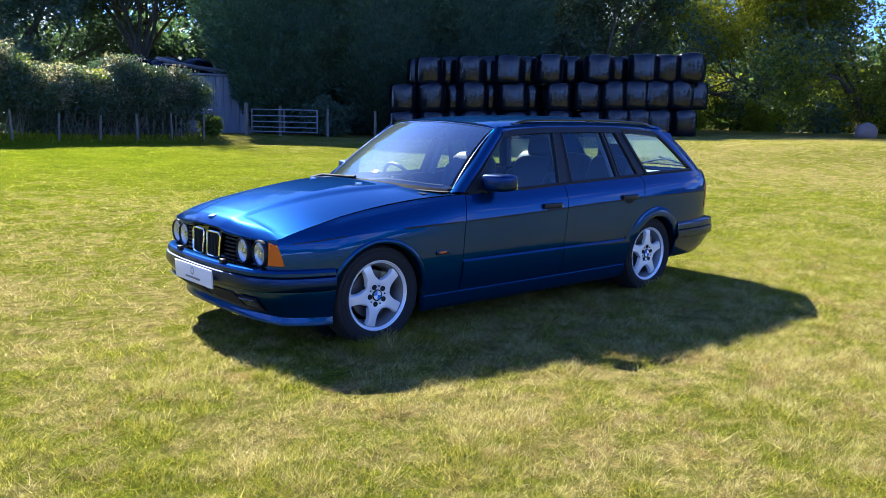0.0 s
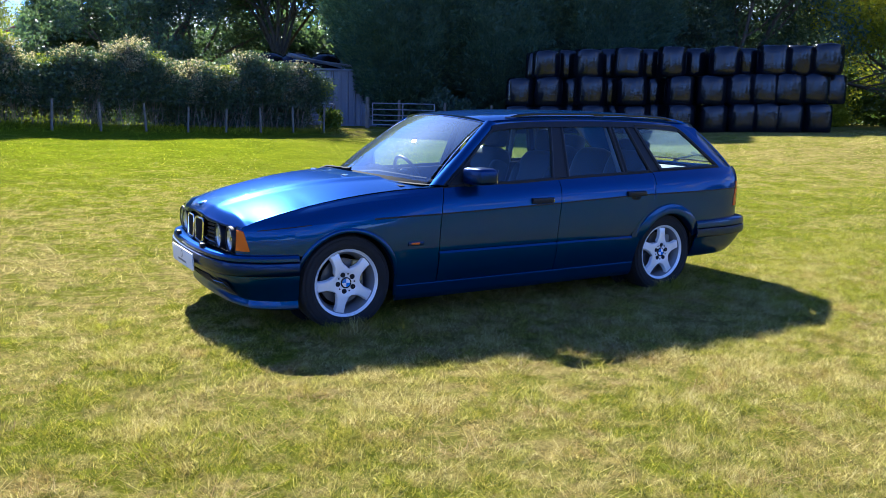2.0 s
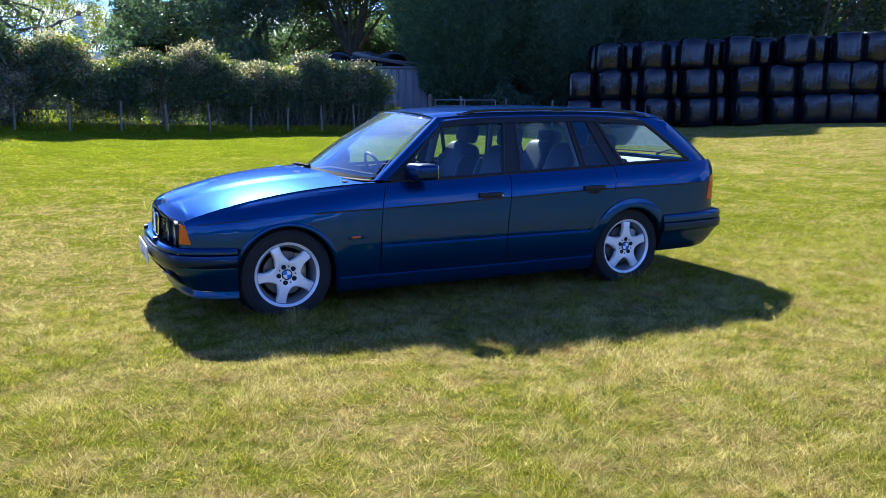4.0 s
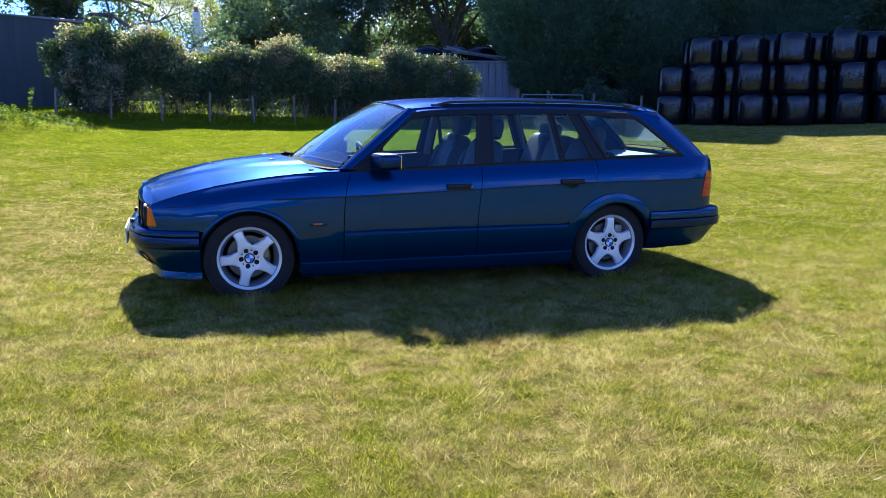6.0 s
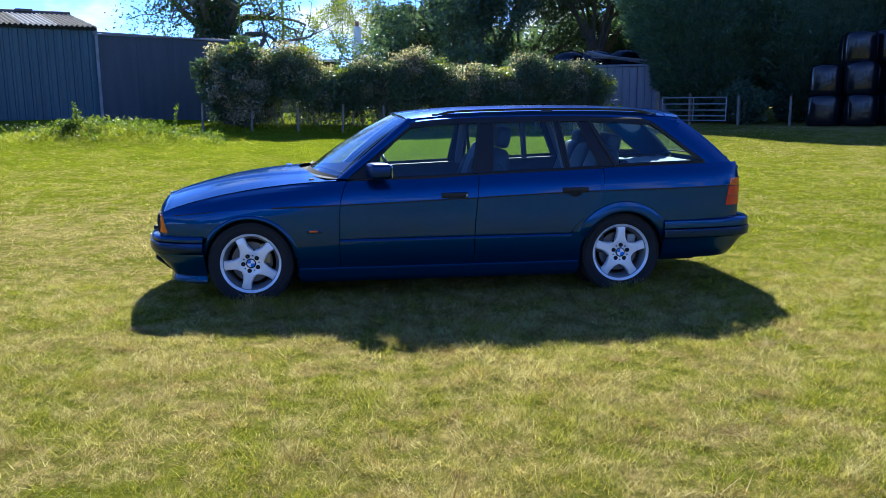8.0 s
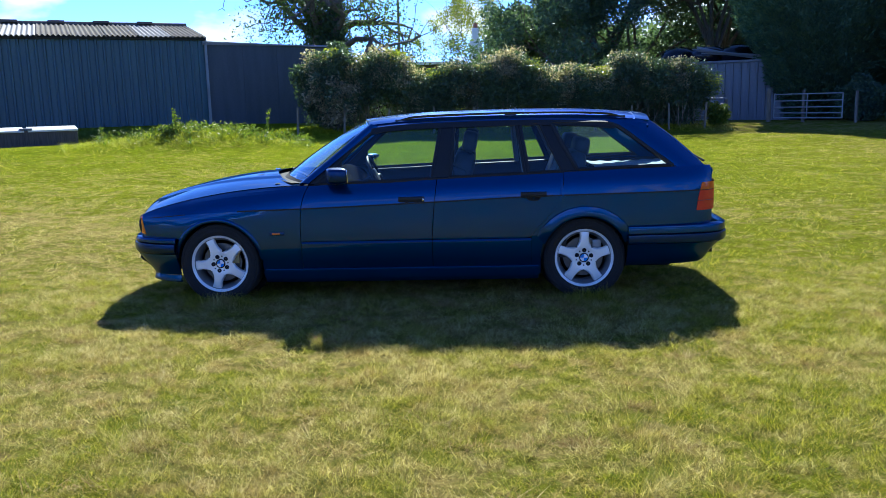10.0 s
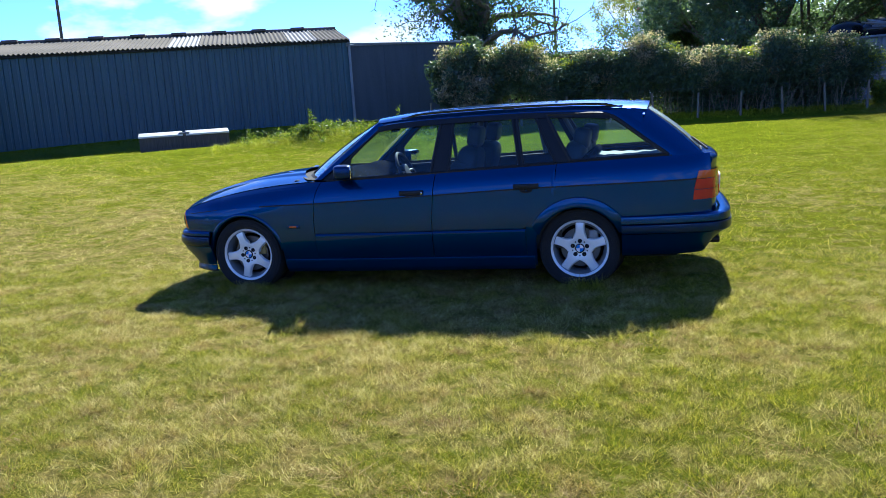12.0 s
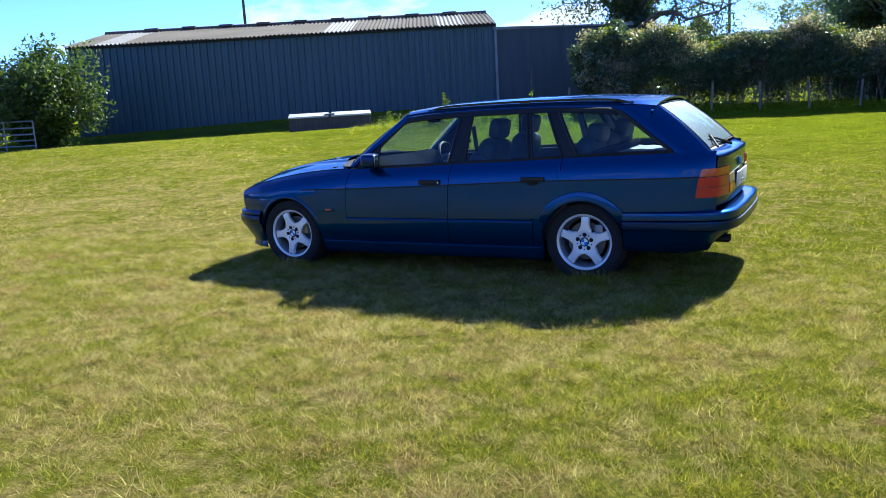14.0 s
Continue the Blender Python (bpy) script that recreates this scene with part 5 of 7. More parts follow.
# ---- the car ----
FX, RX, HUB = -1.3805, 1.3805, 0.30
half = cv((-2.20, 0.56), (-2.10, 0.66), (-2.0, 0.712), (-1.97, 0.724), (-1.9, 0.756), (-1.8, 0.796), (-1.7, 0.826), (-1.38, 0.855), (-0.7, 0.870), (0.3, 0.8755), (1.2, 0.8755), (1.7, 0.862), (2.0, 0.834), (2.15, 0.806), (2.25, 0.772), (2.30, 0.744), (2.335, 0.715), (2.40, 0.64))
lower = cv((0.10, -0.085), (0.20, -0.060), (0.27, -0.045), (0.33, -0.028), (0.45, -0.010), (0.50, -0.005), (0.58, -0.001), (0.66, 0.0), (1.0, 0.0))
shoulder = cv((-2.0, 0.676), (-1.96, 0.690), (-1.80, 0.740), (-1.63, 0.780), (-1.19, 0.850), (-0.88, 0.876), (-0.70, 0.884), (-0.2, 0.896), (0.38, 0.917), (0.93, 0.934), (1.26, 0.944), (1.99, 0.961), (2.4, 0.966))
roll_wing = cv((0.0, -0.110), (0.015, -0.084), (0.035, -0.058), (0.07, -0.032), (0.11, -0.014), (0.16, -0.004), (0.20, 0.0))
roll_door = cv((0.0, -0.056), (0.02, -0.040), (0.05, -0.022), (0.09, -0.008), (0.13, -0.002), (0.17, 0.0))
door_mix = cv((-1.05, 0.0), (-0.62, 1.0))
nose_ease = cv((-2.02, 0.22), (-1.95, 0.30), (-1.8, 0.60), (-1.6, 1.0))
STRIP = cv((-1.95, 0.650), (-1.6, 0.684), (-1.2, 0.704), (-0.7, 0.716), (0.04, 0.740), (1.25, 0.780), (2.3, 0.790))
crease_mix = cv((-2.0, 0.35), (-1.75, 0.8), (-1.5, 1.0), (2.1, 1.0), (2.3, 0.6))


def side_y(x, z):
    """Half width of the body's skin at x and z."""
    t = max(0.0, shoulder(x) - z)
    # the flank leans in above the swage line and falls away below it
    rise = z - STRIP(x)
    fold = (-0.115 * max(0.0, rise) - 0.022 * max(0.0, -rise) * math.exp(rise * 9)) * crease_mix(x)
    return half(x) + lower(z) + lerp(roll_wing(t), roll_door(t), door_mix(x)) * nose_ease(x) + fold


def cabin_y(x, z):
    """Half width of the side glass plane."""
    t = (z - 0.90) / 0.42
    taper = cv((-0.6, -0.03), (0.0, 0.0), (1.2, 0.0), (1.7, -0.012), (2.1, -0.045), (2.4, -0.085))(x)
    return 0.798 - 0.150 * t - 0.020 * t * t + taper


car = thing("car", "metallic blue estate car with silver five-spoke alloy wheels", "car")


def skin(bm, s, fn, xl, xr, zb, zt, nu, nv, off=0.0, xs=None):
    """A panel on the surface y = fn(x, z): xl and xr are edges by z, zb and zt by x."""
    l0, r0 = xl(0.6), xr(0.6)
    us = sorted({round(u, 5) for u in ([i / nu for i in range(nu + 1)] + [min(1, max(0, (x - l0) / (r0 - l0))) for x in (xs or [])])})

    def at(u, v):
        xn = lerp(l0, r0, u)
        lo, hi, k = zb(xn), zt(xn), (STRIP(xn) if fn is side_y else -9)
        if lo + 0.02 < k < hi - 0.02:
            z = lerp(lo, k, v / 0.6) if v <= 0.6 else lerp(k, hi, (v - 0.6) / 0.4)
        else:
            z = lerp(lo, hi, v)
        x = xn + (1 - u) * (xl(z) - l0) + u * (xr(z) - r0)
        return (x, s * (fn(x, z) + off), z)
    return grid(bm, at, nu, nv, us, flip=s > 0)


def arch_xs(c, r):
    return [c + r * math.cos(math.pi * k / 40) for k in range(41)]


def arch(c, r, base, zc=HUB):
    return lambda x: max(base(x) if callable(base) else base, zc + math.sqrt(max(0, r * r - (x - c) ** 2)) if abs(x - c) < r else -9)


def const(v):
    return lambda _: v


G = 0.0028
door_a = cv((0.19, -0.735), (0.47, -0.736), (0.724, -0.722), (0.80, -0.705), (0.89, -0.668))
door_b = cv((0.19, 0.250), (0.48, 0.253), (0.72, 0.272), (0.893, 0.292))
door_c_low = cv((0.975, 0.472), (1.02, 0.530), (1.10, 0.615), (1.17, 0.695), (1.205, 0.760), (1.222, 0.86))
door_c = cv((0.70, 1.2185), (0.744, 1.219), (0.84, 1.222), (0.933, 1.230))

for s in (-1, 1):
    # front wing
    bm = bmesh.new()
    skin(bm, s, side_y, cv((0.49, -1.963), (0.53, -1.972), (0.65, -2.002), (0.685, -1.996)), lambda z: door_a(z) - G, arch(FX, 0.338, lambda x: 0.497 if x < FX else 0.185), lambda x: shoulder(x), 60, 20, xs=arch_xs(FX, 0.338))
    thicken(bm, 0.012)
    part("front_wing", bm, M_PAINT, car, sharp=8)
    # front door
    bm = bmesh.new()
    skin(bm, s, side_y, lambda z: door_a(z) + G, lambda z: door_b(z) - G, const(0.470), lambda x: shoulder(x) - 0.004, 24, 20)
    thicken(bm, 0.025)
    fd = part("front_door", bm, M_PAINT, car, sharp=8)
    # rear door
    bm = bmesh.new()
    skin(bm, s, side_y, lambda z: door_b(z) + G, lambda z: door_c(z) - G, lambda x: 0.470 if x < 0.975 else door_c_low(x), lambda x: shoulder(x) - 0.004, 40, 20)
    thicken(bm, 0.025)
    rd = part("rear_door", bm, M_PAINT, car, sharp=8)
    # lower cladding of both doors
    for a, b, nm in ((lambda z: door_a(z) + G, lambda z: door_b(z) - G, "door_cladding"), (lambda z: door_b(z) + G, const(0.985), "door_cladding")):
        bm = bmesh.new()
        skin(bm, s, lambda x, z: side_y(x, z) + cv((0.25, 0.004), (0.30, 0.006), (0.44, 0.008), (0.458, 0.006), (0.466, -0.004))(z), a, b, const(0.262), const(0.466), 16, 14)
        thicken(bm, 0.02)
        part(nm, bm, M_PAINT, fd if b(0.6) < 0.5 else rd)
    # rear quarter
    bm = bmesh.new()
    skin(bm, s, side_y, const(0.987), const(1.2235), arch(RX, 0.332, 0.185), lambda x: door_c_low(x + 0.004) - 0.006 if x > 0.98 else 0.472, 24, 12, xs=[x for x in arch_xs(RX, 0.332) if x < 1.22])
    skin(bm, s, side_y, lambda z: max(1.2235, door_c(z) + G) if z > 0.7 else 1.2235, cv((0.5, 2.335), (0.63, 2.335), (0.96, 2.33)), arch(RX, 0.332, 0.50), lambda x: shoulder(x), 44, 20, xs=[x for x in arch_xs(RX, 0.332) if x > 1.23])
    thicken(bm, 0.012)
    part("rear_quarter", bm, M_PAINT, car, sharp=8)
    # sill skirt
    bm = bmesh.new()
    skin(bm, s, lambda x, z: side_y(x, z) + cv((0.13, -0.02), (0.18, 0.006), (0.23, 0.006), (0.255, 0.002), (0.262, -0.01))(z), const(-1.03), const(1.04), const(0.145), const(0.260), 30, 10)
    thicken(bm, 0.02)
    part("sill", bm, M_PAINT, car)
    # wheel arch lips and flares
    for c, r0, r1, out, a0, a1 in ((FX, 0.330, 0.356, 0.007, 6, 172), (RX, 0.322, 0.398, 0.016, 22, 158)):
        bm = bmesh.new()
        prof = ((r0 - 0.004, -0.05), (r0 - 0.004, out - 0.004), (r0 + 0.003, out), (r0 + 0.012, out + 0.001), (lerp(r0, r1, 0.7), out * 0.75), (r1 - 0.004, out * 0.5), (r1, 0.0005), (r1 + 0.003, -0.006))

        def flare(u, v):
            a = radians(lerp(a0, a1, u))
            k = v * (len(prof) - 1)
            i = min(int(k), len(prof) - 2)
            r, o = lerp(prof[i][0], prof[i + 1][0], k - i), lerp(prof[i][1], prof[i + 1][1], k - i)
            x, z = c + r * math.cos(a), HUB + r * math.sin(a)
            ease = min(1, (u if u < 0.5 else 1 - u) * 7)
            return (x, s * (side_y(c + r1 * math.cos(a) * 0.98, max(HUB + r1 * math.sin(a), 0.3)) + o * ease - 0.004 * (1 - ease)), z)
        grid(bm, flare, 44, len(prof) - 1, flip=s < 0)
        part("arch_lip", bm, M_PAINT, car)
        # inner wheel housing
        bm = bmesh.new()
        grid(bm, lambda u, v: (c + 0.345 * math.cos(math.pi * (1.1 * u - 0.05)), s * lerp(0.80, 0.50, v), HUB + 0.345 * math.sin(math.pi * (1.1 * u - 0.05))), 24, 2, flip=s > 0)
        grid(bm, lambda u, v: (c + 0.345 * v * math.cos(math.pi * 2 * u), s * 0.50, HUB + 0.345 * v * math.sin(math.pi * 2 * u)), 24, 2)
        part("wheel_housing", bm, M_DARK, car)
    # dark pinstripe along the crease
    for a, b in ((-1.93, -1.62), (-1.21, -0.731), (-0.723, 0.268), (0.276, 1.214), (1.226, 2.30)):
        bm = bmesh.new()
        path = []
        for k in range(17):
            x = lerp(a, b, k / 16)
            z = STRIP(x)
            path.append((Vector((x, s * side_y(x, z), z)), Vector((0, s, 0))))
        w = 0.0062 if a > -1.5 else 0.003
        sweep(bm, path, [(-0.004, -w), (0.0022, -w * 0.8), (0.0022, w * 0.8), (-0.004, w)], flip=s > 0)
        part("pinstripe", bm, M_BLACK_TRIM, car)
    # dark inner shell that backs the joints
    bm = bmesh.new()
    skin(bm, s, lambda x, z: side_y(x, z) - 0.040, const(-1.02), const(1.05), const(0.16), lambda x: shoulder(x) - 0.02, 20, 6)
    part("inner_panel", bm, M_DARK, car)
    bm = bmesh.new()
    skin(bm, s, lambda x, z: side_y(x, z) - 0.040, const(1.05), const(2.28), arch(RX, 0.345, 0.30), lambda x: shoulder(x) - 0.02, 20, 6)
    part("inner_panel", bm, M_DARK, car)


# bonnet, nose and front lamps
def nose_x(y):
    return -2.105 + 0.30 * (abs(y) / 0.72) ** 2.6 * 0.42


wing_edge = lambda x: side_y(max(x, -1.97), shoulder(max(x, -1.97))) - 0.0005 - max(0, -1.97 - x) * 0.5
bon_mid = cv((-2.12, 0.700), (-2.10, 0.727), (-2.06, 0.748), (-1.98, 0.772), (-1.75, 0.835), (-1.5, 0.886), (-1.25, 0.918), (-1.0, 0.936))


def bonnet_z(x, y):
    ye = wing_edge(x)
    k = min(1.0, abs(y) / ye)
    e = shoulder(max(x, -1.97)) - max(0, -1.99 - x) * 0.55
    z = e + (bon_mid(x) - e) * (1 - k ** 2.2)
    yc = lerp(0.235, 0.45, (x + 2.1) / 1.15)
    d = (abs(y) - yc) / 0.018
    return z + 0.012 * (0.5 - 0.5 * math.tanh(d)) * min(1, max(0, (x + 2.08) / 0.12)) + 0.001


lip_low = cv((0.0, 0.700), (0.17, 0.694), (0.24, 0.674), (0.40, 0.668), (0.66, 0.662), (0.75, 0.660))


def bonnet_at(u, v):
    y = lerp(-1, 1, u)
    x0, x1 = nose_x(y * 0.66), -1.055 + 0.315 * abs(y) ** 2.2
    k = v ** 1.9
    x = lerp(x0, x1, k)
    yy = y * (wing_edge(x) + 0.0015)
    z, foot = bonnet_z(x, yy), lip_low(abs(yy))
    bend = max(0.0, 1 - k / 0.060)
    return (x, yy, foot + (z - foot) * math.sqrt(max(0.0, 1 - bend * bend)))


bm = bmesh.new()
grid(bm, bonnet_at, 56, 60, flip=False)
thicken(bm, 0.003)
part("bonnet", bm, M_PAINT, car, sharp=60)

# scuttle under the windscreen
bm = bmesh.new()
grid(bm, lambda u, v: (lambda y: (lerp(-1.075, -0.96, v) + 0.262 * abs(y) ** 2.2, y * 0.735, 0.900 + 0.018 * (1 - y * y) - 0.004 * v))(lerp(-1, 1, u)), 24, 3)
part("scuttle", bm, M_DARK, car)


def face_x(y, z):
    return -2.088 + 0.058 * (abs(y) / 0.65) ** 2.0 + (z - 0.6) * 0.05


def face_patch(y0, y1, z0, z1, off, mat_, name, parent, label="", nu=10, nv=6, thick=0.015):
    bm = bmesh.new()
    grid(bm, lambda u, v: (lambda y, z: (face_x(y, z) - off, y, z))(lerp(y0, y1, u), lerp(z0, z1, v)), nu, nv, flip=True)
    thicken(bm, thick)
    return part(name, bm, mat_, parent, label)


face_patch(-0.632, 0.632, 0.485, 0.672, -0.032, M_GLOSS_BLACK, "grille_panel", car, "black lamp and grille panel", 40, 8)
for k in range(7):
    for s in (-1, 1):
        bm = bmesh.new()
        z = 0.520 + k * 0.024
        sweep(bm, [(Vector((face_x(y, z), y, z)), Vector((-1, 0, 0))) for y in [s * lerp(0.205, 0.325, i / 6) for i in range(7)]], [(-0.015, -0.005), (0.002, -0.004), (0.002, 0.004), (-0.015, 0.005)], closed=True)
        part("grille_slat", bm, M_BLACK_TRIM, car)


def ring_x(bm, cx, cy, cz, prof, n=32, wide=1.0):
    rings = []
    for r, a in prof:
        rings.append([bm.verts.new((cx - a, cy + r * wide * math.cos(t), cz + r * math.sin(t))) for t in (2 * math.pi * k / n for k in range(n))])
    for p, q in zip(rings, rings[1:]):
        for k in range(n):
            bm.faces.new((p[k], p[(k + 1) % n], q[(k + 1) % n], q[k]))
    return rings


for s in (-1, 1):
    for y, r in ((0.405, 0.068), (0.566, 0.069)):
        cx, cz = face_x(y, 0.587) + 0.002, 0.587
        bm = bmesh.new()
        ring_x(bm, cx, s * y, cz, [(r + 0.012, -0.02), (r + 0.010, 0.010), (r + 0.003, 0.014), (r - 0.002, 0.008), (r - 0.004, -0.02)])
        bmesh.ops.recalc_face_normals(bm, faces=bm.faces[:])
        lamp = part("headlamp", bm, M_BLACK_TRIM, car)
        bm = bmesh.new()
        rr = ring_x(bm, cx, s * y, cz, [(r - 0.001, 0.004), (r * 0.86, -0.004), (r * 0.6, -0.010), (r * 0.3, -0.013), (0.012, -0.014)])
        bm.faces.new(rr[-1])
        part("reflector", bm, M_LAMP, lamp, "silvered reflector bowl")
        bm = bmesh.new()
        rr = ring_x(bm, cx, s * y, cz, [(r * 0.30, -0.013), (r * 0.27, -0.003), (r * 0.14, 0.000)], 20)
        bm.faces.new(rr[-1])
        part("bulb_shield", bm, M_CHROME, lamp)
        bm = bmesh.new()
        rr = ring_x(bm, cx, s * y, cz, [(r, 0.006), (r * 0.85, 0.012), (r * 0.55, 0.017), (r * 0.2, 0.020), (0.004, 0.0205)])
        bm.faces.new(rr[-1])
        g = part("lens", bm, M_LENS, lamp)
        g.visible_shadow = False
    # amber corner lamp wrapping round the wing
    bm = bmesh.new()

    def corner(u, v):
        z = lerp(0.528, lerp(0.655, 0.648, u), v)
        ex = lerp(-1.974, -2.004, (z - 0.528) / 0.12)
        a, e = Vector((face_x(0.645, z) - 0.004, 0.645, 0)), Vector((ex, side_y(ex, z) + 0.001, 0))
        m = (a + e) / 2 + Vector((-0.010, 0.010, 0))
        p = a.lerp(m, u).lerp(m.lerp(e, u), u)
        return (p.x, s * p.y, z)
    grid(bm, corner, 14, 8, flip=s > 0)
    thicken(bm, 0.02)
    part("indicator", bm, M_AMBER, car, "amber corner lamp")
    bm = bmesh.new()

    def filler(u, v):
        z = lerp(0.480, 0.674, v)
        a, e = Vector((face_x(0.625, z) + 0.004, 0.625, 0)), Vector((-1.960, side_y(-1.960, z) - 0.003, 0))
        m = (a + e) / 2 + Vector((-0.016, 0.016, 0))
        p = a.lerp(m, u).lerp(m.lerp(e, u), u)
        return (p.x, s * p.y, z)
    grid(bm, filler, 12, 8, flip=s > 0)
    part("lamp_surround", bm, M_PAINT, car)
    # chrome kidney surround with dark bars
    bm = bmesh.new()
    c = s * 0.102
    pts = []
    for a, b in ((-0.070, -0.066), (-0.056, -0.075), (0.060, -0.075), (0.076, -0.064), (0.086, 0.056), (0.070, 0.073), (-0.070, 0.073), (-0.082, 0.060)):
        pts.append((c + s * a, 0.590 + b))
    loop = []
    for i in range(len(pts)):
        p, q = pts[i], pts[(i + 1) % len(pts)]
        loop += [(lerp(p[0], q[0], t), lerp(p[1], q[1], t)) for t in (0, 0.5)]
    loop.append(loop[0])
    tube(bm, [(face_x(y, z) - 0.022, y, z) for y, z in loop], 0.0075, 8, False)
    kid = part("kidney_grille", bm, M_CHROME, car, "chrome-framed kidney grille")
    bm = bmesh.new()
    grid(bm, lambda u, v: (face_x(c, 0.6) - 0.012, c + lerp(-0.082, 0.082, u), lerp(0.516, 0.662, v)), 3, 3, flip=True)
    part("mesh_backing", bm, M_DARK, kid)
    for k in range(8):
        bm = bmesh.new()
        y = c + lerp(-0.068, 0.068, k / 7)
        tube(bm, [(face_x(y, 0.52) - 0.018, y, 0.520), (face_x(y, 0.66) - 0.018, y, 0.660)], 0.0035, 5)
        part("bar", bm, M_BLACK_TRIM, kid)
# nose lip over the kidneys
bm = bmesh.new()
grid(bm, lambda u, v: (lambda e: (e[0] + 0.002 + 0.045 * v, e[1] * 0.985, e[2] - 0.004 - 0.004 * v))(bonnet_at(u, 0)), 40, 3, flip=True)
thicken(bm, 0.004)
part("nose_lip", bm, M_PAINT, car)
bm = bmesh.new()
rr = ring_x(bm, -2.052, 0, 0.755, [(0.036, -0.006), (0.036, 0.003), (0.032, 0.005)], 28)
bm.faces.new(rr[-1])
bmesh.ops.rotate(bm, verts=bm.verts[:], cent=(-2.052, 0, 0.755), matrix=Matrix.Rotation(radians(73), 3, "Y"))
part("bonnet_badge", bm, M_BLUE_ENAMEL, car, "round blue and white badge")


# bumpers
def plan_path(pts, n=64):
    """Points and outward ways round a bumper, from one side of the car to the other."""
    f = cv(*[(i / (len(pts) - 1), p[0]) for i, p in enumerate(pts)])
    g = cv(*[(i / (len(pts) - 1), p[1]) for i, p in enumerate(pts)])
    hs = [(f(i / n), g(i / n)) for i in range(n + 1)]
    line = [(x, -y) for x, y in hs[::-1]] + [(x, y) for x, y in hs[1:]]
    out = []
    for i, (x, y) in enumerate(line):
        a, b = line[max(0, i - 1)], line[min(len(line) - 1, i + 1)]
        d = Vector((b[0] - a[0], b[1] - a[1], 0)).normalized()
        out.append((Vector((x, y, 0)), Vector((d.y, -d.x, 0))))
    return out


front_line = plan_path([(-2.166, 0.0), (-2.161, 0.20), (-2.146, 0.40), (-2.110, 0.57), (-2.043, 0.69), (-1.93, 0.770), (-1.82, 0.814), (-1.706, 0.838)])
if front_line[64][1].x > 0:
    front_line = [(p, -o) for p, o in front_line]
rear_line = plan_path([(2.487, 0.0), (2.484, 0.28), (2.472, 0.53), (2.438, 0.680), (2.355, 0.778), (2.18, 0.828), (1.95, 0.852), (1.695, 0.870)])
if rear_line[64][1].x < 0:
    rear_line = [(p, -o) for p, o in rear_line]


def bumper_strip(line, sec, name, mat_, parent, label="", flip=False, lo=0, hi=None):
    bm = bmesh.new()
    sweep(bm, line[lo:hi], sec, flip=flip)
    thicken(bm, 0.012)
    bmesh.ops.recalc_face_normals(bm, faces=bm.faces[:])
    return part(name, bm, mat_, parent, label)


fb = bumper_strip(front_line, [(-0.075, 0.500), (-0.020, 0.507), (-0.004, 0.502), (0.006, 0.488), (0.006, 0.470), (0.0, 0.466)], "front_bumper", M_PAINT, car)
bumper_strip(front_line, [(0.0, 0.464), (0.014, 0.458), (0.020, 0.430), (0.018, 0.400), (0.008, 0.384), (-0.004, 0.380)], "rub_strip", M_RUB, fb, "dark bumper rub strip")
# the apron tucks back under the nose and runs flush at the arches
tucked = [(p, o * (0.22 + 0.78 * abs(o.x))) for p, o in front_line]
bumper_strip(tucked, [(-0.002, 0.378), (-0.006, 0.360), (-0.060, 0.300), (-0.118, 0.240), (-0.134, 0.215)], "apron", M_PAINT, fb)
bumper_strip(tucked, [(-0.136, 0.213), (-0.130, 0.195), (-0.122, 0.180), (-0.122, 0.168), (-0.14, 0.160), (-0.18, 0.158)], "chin_spoiler", M_PAINT, fb)
for s in (-1, 1):
    for nm, y0, y1, z0, z1, m, lb in (("air_intake", 0.04, 0.41, 0.245, 0.345, M_DARK, ""), ("fog_recess", 0.435, 0.605, 0.238, 0.335, M_DARK, ""), ("fog_lamp", 0.450, 0.590, 0.250, 0.322, M_FOG, "grey rectangular fog lamp")):
        bm = bmesh.new()
        seg = [(p, o) for p, o in tucked if y0 <= s * p.y <= y1]
        d = 0.004 if nm != "fog_lamp" else 0.008
        sweep(bm, seg, [(lerp(-0.114, -0.016, k / 4) + d - (0.006 if k in (0, 4) else 0), lerp(z0, z1, k / 4)) for k in range(5)])
        thicken(bm, 0.006)
        bmesh.ops.recalc_face_normals(bm, faces=bm.faces[:])
        part(nm, bm, m, fb, lb)
    bm = bmesh.new()
    box(bm, (-2.146, s * 0.30, 0.515), (0.030, 0.045, 0.030), None, 0.008)
    part("washer_jet", bm, M_BLACK_TRIM, fb)

rb = bumper_strip(rear_line, [(-0.14, 0.545), (-0.05, 0.548), (-0.012, 0.545), (0.004, 0.534), (0.008, 0.512), (0.006, 0.484), (0.0, 0.480)], "rear_bumper", M_PAINT, car, flip=True)
bumper_strip(rear_line, [(0.0, 0.478), (0.013, 0.472), (0.016, 0.445), (0.010, 0.412), (-0.002, 0.406)], "rub_strip", M_RUB, rb, "dark bumper rub strip", flip=True)
# the apron sweeps up and in beneath the tail
swept = [(p, o * (0.16 + 0.84 * abs(o.x))) for p, o in rear_line]
bumper_strip(swept, [(-0.002, 0.404), (-0.030, 0.390), (-0.085, 0.345), (-0.150, 0.300), (-0.250, 0.255), (-0.32, 0.240)], "apron", M_PAINT, rb, flip=True)


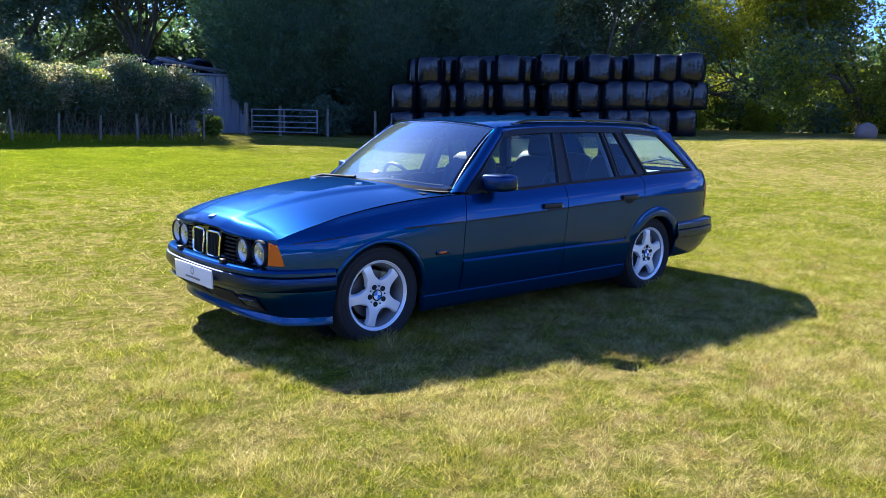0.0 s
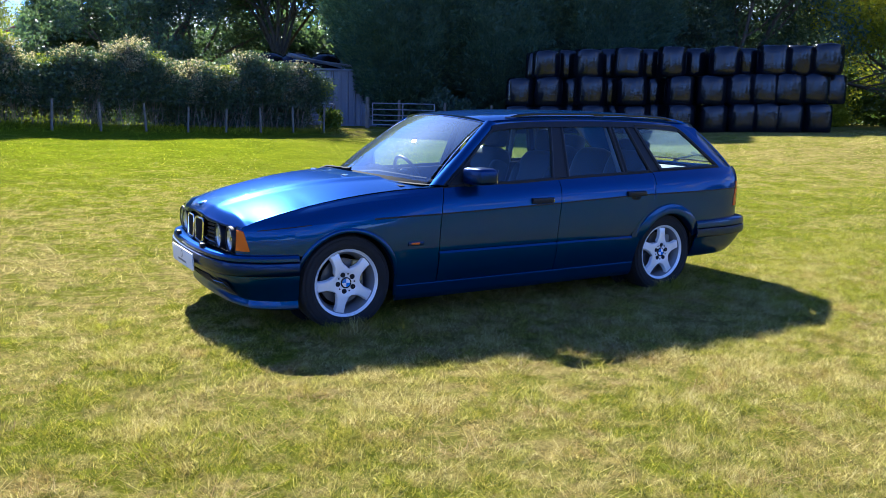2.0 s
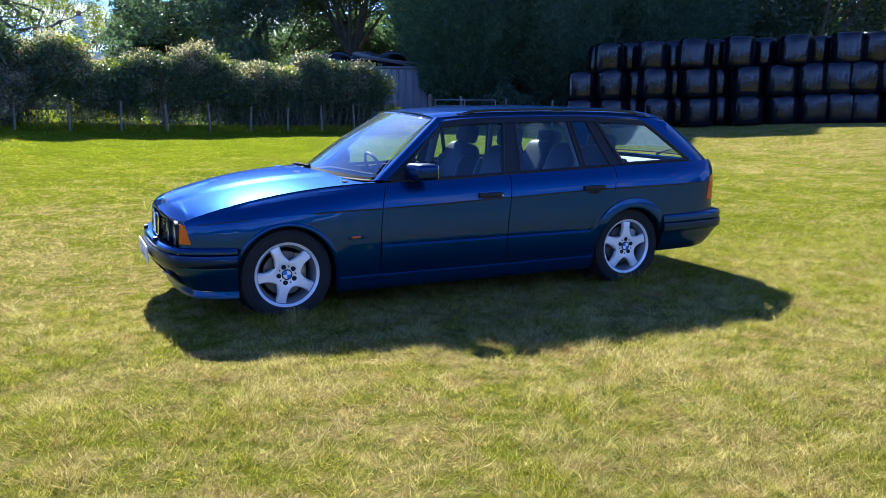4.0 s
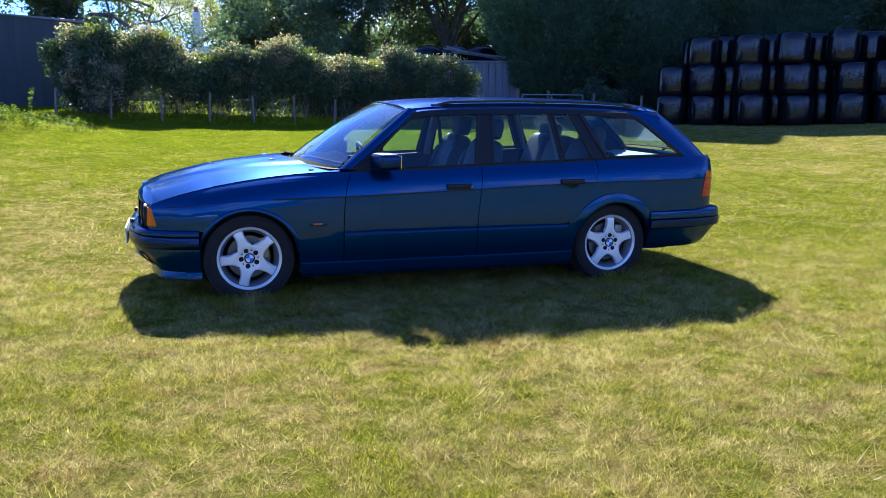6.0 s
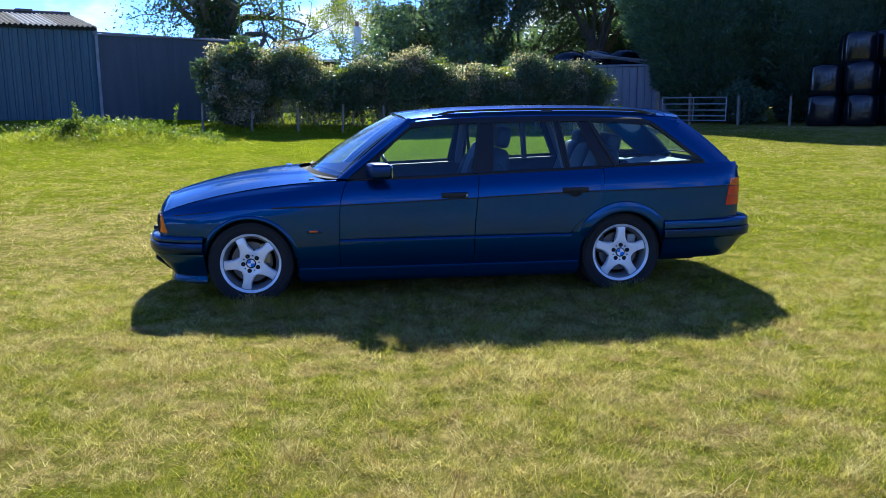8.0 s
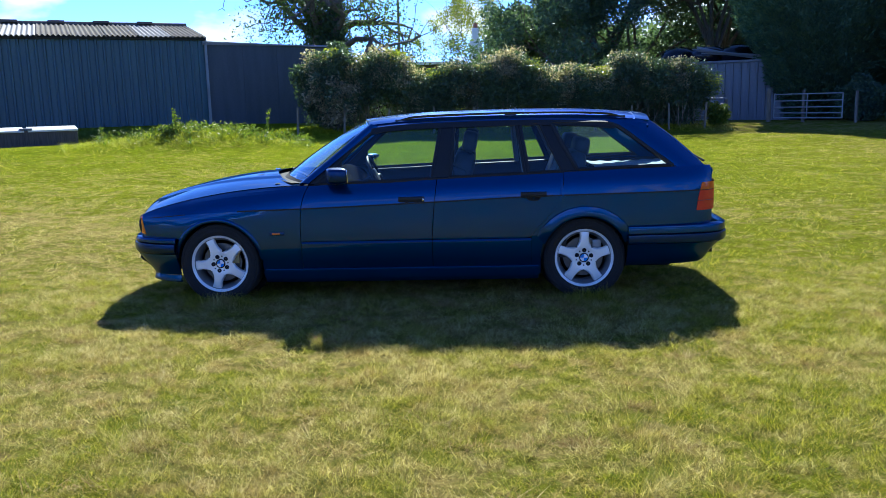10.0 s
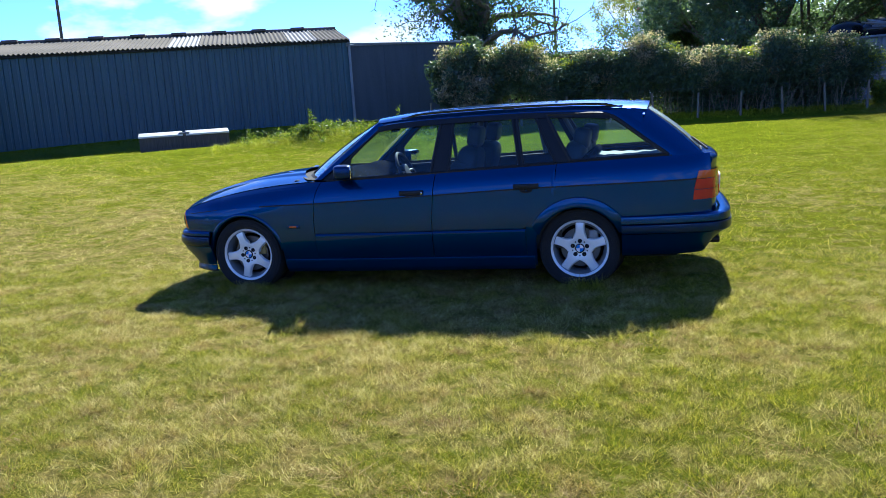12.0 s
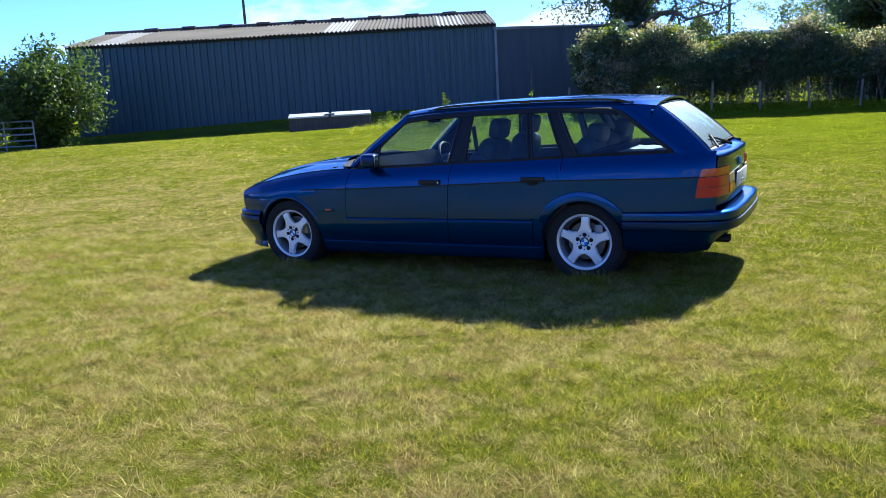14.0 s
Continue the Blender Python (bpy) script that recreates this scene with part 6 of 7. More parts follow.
# plates: a dealer's white plates with a grey emblem and a bar in place of the words
def plate(x, z, face, tilt, parent_name):
    bm = bmesh.new()
    box(bm, (x, 0, z), (0.010, 0.52, 0.112), Matrix.Rotation(radians(tilt), 3, "Y"), 0.003)
    pl = part(parent_name, bm, M_PLATE, car, "blank white dealer plate")
    d = 0.0065 * face
    for dz, w, h in ((-0.026, 0.20, 0.012),):
        bm = bmesh.new()
        box(bm, (x + d + dz * math.tan(radians(tilt)) , 0, z + dz), (0.002, w, h), Matrix.Rotation(radians(tilt), 3, "Y"))
        part("text_bar", bm, M_GREY_INK, pl)
    bm = bmesh.new()
    rr = ring_x(bm, x + d + 0.016 * math.tan(radians(tilt)), 0, z + 0.016, [(0.024, 0), (0.017, 0)], 20)
    part("emblem", bm, M_GREY_INK, pl)


plate(-2.196, 0.400, -1, -3, "front_plate")

# windscreen, roof and pillars
scr_base = lambda y: Vector((-0.985 + 0.255 * abs(y) ** 2.2, 0.730 * y, 0.925 - 0.036 * y * y))
scr_top = lambda y: Vector((-0.300 + 0.085 * abs(y) ** 2.2, 0.588 * y, 1.348 - 0.042 * y * y))


def screen_at(u, v):
    y = lerp(-1, 1, u)
    p = scr_base(y).lerp(scr_top(y), v)
    return p + Vector((-0.012, 0, 0.020)) * (4 * v * (1 - v))


bm = bmesh.new()
grid(bm, lambda u, v: screen_at(lerp(0.02, 0.98, u), lerp(0.01, 0.985, v)), 24, 14, flip=True)
scr = part("windscreen", bm, M_SCREEN, car, "clear laminated windscreen")
scr.visible_shadow = False
bm = bmesh.new()
grid(bm, lambda u, v: screen_at(lerp(0.02, 0.98, u), lerp(-0.02, 0.035, v)) + Vector((-0.001, 0, 0.002)), 24, 2, flip=True)
part("screen_border", bm, M_DARK, scr, "black border at the foot of the glass")
bm = bmesh.new()
tube(bm, [screen_at(0.005, 0.0)] + [screen_at(0.005, k / 10) for k in range(1, 10)] + [screen_at(k / 12, 0.995) for k in range(13)] + [screen_at(0.995, 1 - k / 10) for k in range(1, 11)], 0.0038, 6)
part("screen_seal", bm, M_CHROME, scr, "bright screen trim")

roof_mid = cv((-0.30, 1.346), (-0.05, 1.371), (0.3, 1.388), (0.8, 1.394), (1.3, 1.387), (1.65, 1.368), (1.80, 1.352), (1.90, 1.334))
ROOF_Y = cv((-0.3, 0.572), (0.0, 0.588), (0.8, 0.596), (1.5, 0.588), (1.9, 0.560))


def roof_at(u, v):
    y = lerp(-1, 1, u)
    x = lerp(scr_top(y).x, 1.80, v)
    k = abs(y)
    return Vector((x, y * ROOF_Y(x), roof_mid(x) - 0.036 * k ** 2.2 - 0.016 * k ** 10))


bm = bmesh.new()
grid(bm, roof_at, 32, 40)
thicken(bm, 0.012)
roof = part("roof", bm, M_PAINT, car, sharp=70)
bm = bmesh.new()
grid(bm, lambda u, v: (lambda p: p + Vector((0, 0, 0.003)))(roof_at(lerp(0.24, 0.76, u), lerp(0.07, 0.38, v))), 12, 12)
thicken(bm, 0.004)
part("sunroof", bm, M_GLOSS_BLACK, roof, "dark glass sunroof panel")

for s in (-1, 1):
    # cant rail between roof and side windows
    bm = bmesh.new()
    cant = lambda u, v: (lambda x: (lambda e, g: Vector((x, s * lerp(g[0], e[0], v) + s * 0.010 * 4 * v * (1 - v), lerp(g[1], e[1], v))))((ROOF_Y(x), roof_mid(x) - 0.052), (cabin_y(x, top_z(x)) + 0.004, top_z(x))))(lerp(-0.205, 1.875, u))
    top_z = cv((-0.21, 1.285), (-0.05, 1.304), (0.3, 1.318), (0.9, 1.324), (1.4, 1.308), (1.6, 1.290), (1.80, 1.272), (1.88, 1.262))
    grid(bm, cant, 40, 6, flip=s > 0)
    thicken(bm, 0.015)
    part("cant_rail", bm, M_PAINT, car, sharp=60)
    # windscreen pillar
    bm = bmesh.new()

    def pillar(u, v):
        b, t = Vector((-0.742, s * 0.737, 0.877)), Vector((-0.205, s * 0.593, 1.306))
        b2, t2 = Vector((-0.672, s * 0.770, 0.890)), Vector((-0.155, s * 0.614, 1.302))
        p, q = b.lerp(t, u), b2.lerp(t2, u)
        r = p.lerp(q, v)
        return r + Vector((-0.004, s * 0.010, 0.004)) * (4 * v * (1 - v))
    grid(bm, pillar, 16, 5, flip=s > 0)
    thicken(bm, 0.02)
    part("windscreen_pillar", bm, M_PAINT, car)
    # roof rail on feet
    bm = bmesh.new()
    pts = []
    for k in range(29):
        x = lerp(-0.03, 1.72, k / 28)
        e = min(k, 28 - k)
        lift = 0.024 * min(1, e / 2.2)
        pts.append((x, s * (ROOF_Y(x) - 0.030), roof_mid(x) - 0.040 + lift))
    sweep(bm, [(Vector(p), Vector((0, s, 0))) for p in pts], [(-0.010, -0.008), (0.010, -0.008), (0.011, 0.003), (0.005, 0.009), (-0.005, 0.009), (-0.011, 0.003)], closed=True, flip=s > 0)
    bmesh.ops.recalc_face_normals(bm, faces=bm.faces[:])
    rail = part("roof_rail", bm, M_GLOSS_BLACK, car, "black roof rail")
    for x in (0.02, 0.85, 1.67):
        bm = bmesh.new()
        box(bm, (x, s * (ROOF_Y(x) - 0.030), roof_mid(x) - 0.035), (0.09, 0.024, 0.022), None, 0.006)
        part("rail_foot", bm, M_GLOSS_BLACK, rail)

    # side glass: panes, black frames and pillars
    belt = lambda x: shoulder(x) - 0.002
    f_front = cv((0.88, -0.628), (1.02, -0.468), (1.16, -0.318), (1.285, -0.165))
    f_rear = cv((0.88, 0.243), (1.31, 0.325))
    r_front = cv((0.88, 0.392), (1.31, 0.424))
    r_rear = cv((0.90, 0.952), (1.31, 0.888))
    q_front = cv((0.90, 0.985), (1.31, 0.918))
    q_rear = cv((0.93, 1.232), (1.10, 1.150), (1.305, 1.062))
    d_front = cv((0.93, 1.352), (1.10, 1.255), (1.305, 1.150))
    d_top = cv((1.35, 1.300), (1.55, 1.296), (1.670, 1.288), (1.721, 1.266), (1.763, 1.226), (1.837, 1.146), (1.935, 1.052), (2.033, 0.972))
    front_top = lambda x: top_z(x + (1 - (x + 0.628) / 0.871) * 0.463) - 0.022
    panes = (
        ("front_window", f_front, f_rear, lambda x: belt(x) + 0.008, lambda x: top_z(x) - 0.022, 0),
        ("rear_window", r_front, r_rear, lambda x: belt(x) + 0.008, lambda x: top_z(x) - 0.022, 0),
        ("quarter_light", q_front, q_rear, lambda x: belt(x) + 0.010, lambda x: top_z(x) - 0.022, 0),
        ("load_window", d_front, const(2.030), lambda x: belt(x) + 0.012, lambda x: d_top(x), 1),
    )
    for nm, a, b, zb, zt, kind_ in panes:
        bm = bmesh.new()
        if nm == "front_window":
            skin(bm, s, cabin_y, lambda z: f_front(z), b, zb, front_top, 20, 12, -0.004)
        else:
            skin(bm, s, cabin_y, a, b, zb, zt, 24, 12, -0.004)
        g = part(nm, bm, M_GLASS, car, "tinted side window")
        g.visible_shadow = False
        # frame round the pane
        bm = bmesh.new()
        edge = []
        l0, r0 = a(0.6), b(0.6)

        def rim(u, v, a=a, b=b, zb=zb, zt=zt, l0=l0, r0=r0, nm=nm):
            xn = lerp(l0, r0, u)
            top = zt(xn) if nm != "front_window" else front_top(xn)
            z = lerp(zb(xn), top, v)
            x = xn + (1 - u) * (a(z) - l0) + u * (b(z) - r0)
            return Vector((x, s * (cabin_y(x, z) + 0.001), z))
        loop = [rim(k / 20, 0) for k in range(20)] + [rim(1, k / 10) for k in range(10)] + [rim(1 - k / 20, 1) for k in range(20)] + [rim(0, 1 - k / 10) for k in range(11)]
        tube(bm, loop, 0.016 if kind_ else 0.011, 6, False)
        part("window_frame", bm, M_BLACK_TRIM, g, "black window frame")
    for nm, a, b, z0, z1 in (
        ("centre_pillar", lambda z: f_rear(z) + 0.002, lambda z: r_front(z) - 0.002, lambda x: belt(x), lambda x: top_z(x)),
        ("door_bar", lambda z: r_rear(z) + 0.001, lambda z: q_front(z) - 0.001, lambda x: belt(x), lambda x: top_z(x) - 0.01),
        ("rear_pillar", lambda z: q_rear(z) + 0.002, lambda z: d_front(z) - 0.002, lambda x: belt(x), lambda x: top_z(x) - 0.003),
    ):
        bm = bmesh.new()
        skin(bm, s, cabin_y, a, b, z0, z1, 6, 10, 0.002)
        thicken(bm, 0.03)
        part(nm, bm, M_BLACK_TRIM, car, "black window pillar")
    # black header over the side windows and the door frame behind the windscreen pillar
    bm = bmesh.new()
    skin(bm, s, cabin_y, const(-0.20), const(1.62), lambda x: top_z(x) - 0.036, lambda x: top_z(x) + 0.003, 40, 3, 0.012)
    thicken(bm, 0.012)
    part("window_header", bm, M_BLACK_TRIM, car)
    bm = bmesh.new()
    grid(bm, lambda u, v: (lambda z: (lambda x: (x, s * (cabin_y(x, z) - 0.001), z))(f_front(z) - 0.062 + 0.066 * u))(lerp(0.89, 1.295, v)), 3, 14, flip=s > 0)
    thicken(bm, 0.012)
    part("door_frame", bm, M_BLACK_TRIM, car)
    for a, b in ((f_front, lambda z: 1.10),):
        bm = bmesh.new()
        path = []
        for k in range(25):
            x = lerp(-0.63, 2.06, k / 24)
            z = belt(x) + 0.001
            path.append((Vector((x, s * (cabin_y(x, z) + 0.004), z)), Vector((0, s, 0))))
        sweep(bm, path, [(-0.02, -0.012), (0.006, -0.010), (0.006, 0.006), (-0.01, 0.012)], flip=s > 0)
        part("belt_moulding", bm, M_BLACK_TRIM, car)
    # tail pillar in body colour
    bm = bmesh.new()
    tail_edge = lambda z: (lambda k: 1.886 + k * 0.404 + 0.020 * 4 * k * (1 - k))((1.312 - z) / 0.357)
    d_edge = cv((0.955, 2.056), (0.972, 2.038), (1.052, 1.923), (1.146, 1.803), (1.226, 1.703), (1.266, 1.643), (1.288, 1.575))
    grid(bm, lambda u, v: (lambda z: (lambda x: (x, s * (lerp(cabin_y(x, z), lerp(0.655, 0.536, (z - 0.955) / 0.357), u ** 2.5) + 0.006 + 0.008 * 4 * u * (1 - u)), z))(lerp(d_edge(z), tail_edge(z), u)))(lerp(0.946, 1.312, v)), 12, 18, flip=s > 0)
    thicken(bm, 0.02)
    part("tail_pillar", bm, M_PAINT, car)
    bm = bmesh.new()
    skin(bm, s, cabin_y, const(1.50), const(1.86), lambda x: d_top(x) + 0.004, lambda x: top_z(x) + 0.016, 10, 4, 0.005)
    thicken(bm, 0.02)
    part("tail_pillar", bm, M_PAINT, car)
    # tail lamp: amber over red, wrapping the corner
    for z0, z1, m, nm in ((0.791, 0.846, M_AMBER, "rear_indicator"), (0.714, 0.786, M_RED, "tail_lamp"), (0.640, 0.710, M_RED, "brake_lamp")):
        bm = bmesh.new()

        def lampskin(u, v):
            z = lerp(z0, z1, v)
            if u < 0.5:
                x = lerp(2.206 + 0.042 * ((z - 0.64) / 0.208) ** 1.6, 2.335, u * 2)
                return (x, s * (side_y(x, z) + 0.004), z)
            k = (u - 0.5) * 2
            y0 = side_y(2.335, z) + 0.004
            return (lerp(2.335, 2.396, k ** 0.55), s * lerp(y0, 0.50, k), z)
        grid(bm, lampskin, 20, 3, flip=s > 0)
        thicken(bm, 0.02)
        part(nm, bm, m, car, "amber lamp lens" if m is M_AMBER else "red lamp lens")
    bm = bmesh.new()
    grid(bm, lambda u, v: (lerp(2.402, 2.410, u), s * lerp(0.495, 0.33, u), lerp(0.718, 0.782, v)), 4, 3, flip=s > 0)
    thicken(bm, 0.012)
    part("reversing_lamp", bm, M_PALE_LENS, car, "pale tailgate lamp")
    bm = bmesh.new()
    grid(bm, lambda u, v: (lerp(2.402, 2.410, u), s * lerp(0.495, 0.33, u), lerp(0.648, 0.714, v)), 4, 3, flip=s > 0)
    thicken(bm, 0.012)
    part("rear_fog_lamp", bm, M_AMBER, car, "orange tailgate lamp")
    # door mirror
    bm = bmesh.new()
    bmesh.ops.create_uvsphere(bm, u_segments=20, v_segments=14, radius=1)
    for v in bm.verts:
        c = v.co
        q = [math.copysign(abs(k) ** 0.42, k) for k in c]
        v.co = Vector((-0.445 + 0.078 * q[0] * (0.95 if q[0] < 0 else 1.0) + 0.025 * q[1] * s, s * (0.880 + 0.092 * q[1] * s), 0.958 + 0.058 * q[2]))
    mir = part("door_mirror", bm, M_RUB, car, "dark blue door mirror")
    bm = bmesh.new()
    box(bm, (-0.370 + 0.002, s * 0.885, 0.958), (0.004, 0.150, 0.090), Matrix.Rotation(s * radians(-14), 3, "Z"), 0.001)
    part("mirror_glass", bm, M_CHROME, mir)
    bm = bmesh.new()
    tube(bm, [(-0.47, s * 0.775, 0.900), (-0.46, s * 0.80, 0.915), (-0.45, s * 0.84, 0.93)], [0.040, 0.030, 0.028], 10)
    part("mirror_stalk", bm, M_BLACK_TRIM, mir)
    bm = bmesh.new()
    vs = [(-0.645, 0.893), (-0.435, 0.905), (-0.425, 1.055), (-0.47, 1.035)]
    bm.faces.new([bm.verts.new((x, s * (cabin_y(x, z) + 0.006), z)) for x, z in vs])
    thicken(bm, 0.015)
    part("mirror_sail", bm, M_BLACK_TRIM, mir)
    # door handles with locks
    for x0, x1, z, own in ((0.010, 0.200, 0.772, fd), (0.910, 1.098, 0.790, rd)):
        bm = bmesh.new()
        path = [(Vector((lerp(x0, x1, k / 10), s * (side_y(lerp(x0, x1, k / 10), z) + 0.010 * math.sin(math.pi * min(1, max(0, k / 10)) ) ** 0.3 + 0.004), z)), Vector((0, s, 0))) for k in range(11)]
        sweep(bm, path, [(-0.012, -0.019), (0.010, -0.017), (0.016, 0.0), (0.012, 0.018), (-0.012, 0.020)], closed=True, flip=s > 0)
        bmesh.ops.recalc_face_normals(bm, faces=bm.faces[:])
        hd = part("door_handle", bm, M_BLACK_TRIM, car, "black door handle")
        bm = bmesh.new()
        grid(bm, lambda u, v: (lambda a, r: (lerp(x0, x1, 0.5) + 0.05 * r * math.cos(a), s * (side_y(x0, z - 0.025) + 0.0015 - 0.002 * (1 - r)), z - 0.026 + 0.024 * r * math.sin(a)))(u * 2 * math.pi, v), 20, 4)
        part("handle_recess", bm, M_DARK, hd)
        if x0 < 0.5:
            bm = bmesh.new()
            revolve(bm, [(0.012, -0.004), (0.012, 0.003), (0.009, 0.005), (0.001, 0.005)], (x1 - 0.014, s * (side_y(x1, z) + 0.018), z - 0.002), 16, sign=s)
            part("lock", bm, M_CHROME, hd, "chrome lock barrel")
    # side repeater
    bm = bmesh.new()
    box(bm, (-0.920, s * (side_y(-0.92, 0.532) + 0.004), 0.532), (0.062, 0.016, 0.014), None, 0.004)
    rep = part("side_repeater", bm, M_AMBER, car, "amber side repeater")
    bm = bmesh.new()
    box(bm, (-0.915, s * (side_y(-0.92, 0.532) + 0.002), 0.530), (0.112, 0.012, 0.026), None, 0.005)
    part("repeater_surround", bm, M_RUB, rep)

# ---- tailgate ----
tg_top, tg_foot = Vector((1.872, 0, 1.312)), Vector((2.283, 0, 0.960))


def rear_glass(u, v):
    y = lerp(-1, 1, u)
    p = tg_top.lerp(tg_foot, v)
    w = lerp(0.545, 0.665, v)
    return Vector((p.x + 0.020 * (1 - y * y) + 0.014 * 4 * v * (1 - v), y * w, p.z + 0.010 * (1 - y * y) + 0.012 * 4 * v * (1 - v)))


bm = bmesh.new()
grid(bm, lambda u, v: rear_glass(lerp(0.05, 0.95, u), lerp(0.03, 0.93, v)), 20, 12, flip=True)
rg = part("tailgate_glass", bm, M_TAIL_GLASS, car, "tinted rear window")
rg.visible_shadow = False
bm = bmesh.new()
loop = [rear_glass(lerp(0.04, 0.96, k / 20), 0.02) for k in range(20)] + [rear_glass(0.96, lerp(0.02, 0.95, k / 10)) for k in range(10)] + [rear_glass(lerp(0.96, 0.04, k / 20), 0.95) for k in range(20)] + [rear_glass(0.04, lerp(0.95, 0.02, k / 10)) for k in range(11)]
tube(bm, loop, 0.007, 6, False)
part("glass_seal", bm, M_DARK, rg, "black rubber seal")
for y0, y1 in ((0.0, 0.05), (0.95, 1.0)):
    bm = bmesh.new()
    grid(bm, lambda u, v: rear_glass(lerp(y0, y1, u), v) + Vector((0.002, 0, 0.002)), 2, 14, flip=True)
    thicken(bm, 0.015)
    part("tailgate_frame", bm, M_PAINT, car)


def gate_at(u, v):
    y = lerp(-1, 1, u)
    z = lerp(0.962, 0.572, v * v)
    prof = cv((0.57, 2.392), (0.66, 2.398), (0.80, 2.398), (0.90, 2.402), (0.920, 2.408), (0.932, 2.404), (0.942, 2.385), (0.952, 2.340), (0.964, 2.280))
    x = prof(z) - 0.050 * abs(y) ** 5 - 0.012 * y * y
    return (x, y * lerp(0.662, 0.690, v), z)


bm = bmesh.new()
grid(bm, gate_at, 30, 22, flip=False)
bmesh.ops.recalc_face_normals(bm, faces=bm.faces[:])
thicken(bm, 0.015)
tg = part("tailgate", bm, M_PAINT, car, sharp=60)
# roof spoiler over the glass
bm = bmesh.new()
grid(bm, lambda u, v: (lambda y: Vector((lerp(1.795, 1.905, v) - 0.02 * abs(y) ** 4, y * lerp(0.590, 0.565, v), roof_mid(lerp(1.795, 1.88, v)) - 0.036 * abs(y) ** 2.2 - 0.016 * abs(y) ** 10 + 0.002)))(lerp(-1, 1, u)), 28, 6)
thicken(bm, 0.016)
part("roof_spoiler", bm, M_PAINT, car, sharp=50)
plate(2.420, 0.715, 1, 2, "rear_plate")
bm = bmesh.new()
rr = ring_x(bm, 2.408, 0, 0.835, [(0.034, 0.004), (0.034, -0.004), (0.030, -0.006)], 28)
bm.faces.new(rr[-1])
part("tailgate_badge", bm, M_BLUE_ENAMEL, tg, "round blue and white badge")
bm = bmesh.new()
tube(bm, [(2.335, 0.02, 0.968), (2.30, -0.10, 0.998), (2.262, -0.26, 1.030), (2.235, -0.40, 1.050)], [0.014, 0.010, 0.008, 0.006], 6)
rw_ = part("rear_wiper", bm, M_WIPER, car, "black rear wiper arm")
bm = bmesh.new()
tube(bm, [(2.318, -0.52, 0.985), (2.22, -0.28, 1.060)], 0.009, 6)
part("blade", bm, M_WIPER, rw_)
for y in (-0.50, -0.43):
    bm = bmesh.new()
    tube(bm, [(2.10, y, 0.300), (2.28, y, 0.300), (2.400, y, 0.298)], 0.026, 14, False)
    thicken(bm, 0.004)
    part("exhaust_tip", bm, M_SOOTY, car, "round sooty steel exhaust tip")

# windscreen wipers
for a, b in (((-0.945, -0.08, 0.934), (-0.690, -0.60, 0.918)), ((-0.955, 0.62, 0.905), (-0.975, 0.02, 0.948))):
    a, b = Vector(a), Vector(b)
    bm = bmesh.new()
    tube(bm, [a + Vector((0, 0, 0.0)), a.lerp(b, 0.3) + Vector((-0.01, 0, 0.022)), a.lerp(b, 0.75) + Vector((0, 0, 0.012))], [0.016, 0.012, 0.007], 6)
    wp = part("wiper", bm, M_WIPER, car, "black windscreen wiper")
    bm = bmesh.new()
    tube(bm, [a.lerp(b, 0.15) + Vector((0.012, 0, 0.014)), b + Vector((0.0, 0, 0.006))], 0.010, 6)
    part("blade", bm, M_WIPER, wp)
for y in (-0.28, 0.28):
    bm = bmesh.new()
    box(bm, (-1.16, y, bonnet_z(-1.16, y) + 0.006), (0.045, 0.022, 0.014), None, 0.005)
    part("washer_jet", bm, M_CHROME, car)

# floor pan and end blocks
bm = bmesh.new()
box(bm, (0.15, 0, 0.235), (3.9, 1.02, 0.13), None, 0.03)
box(bm, (-0.0, 0, 0.225), (1.95, 1.56, 0.11), None, 0.03)
box(bm, (1.97, 0, 0.36), (0.62, 1.40, 0.22), None, 0.04)
part("floor_pan", bm, M_DARK, car)
bm = bmesh.new()
box(bm, (-1.55, 0, 0.52), (0.85, 0.98, 0.34), None, 0.03)
box(bm, (-1.88, 0, 0.50), (0.18, 1.24, 0.30), None, 0.03)
part("engine_bay", bm, M_DARK, car)
bm = bmesh.new()
box(bm, (-0.93, 0, 0.62), (0.04, 1.40, 0.55), None, 0.01)
part("bulkhead", bm, M_DARK, car)


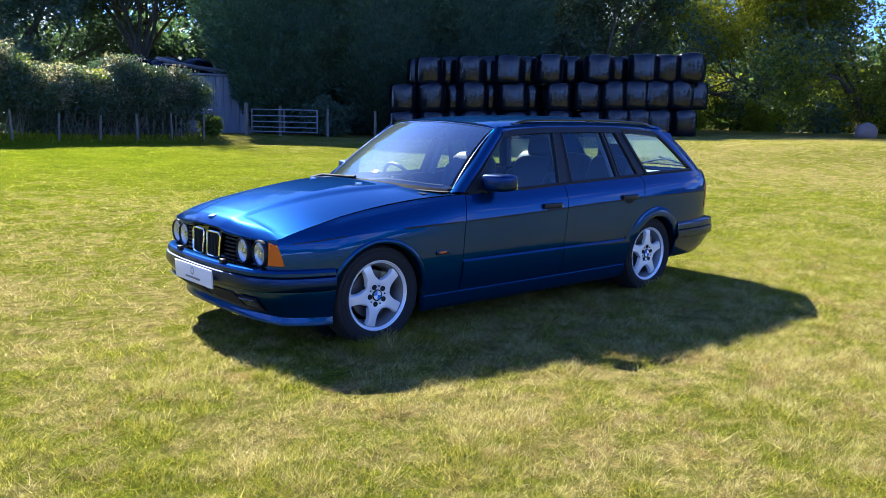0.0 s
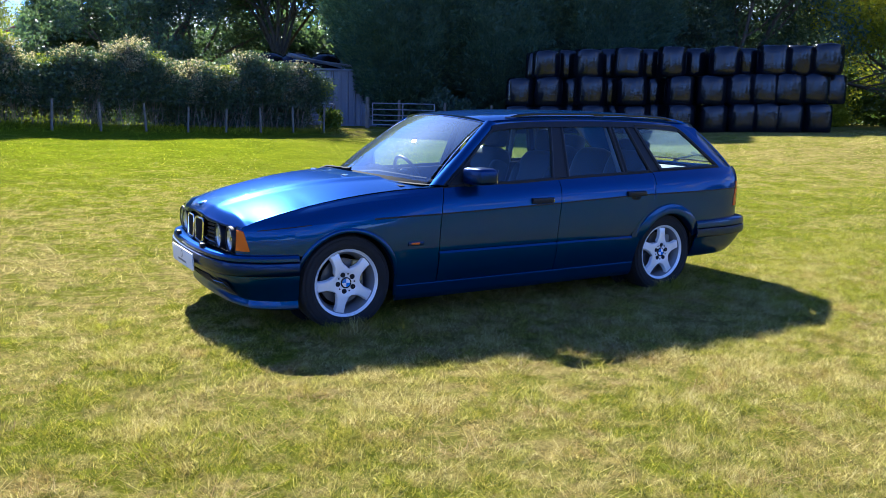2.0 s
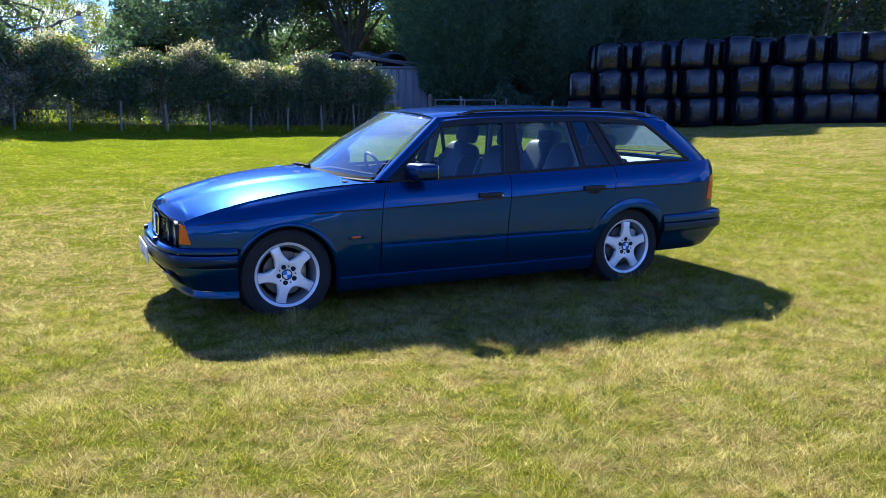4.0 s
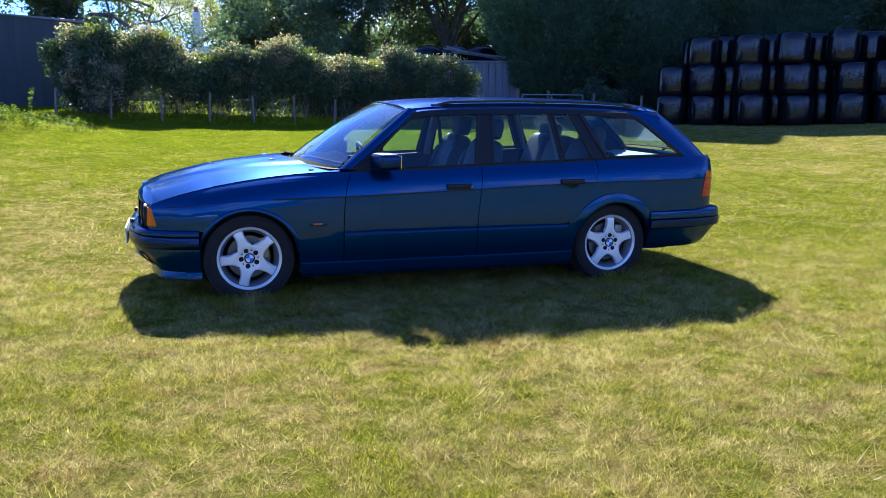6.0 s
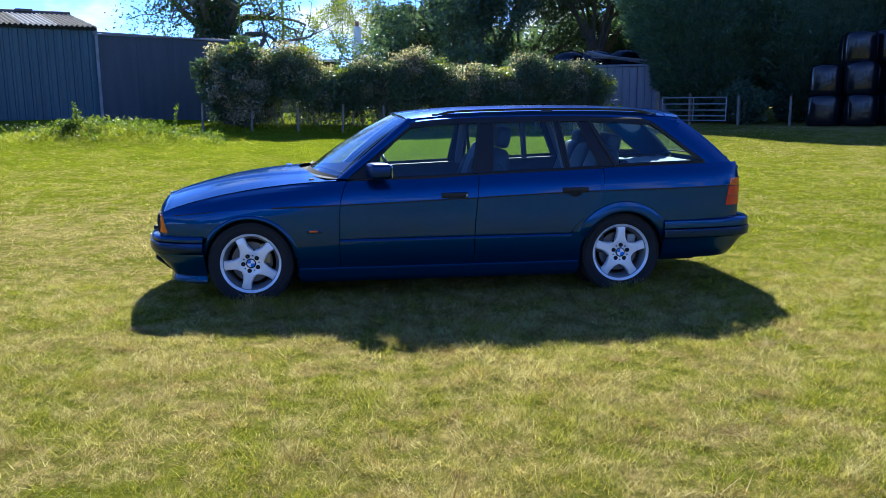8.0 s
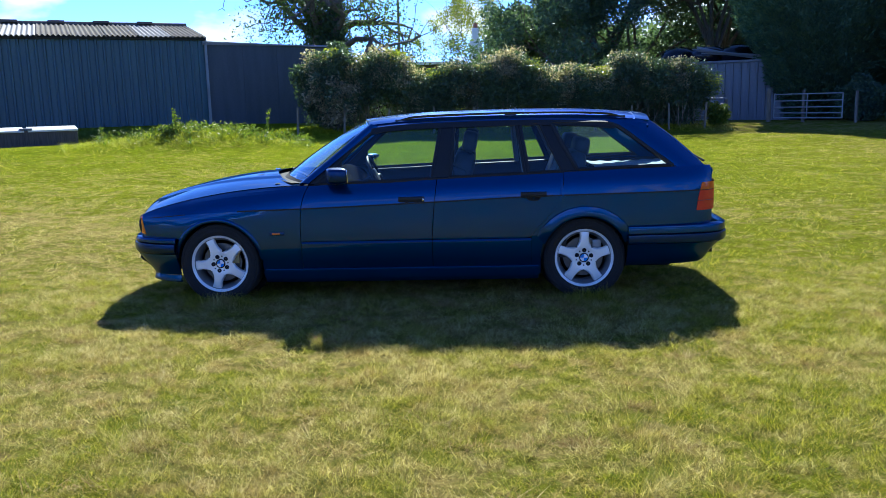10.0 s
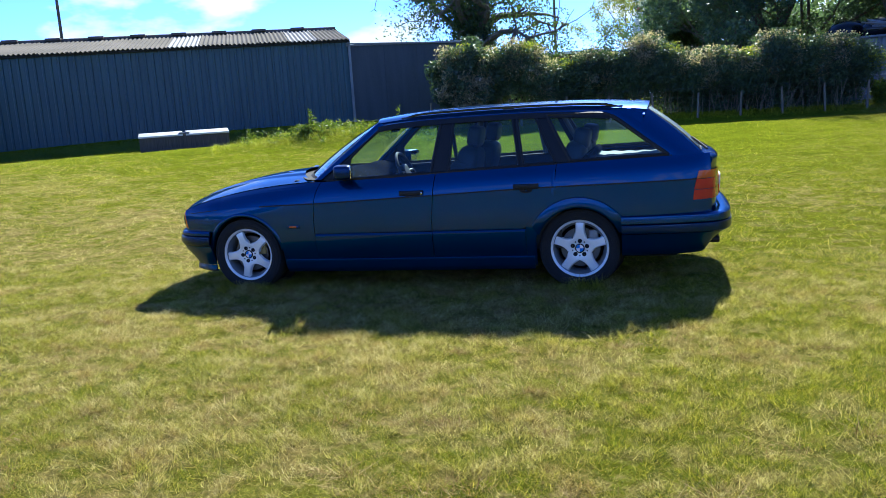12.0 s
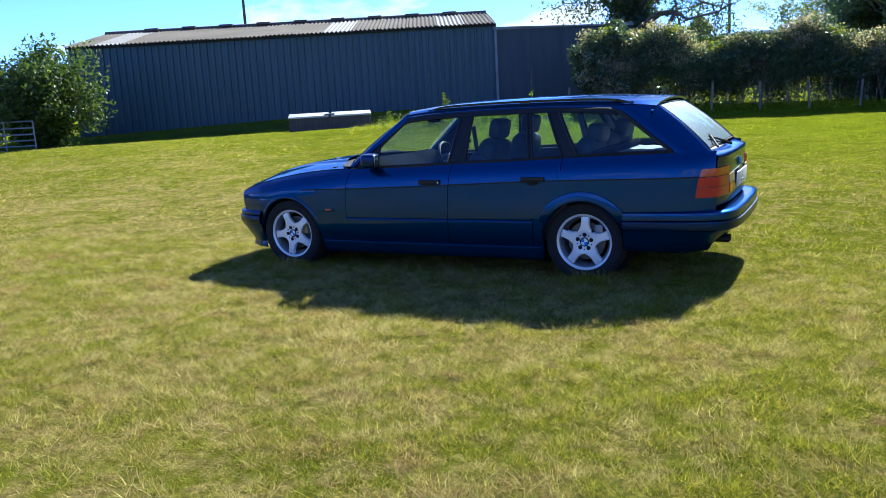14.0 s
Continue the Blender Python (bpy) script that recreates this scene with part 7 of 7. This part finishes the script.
# ---- wheels ----
def wheel(x, s, spin=90):
    y0 = s * 0.805
    w = new("wheel")
    w.parent = car
    c = (x, y0, HUB)
    bm = bmesh.new()
    tyre = [(0.206, -0.190), (0.216, -0.200), (0.26, -0.208), (0.295, -0.198), (0.308, -0.172), (0.3115, -0.10), (0.3115, -0.08), (0.308, -0.012), (0.297, 0.010), (0.272, 0.020), (0.245, 0.020), (0.222, 0.010), (0.212, 0.0), (0.206, -0.02)]
    revolve(bm, tyre, c, 72, sign=s)
    bmesh.ops.recalc_face_normals(bm, faces=bm.faces[:])
    part("tyre", bm, M_RUBBER, w, "black road tyre")
    for k in range(2):
        bm = bmesh.new()
        revolve(bm, [(0.247 + 0.030 * k, 0.0195), (0.248 + 0.030 * k, 0.0225), (0.251 + 0.030 * k, 0.0225), (0.252 + 0.030 * k, 0.0190)], c, 72, sign=s)
        part("sidewall_ring", bm, M_RUBBER, w)
    bm = bmesh.new()
    rim = [(0.206, -0.19), (0.196, -0.18), (0.172, -0.12), (0.176, -0.055), (0.190, -0.022), (0.200, -0.004), (0.209, 0.006), (0.2165, 0.010), (0.2195, 0.006), (0.216, -0.004)]
    revolve(bm, rim[5:], c, 72, sign=s)
    bmesh.ops.recalc_face_normals(bm, faces=bm.faces[:])
    part("rim", bm, M_ALLOY, w, "silver alloy rim")
    bm = bmesh.new()
    revolve(bm, rim[:6], c, 60, sign=s)
    part("barrel", bm, M_ALLOY_DARK, w)
    # five broad spokes flowing into the rim
    wide = cv((0.0, 0.628), (0.088, 0.628), (0.096, 0.585), (0.107, 0.46), (0.122, 0.33), (0.142, 0.255), (0.165, 0.215), (0.186, 0.205), (0.2005, 0.235))
    dep = cv((0.0, -0.012), (0.05, -0.010), (0.09, -0.004), (0.15, -0.004), (0.19, -0.010), (0.201, -0.014))
    for k in range(5):
        bm = bmesh.new()
        turn = 2 * math.pi * k / 5 + radians(spin)

        def spoke(u, v):
            r = lerp(0.034, 0.2005, v)
            t = lerp(-1, 1, u)
            a = turn + t * wide(r)
            edge = max(0, abs(t) - 0.78) / 0.22
            crown = -0.026 * edge ** 1.2 * min(1, max(0, (r - 0.094) / 0.008))
            return (x + r * math.cos(a), y0 + s * (dep(r) + crown), HUB + r * math.sin(a))
        grid(bm, spoke, 12, 22, flip=s > 0)
        bmesh.ops.recalc_face_normals(bm, faces=bm.faces[:])
        nrm = sum((f.normal.y for f in bm.faces)) * s
        if nrm < 0:
            bmesh.ops.reverse_faces(bm, faces=bm.faces[:])
        thicken(bm, 0.03)
        part("spoke", bm, M_ALLOY, w)
        bm = bmesh.new()
        a = turn
        revolve(bm, [(0.0165, -0.028), (0.0165, 0.0030), (0.0150, 0.0030), (0.0145, 0.0014), (0.001, 0.0014)], (x + 0.056 * math.cos(a), y0 + s * -0.0078, HUB + 0.056 * math.sin(a)), 14, sign=s)
        part("wheel_bolt", bm, M_DARK, w, "dark recessed wheel bolt")
        bm = bmesh.new()
        a = turn + math.pi / 5
        revolve(bm, [(0.0052, -0.028), (0.0052, 0.0030), (0.0010, 0.0030)], (x + 0.058 * math.cos(a), y0 + s * -0.0078, HUB + 0.058 * math.sin(a)), 10, sign=s)
        part("peg_hole", bm, M_DARK, w)
    bm = bmesh.new()
    revolve(bm, [(0.036, -0.02), (0.036, -0.006), (0.033, -0.004), (0.027, -0.004)], c, 28, sign=s)
    part("cap_ring", bm, M_GLOSS_BLACK, w)
    for k in range(4):
        bm = bmesh.new()
        a0 = k * math.pi / 2
        m = [bm.verts.new((x, y0 - s * 0.0025, HUB))] + [bm.verts.new((x + 0.028 * math.cos(a0 + i * math.pi / 12), y0 - s * 0.004, HUB + 0.028 * math.sin(a0 + i * math.pi / 12))) for i in range(7)]
        for i in range(1, 7):
            bm.faces.new((m[0], m[i], m[i + 1]))
        part("cap_quarter", bm, M_BLUE_ENAMEL if k % 2 else M_WHITE_ENAMEL, w)
    bm = bmesh.new()
    revolve(bm, [(0.03, -0.07), (0.148, -0.07), (0.148, -0.092), (0.03, -0.092)], c, 40, sign=s)
    part("brake_disc", bm, M_STEEL, w)
    bm = bmesh.new()
    box(bm, (x + 0.10, y0 - s * 0.08, HUB + 0.06), (0.07, 0.06, 0.14), None, 0.015)
    part("caliper", bm, M_CALIPER if x < 0 else M_ALLOY_DARK, w)
    return w


for x in (FX, RX):
    for s in (-1, 1):
        wheel(x, s, 41 if x < 0 else 88)


# ---- cabin ----
def cushion(bm, c, size, rot=None, square=0.46):
    """A rounded, slightly bulging pad."""
    for v in bmesh.ops.create_uvsphere(bm, u_segments=20, v_segments=14, radius=1)["verts"]:
        q = [math.copysign(abs(k) ** square, k) for k in v.co]
        p = Vector((q[0] * size[0] / 2, q[1] * size[1] / 2, q[2] * size[2] / 2))
        v.co = Vector(c) + (rot @ p if rot else p)


def seat(x, y, mat_, name="front_seat"):
    st = new(name)
    st.parent = car
    tagged(st, "grey leather seat with headrest")
    bm = bmesh.new()
    cushion(bm, (x, y, 0.50), (0.52, 0.50, 0.18), Matrix.Rotation(radians(-6), 3, "Y"))
    part("seat_cushion", bm, mat_, st)
    bm = bmesh.new()
    cushion(bm, (x + 0.335, y, 0.79), (0.19, 0.47, 0.62), Matrix.Rotation(radians(18), 3, "Y"))
    part("backrest", bm, mat_, st)
    for k in (-1, 1):
        bm = bmesh.new()
        cushion(bm, (x + 0.300, y + k * 0.205, 0.76), (0.17, 0.09, 0.46), Matrix.Rotation(radians(18), 3, "Y"))
        part("bolster", bm, mat_, st)
        bm = bmesh.new()
        tube(bm, [(x + 0.43, y + k * 0.07, 1.06), (x + 0.455, y + k * 0.07, 1.14)], 0.007, 6)
        part("headrest_stem", bm, M_CHROME, st)
    bm = bmesh.new()
    cushion(bm, (x + 0.455, y, 1.165), (0.115, 0.27, 0.165), Matrix.Rotation(radians(12), 3, "Y"))
    part("headrest", bm, mat_, st)


seat(0.085, -0.37, M_LEATHER)
seat(0.085, 0.37, M_LEATHER)
bench = new("rear_bench")
bench.parent = car
tagged(bench, "grey leather rear bench with headrests")
bm = bmesh.new()
cushion(bm, (0.98, 0, 0.50), (0.55, 1.30, 0.20))
part("seat_cushion", bm, M_LEATHER, bench)
for y in (-0.43, 0, 0.43):
    bm = bmesh.new()
    cushion(bm, (1.27, y, 0.80), (0.18, 0.44, 0.60), Matrix.Rotation(radians(20), 3, "Y"))
    part("backrest", bm, M_LEATHER, bench)
for y in (-0.40, 0.40):
    bm = bmesh.new()
    cushion(bm, (1.395, y, 1.105), (0.13, 0.30, 0.16), Matrix.Rotation(radians(10), 3, "Y"))
    part("headrest", bm, M_LEATHER, bench)
bm = bmesh.new()
grid(bm, lambda u, v: (lerp(1.42, 2.24, u), lerp(-0.68, 0.68, v), 0.925 - 0.012 * math.sin(math.pi * u) + 0.004 * math.sin(u * 40)), 24, 8)
thicken(bm, 0.012)
part("load_cover", bm, M_SHELF, car, "grey roller load cover")
bm = bmesh.new()
tube(bm, [(1.44, -0.66, 0.955), (1.44, 0.66, 0.955)], 0.034, 10)
part("load_cover_reel", bm, M_PLASTIC, car)
# dashboard
bm = bmesh.new()
prof = cv((0.0, 0.900), (0.25, 0.905), (0.5, 0.895), (0.75, 0.860), (0.9, 0.78), (1.0, 0.62))
grid(bm, lambda u, v: (lambda y: (lerp(-0.90 + 0.18 * abs(y) ** 2, -0.40, v ** 0.8), y * 0.72, prof(v) + 0.045 * math.exp(-((y - 0.52) / 0.28) ** 4) * math.exp(-((v - 0.62) / 0.22) ** 4)))(lerp(-1, 1, u)), 30, 16)
thicken(bm, 0.015)
part("dashboard", bm, M_PLASTIC, car)
st = new("steering_wheel")
st.parent = car
tagged(st, "dark leather steering wheel")
bm = bmesh.new()
cw, nw = Vector((-0.30, 0.37, 0.845)), Vector((0.90, 0, 0.42)).normalized()
e1 = Vector((0, 1, 0))
e2 = nw.cross(e1)
tube(bm, [cw + (e1 * math.cos(a) + e2 * math.sin(a)) * 0.185 for a in (2 * math.pi * k / 32 for k in range(33))], 0.014, 8, False)
part("wheel_rim", bm, M_LEATHER_DARK, st)
bm = bmesh.new()
cushion(bm, cw - nw * 0.02, (0.06, 0.17, 0.15), Matrix.Rotation(radians(-25), 3, "Y"))
for a in (0, math.pi, -math.pi / 2):
    tube(bm, [cw - nw * 0.02, cw + (e1 * math.cos(a) + e2 * math.sin(a)) * 0.18], 0.014, 6)
tube(bm, [cw - nw * 0.02, cw - nw * 0.28], 0.03, 8)
part("wheel_hub", bm, M_LEATHER_DARK, st)
bm = bmesh.new()
cushion(bm, (-0.265, 0.0, 1.255), (0.030, 0.235, 0.062))
mirror_in = part("interior_mirror", bm, M_PLASTIC, car)
bm = bmesh.new()
tube(bm, [(-0.27, 0, 1.27), (-0.30, 0, 1.335)], 0.010, 6)
part("mirror_stem", bm, M_PLASTIC, mirror_in)
for s in (-1, 1):
    bm = bmesh.new()
    skin(bm, s, lambda x, z: side_y(x, z) - 0.065, const(-0.72), const(1.25), const(0.30), lambda x: shoulder(x) - 0.006, 16, 6)
    thicken(bm, 0.01)
    part("door_card", bm, M_LEATHER_DARK, car)
    for x0, z0, x1, z1 in ((0.335, 0.90, 0.375, 1.31), (0.95, 0.93, 0.905, 1.31), (1.29, 0.94, 1.12, 1.30)):
        bm = bmesh.new()
        w = 0.075 if x0 < 0.5 else 0.05
        tube(bm, [(x0, s * (cabin_y(x0, z0) - 0.045), z0), (x1, s * (cabin_y(x1, z1) - 0.045), z1)], w * 0.45, 8)
        part("pillar_trim", bm, M_PILLAR_TRIM, car)
    bm = bmesh.new()
    tube(bm, [(0.40, s * 0.60, 1.20), (0.42, s * 0.56, 0.9), (0.36, s * 0.50, 0.66)], 0.018, 4)
    part("seat_belt", bm, M_BLACK_TRIM, car)
bm = bmesh.new()
grid(bm, lambda u, v: roof_at(lerp(0.03, 0.97, u), lerp(0.02, 0.99, v)) - Vector((0, 0, 0.035)), 12, 16)
part("headlining", bm, M_SHELF, car)
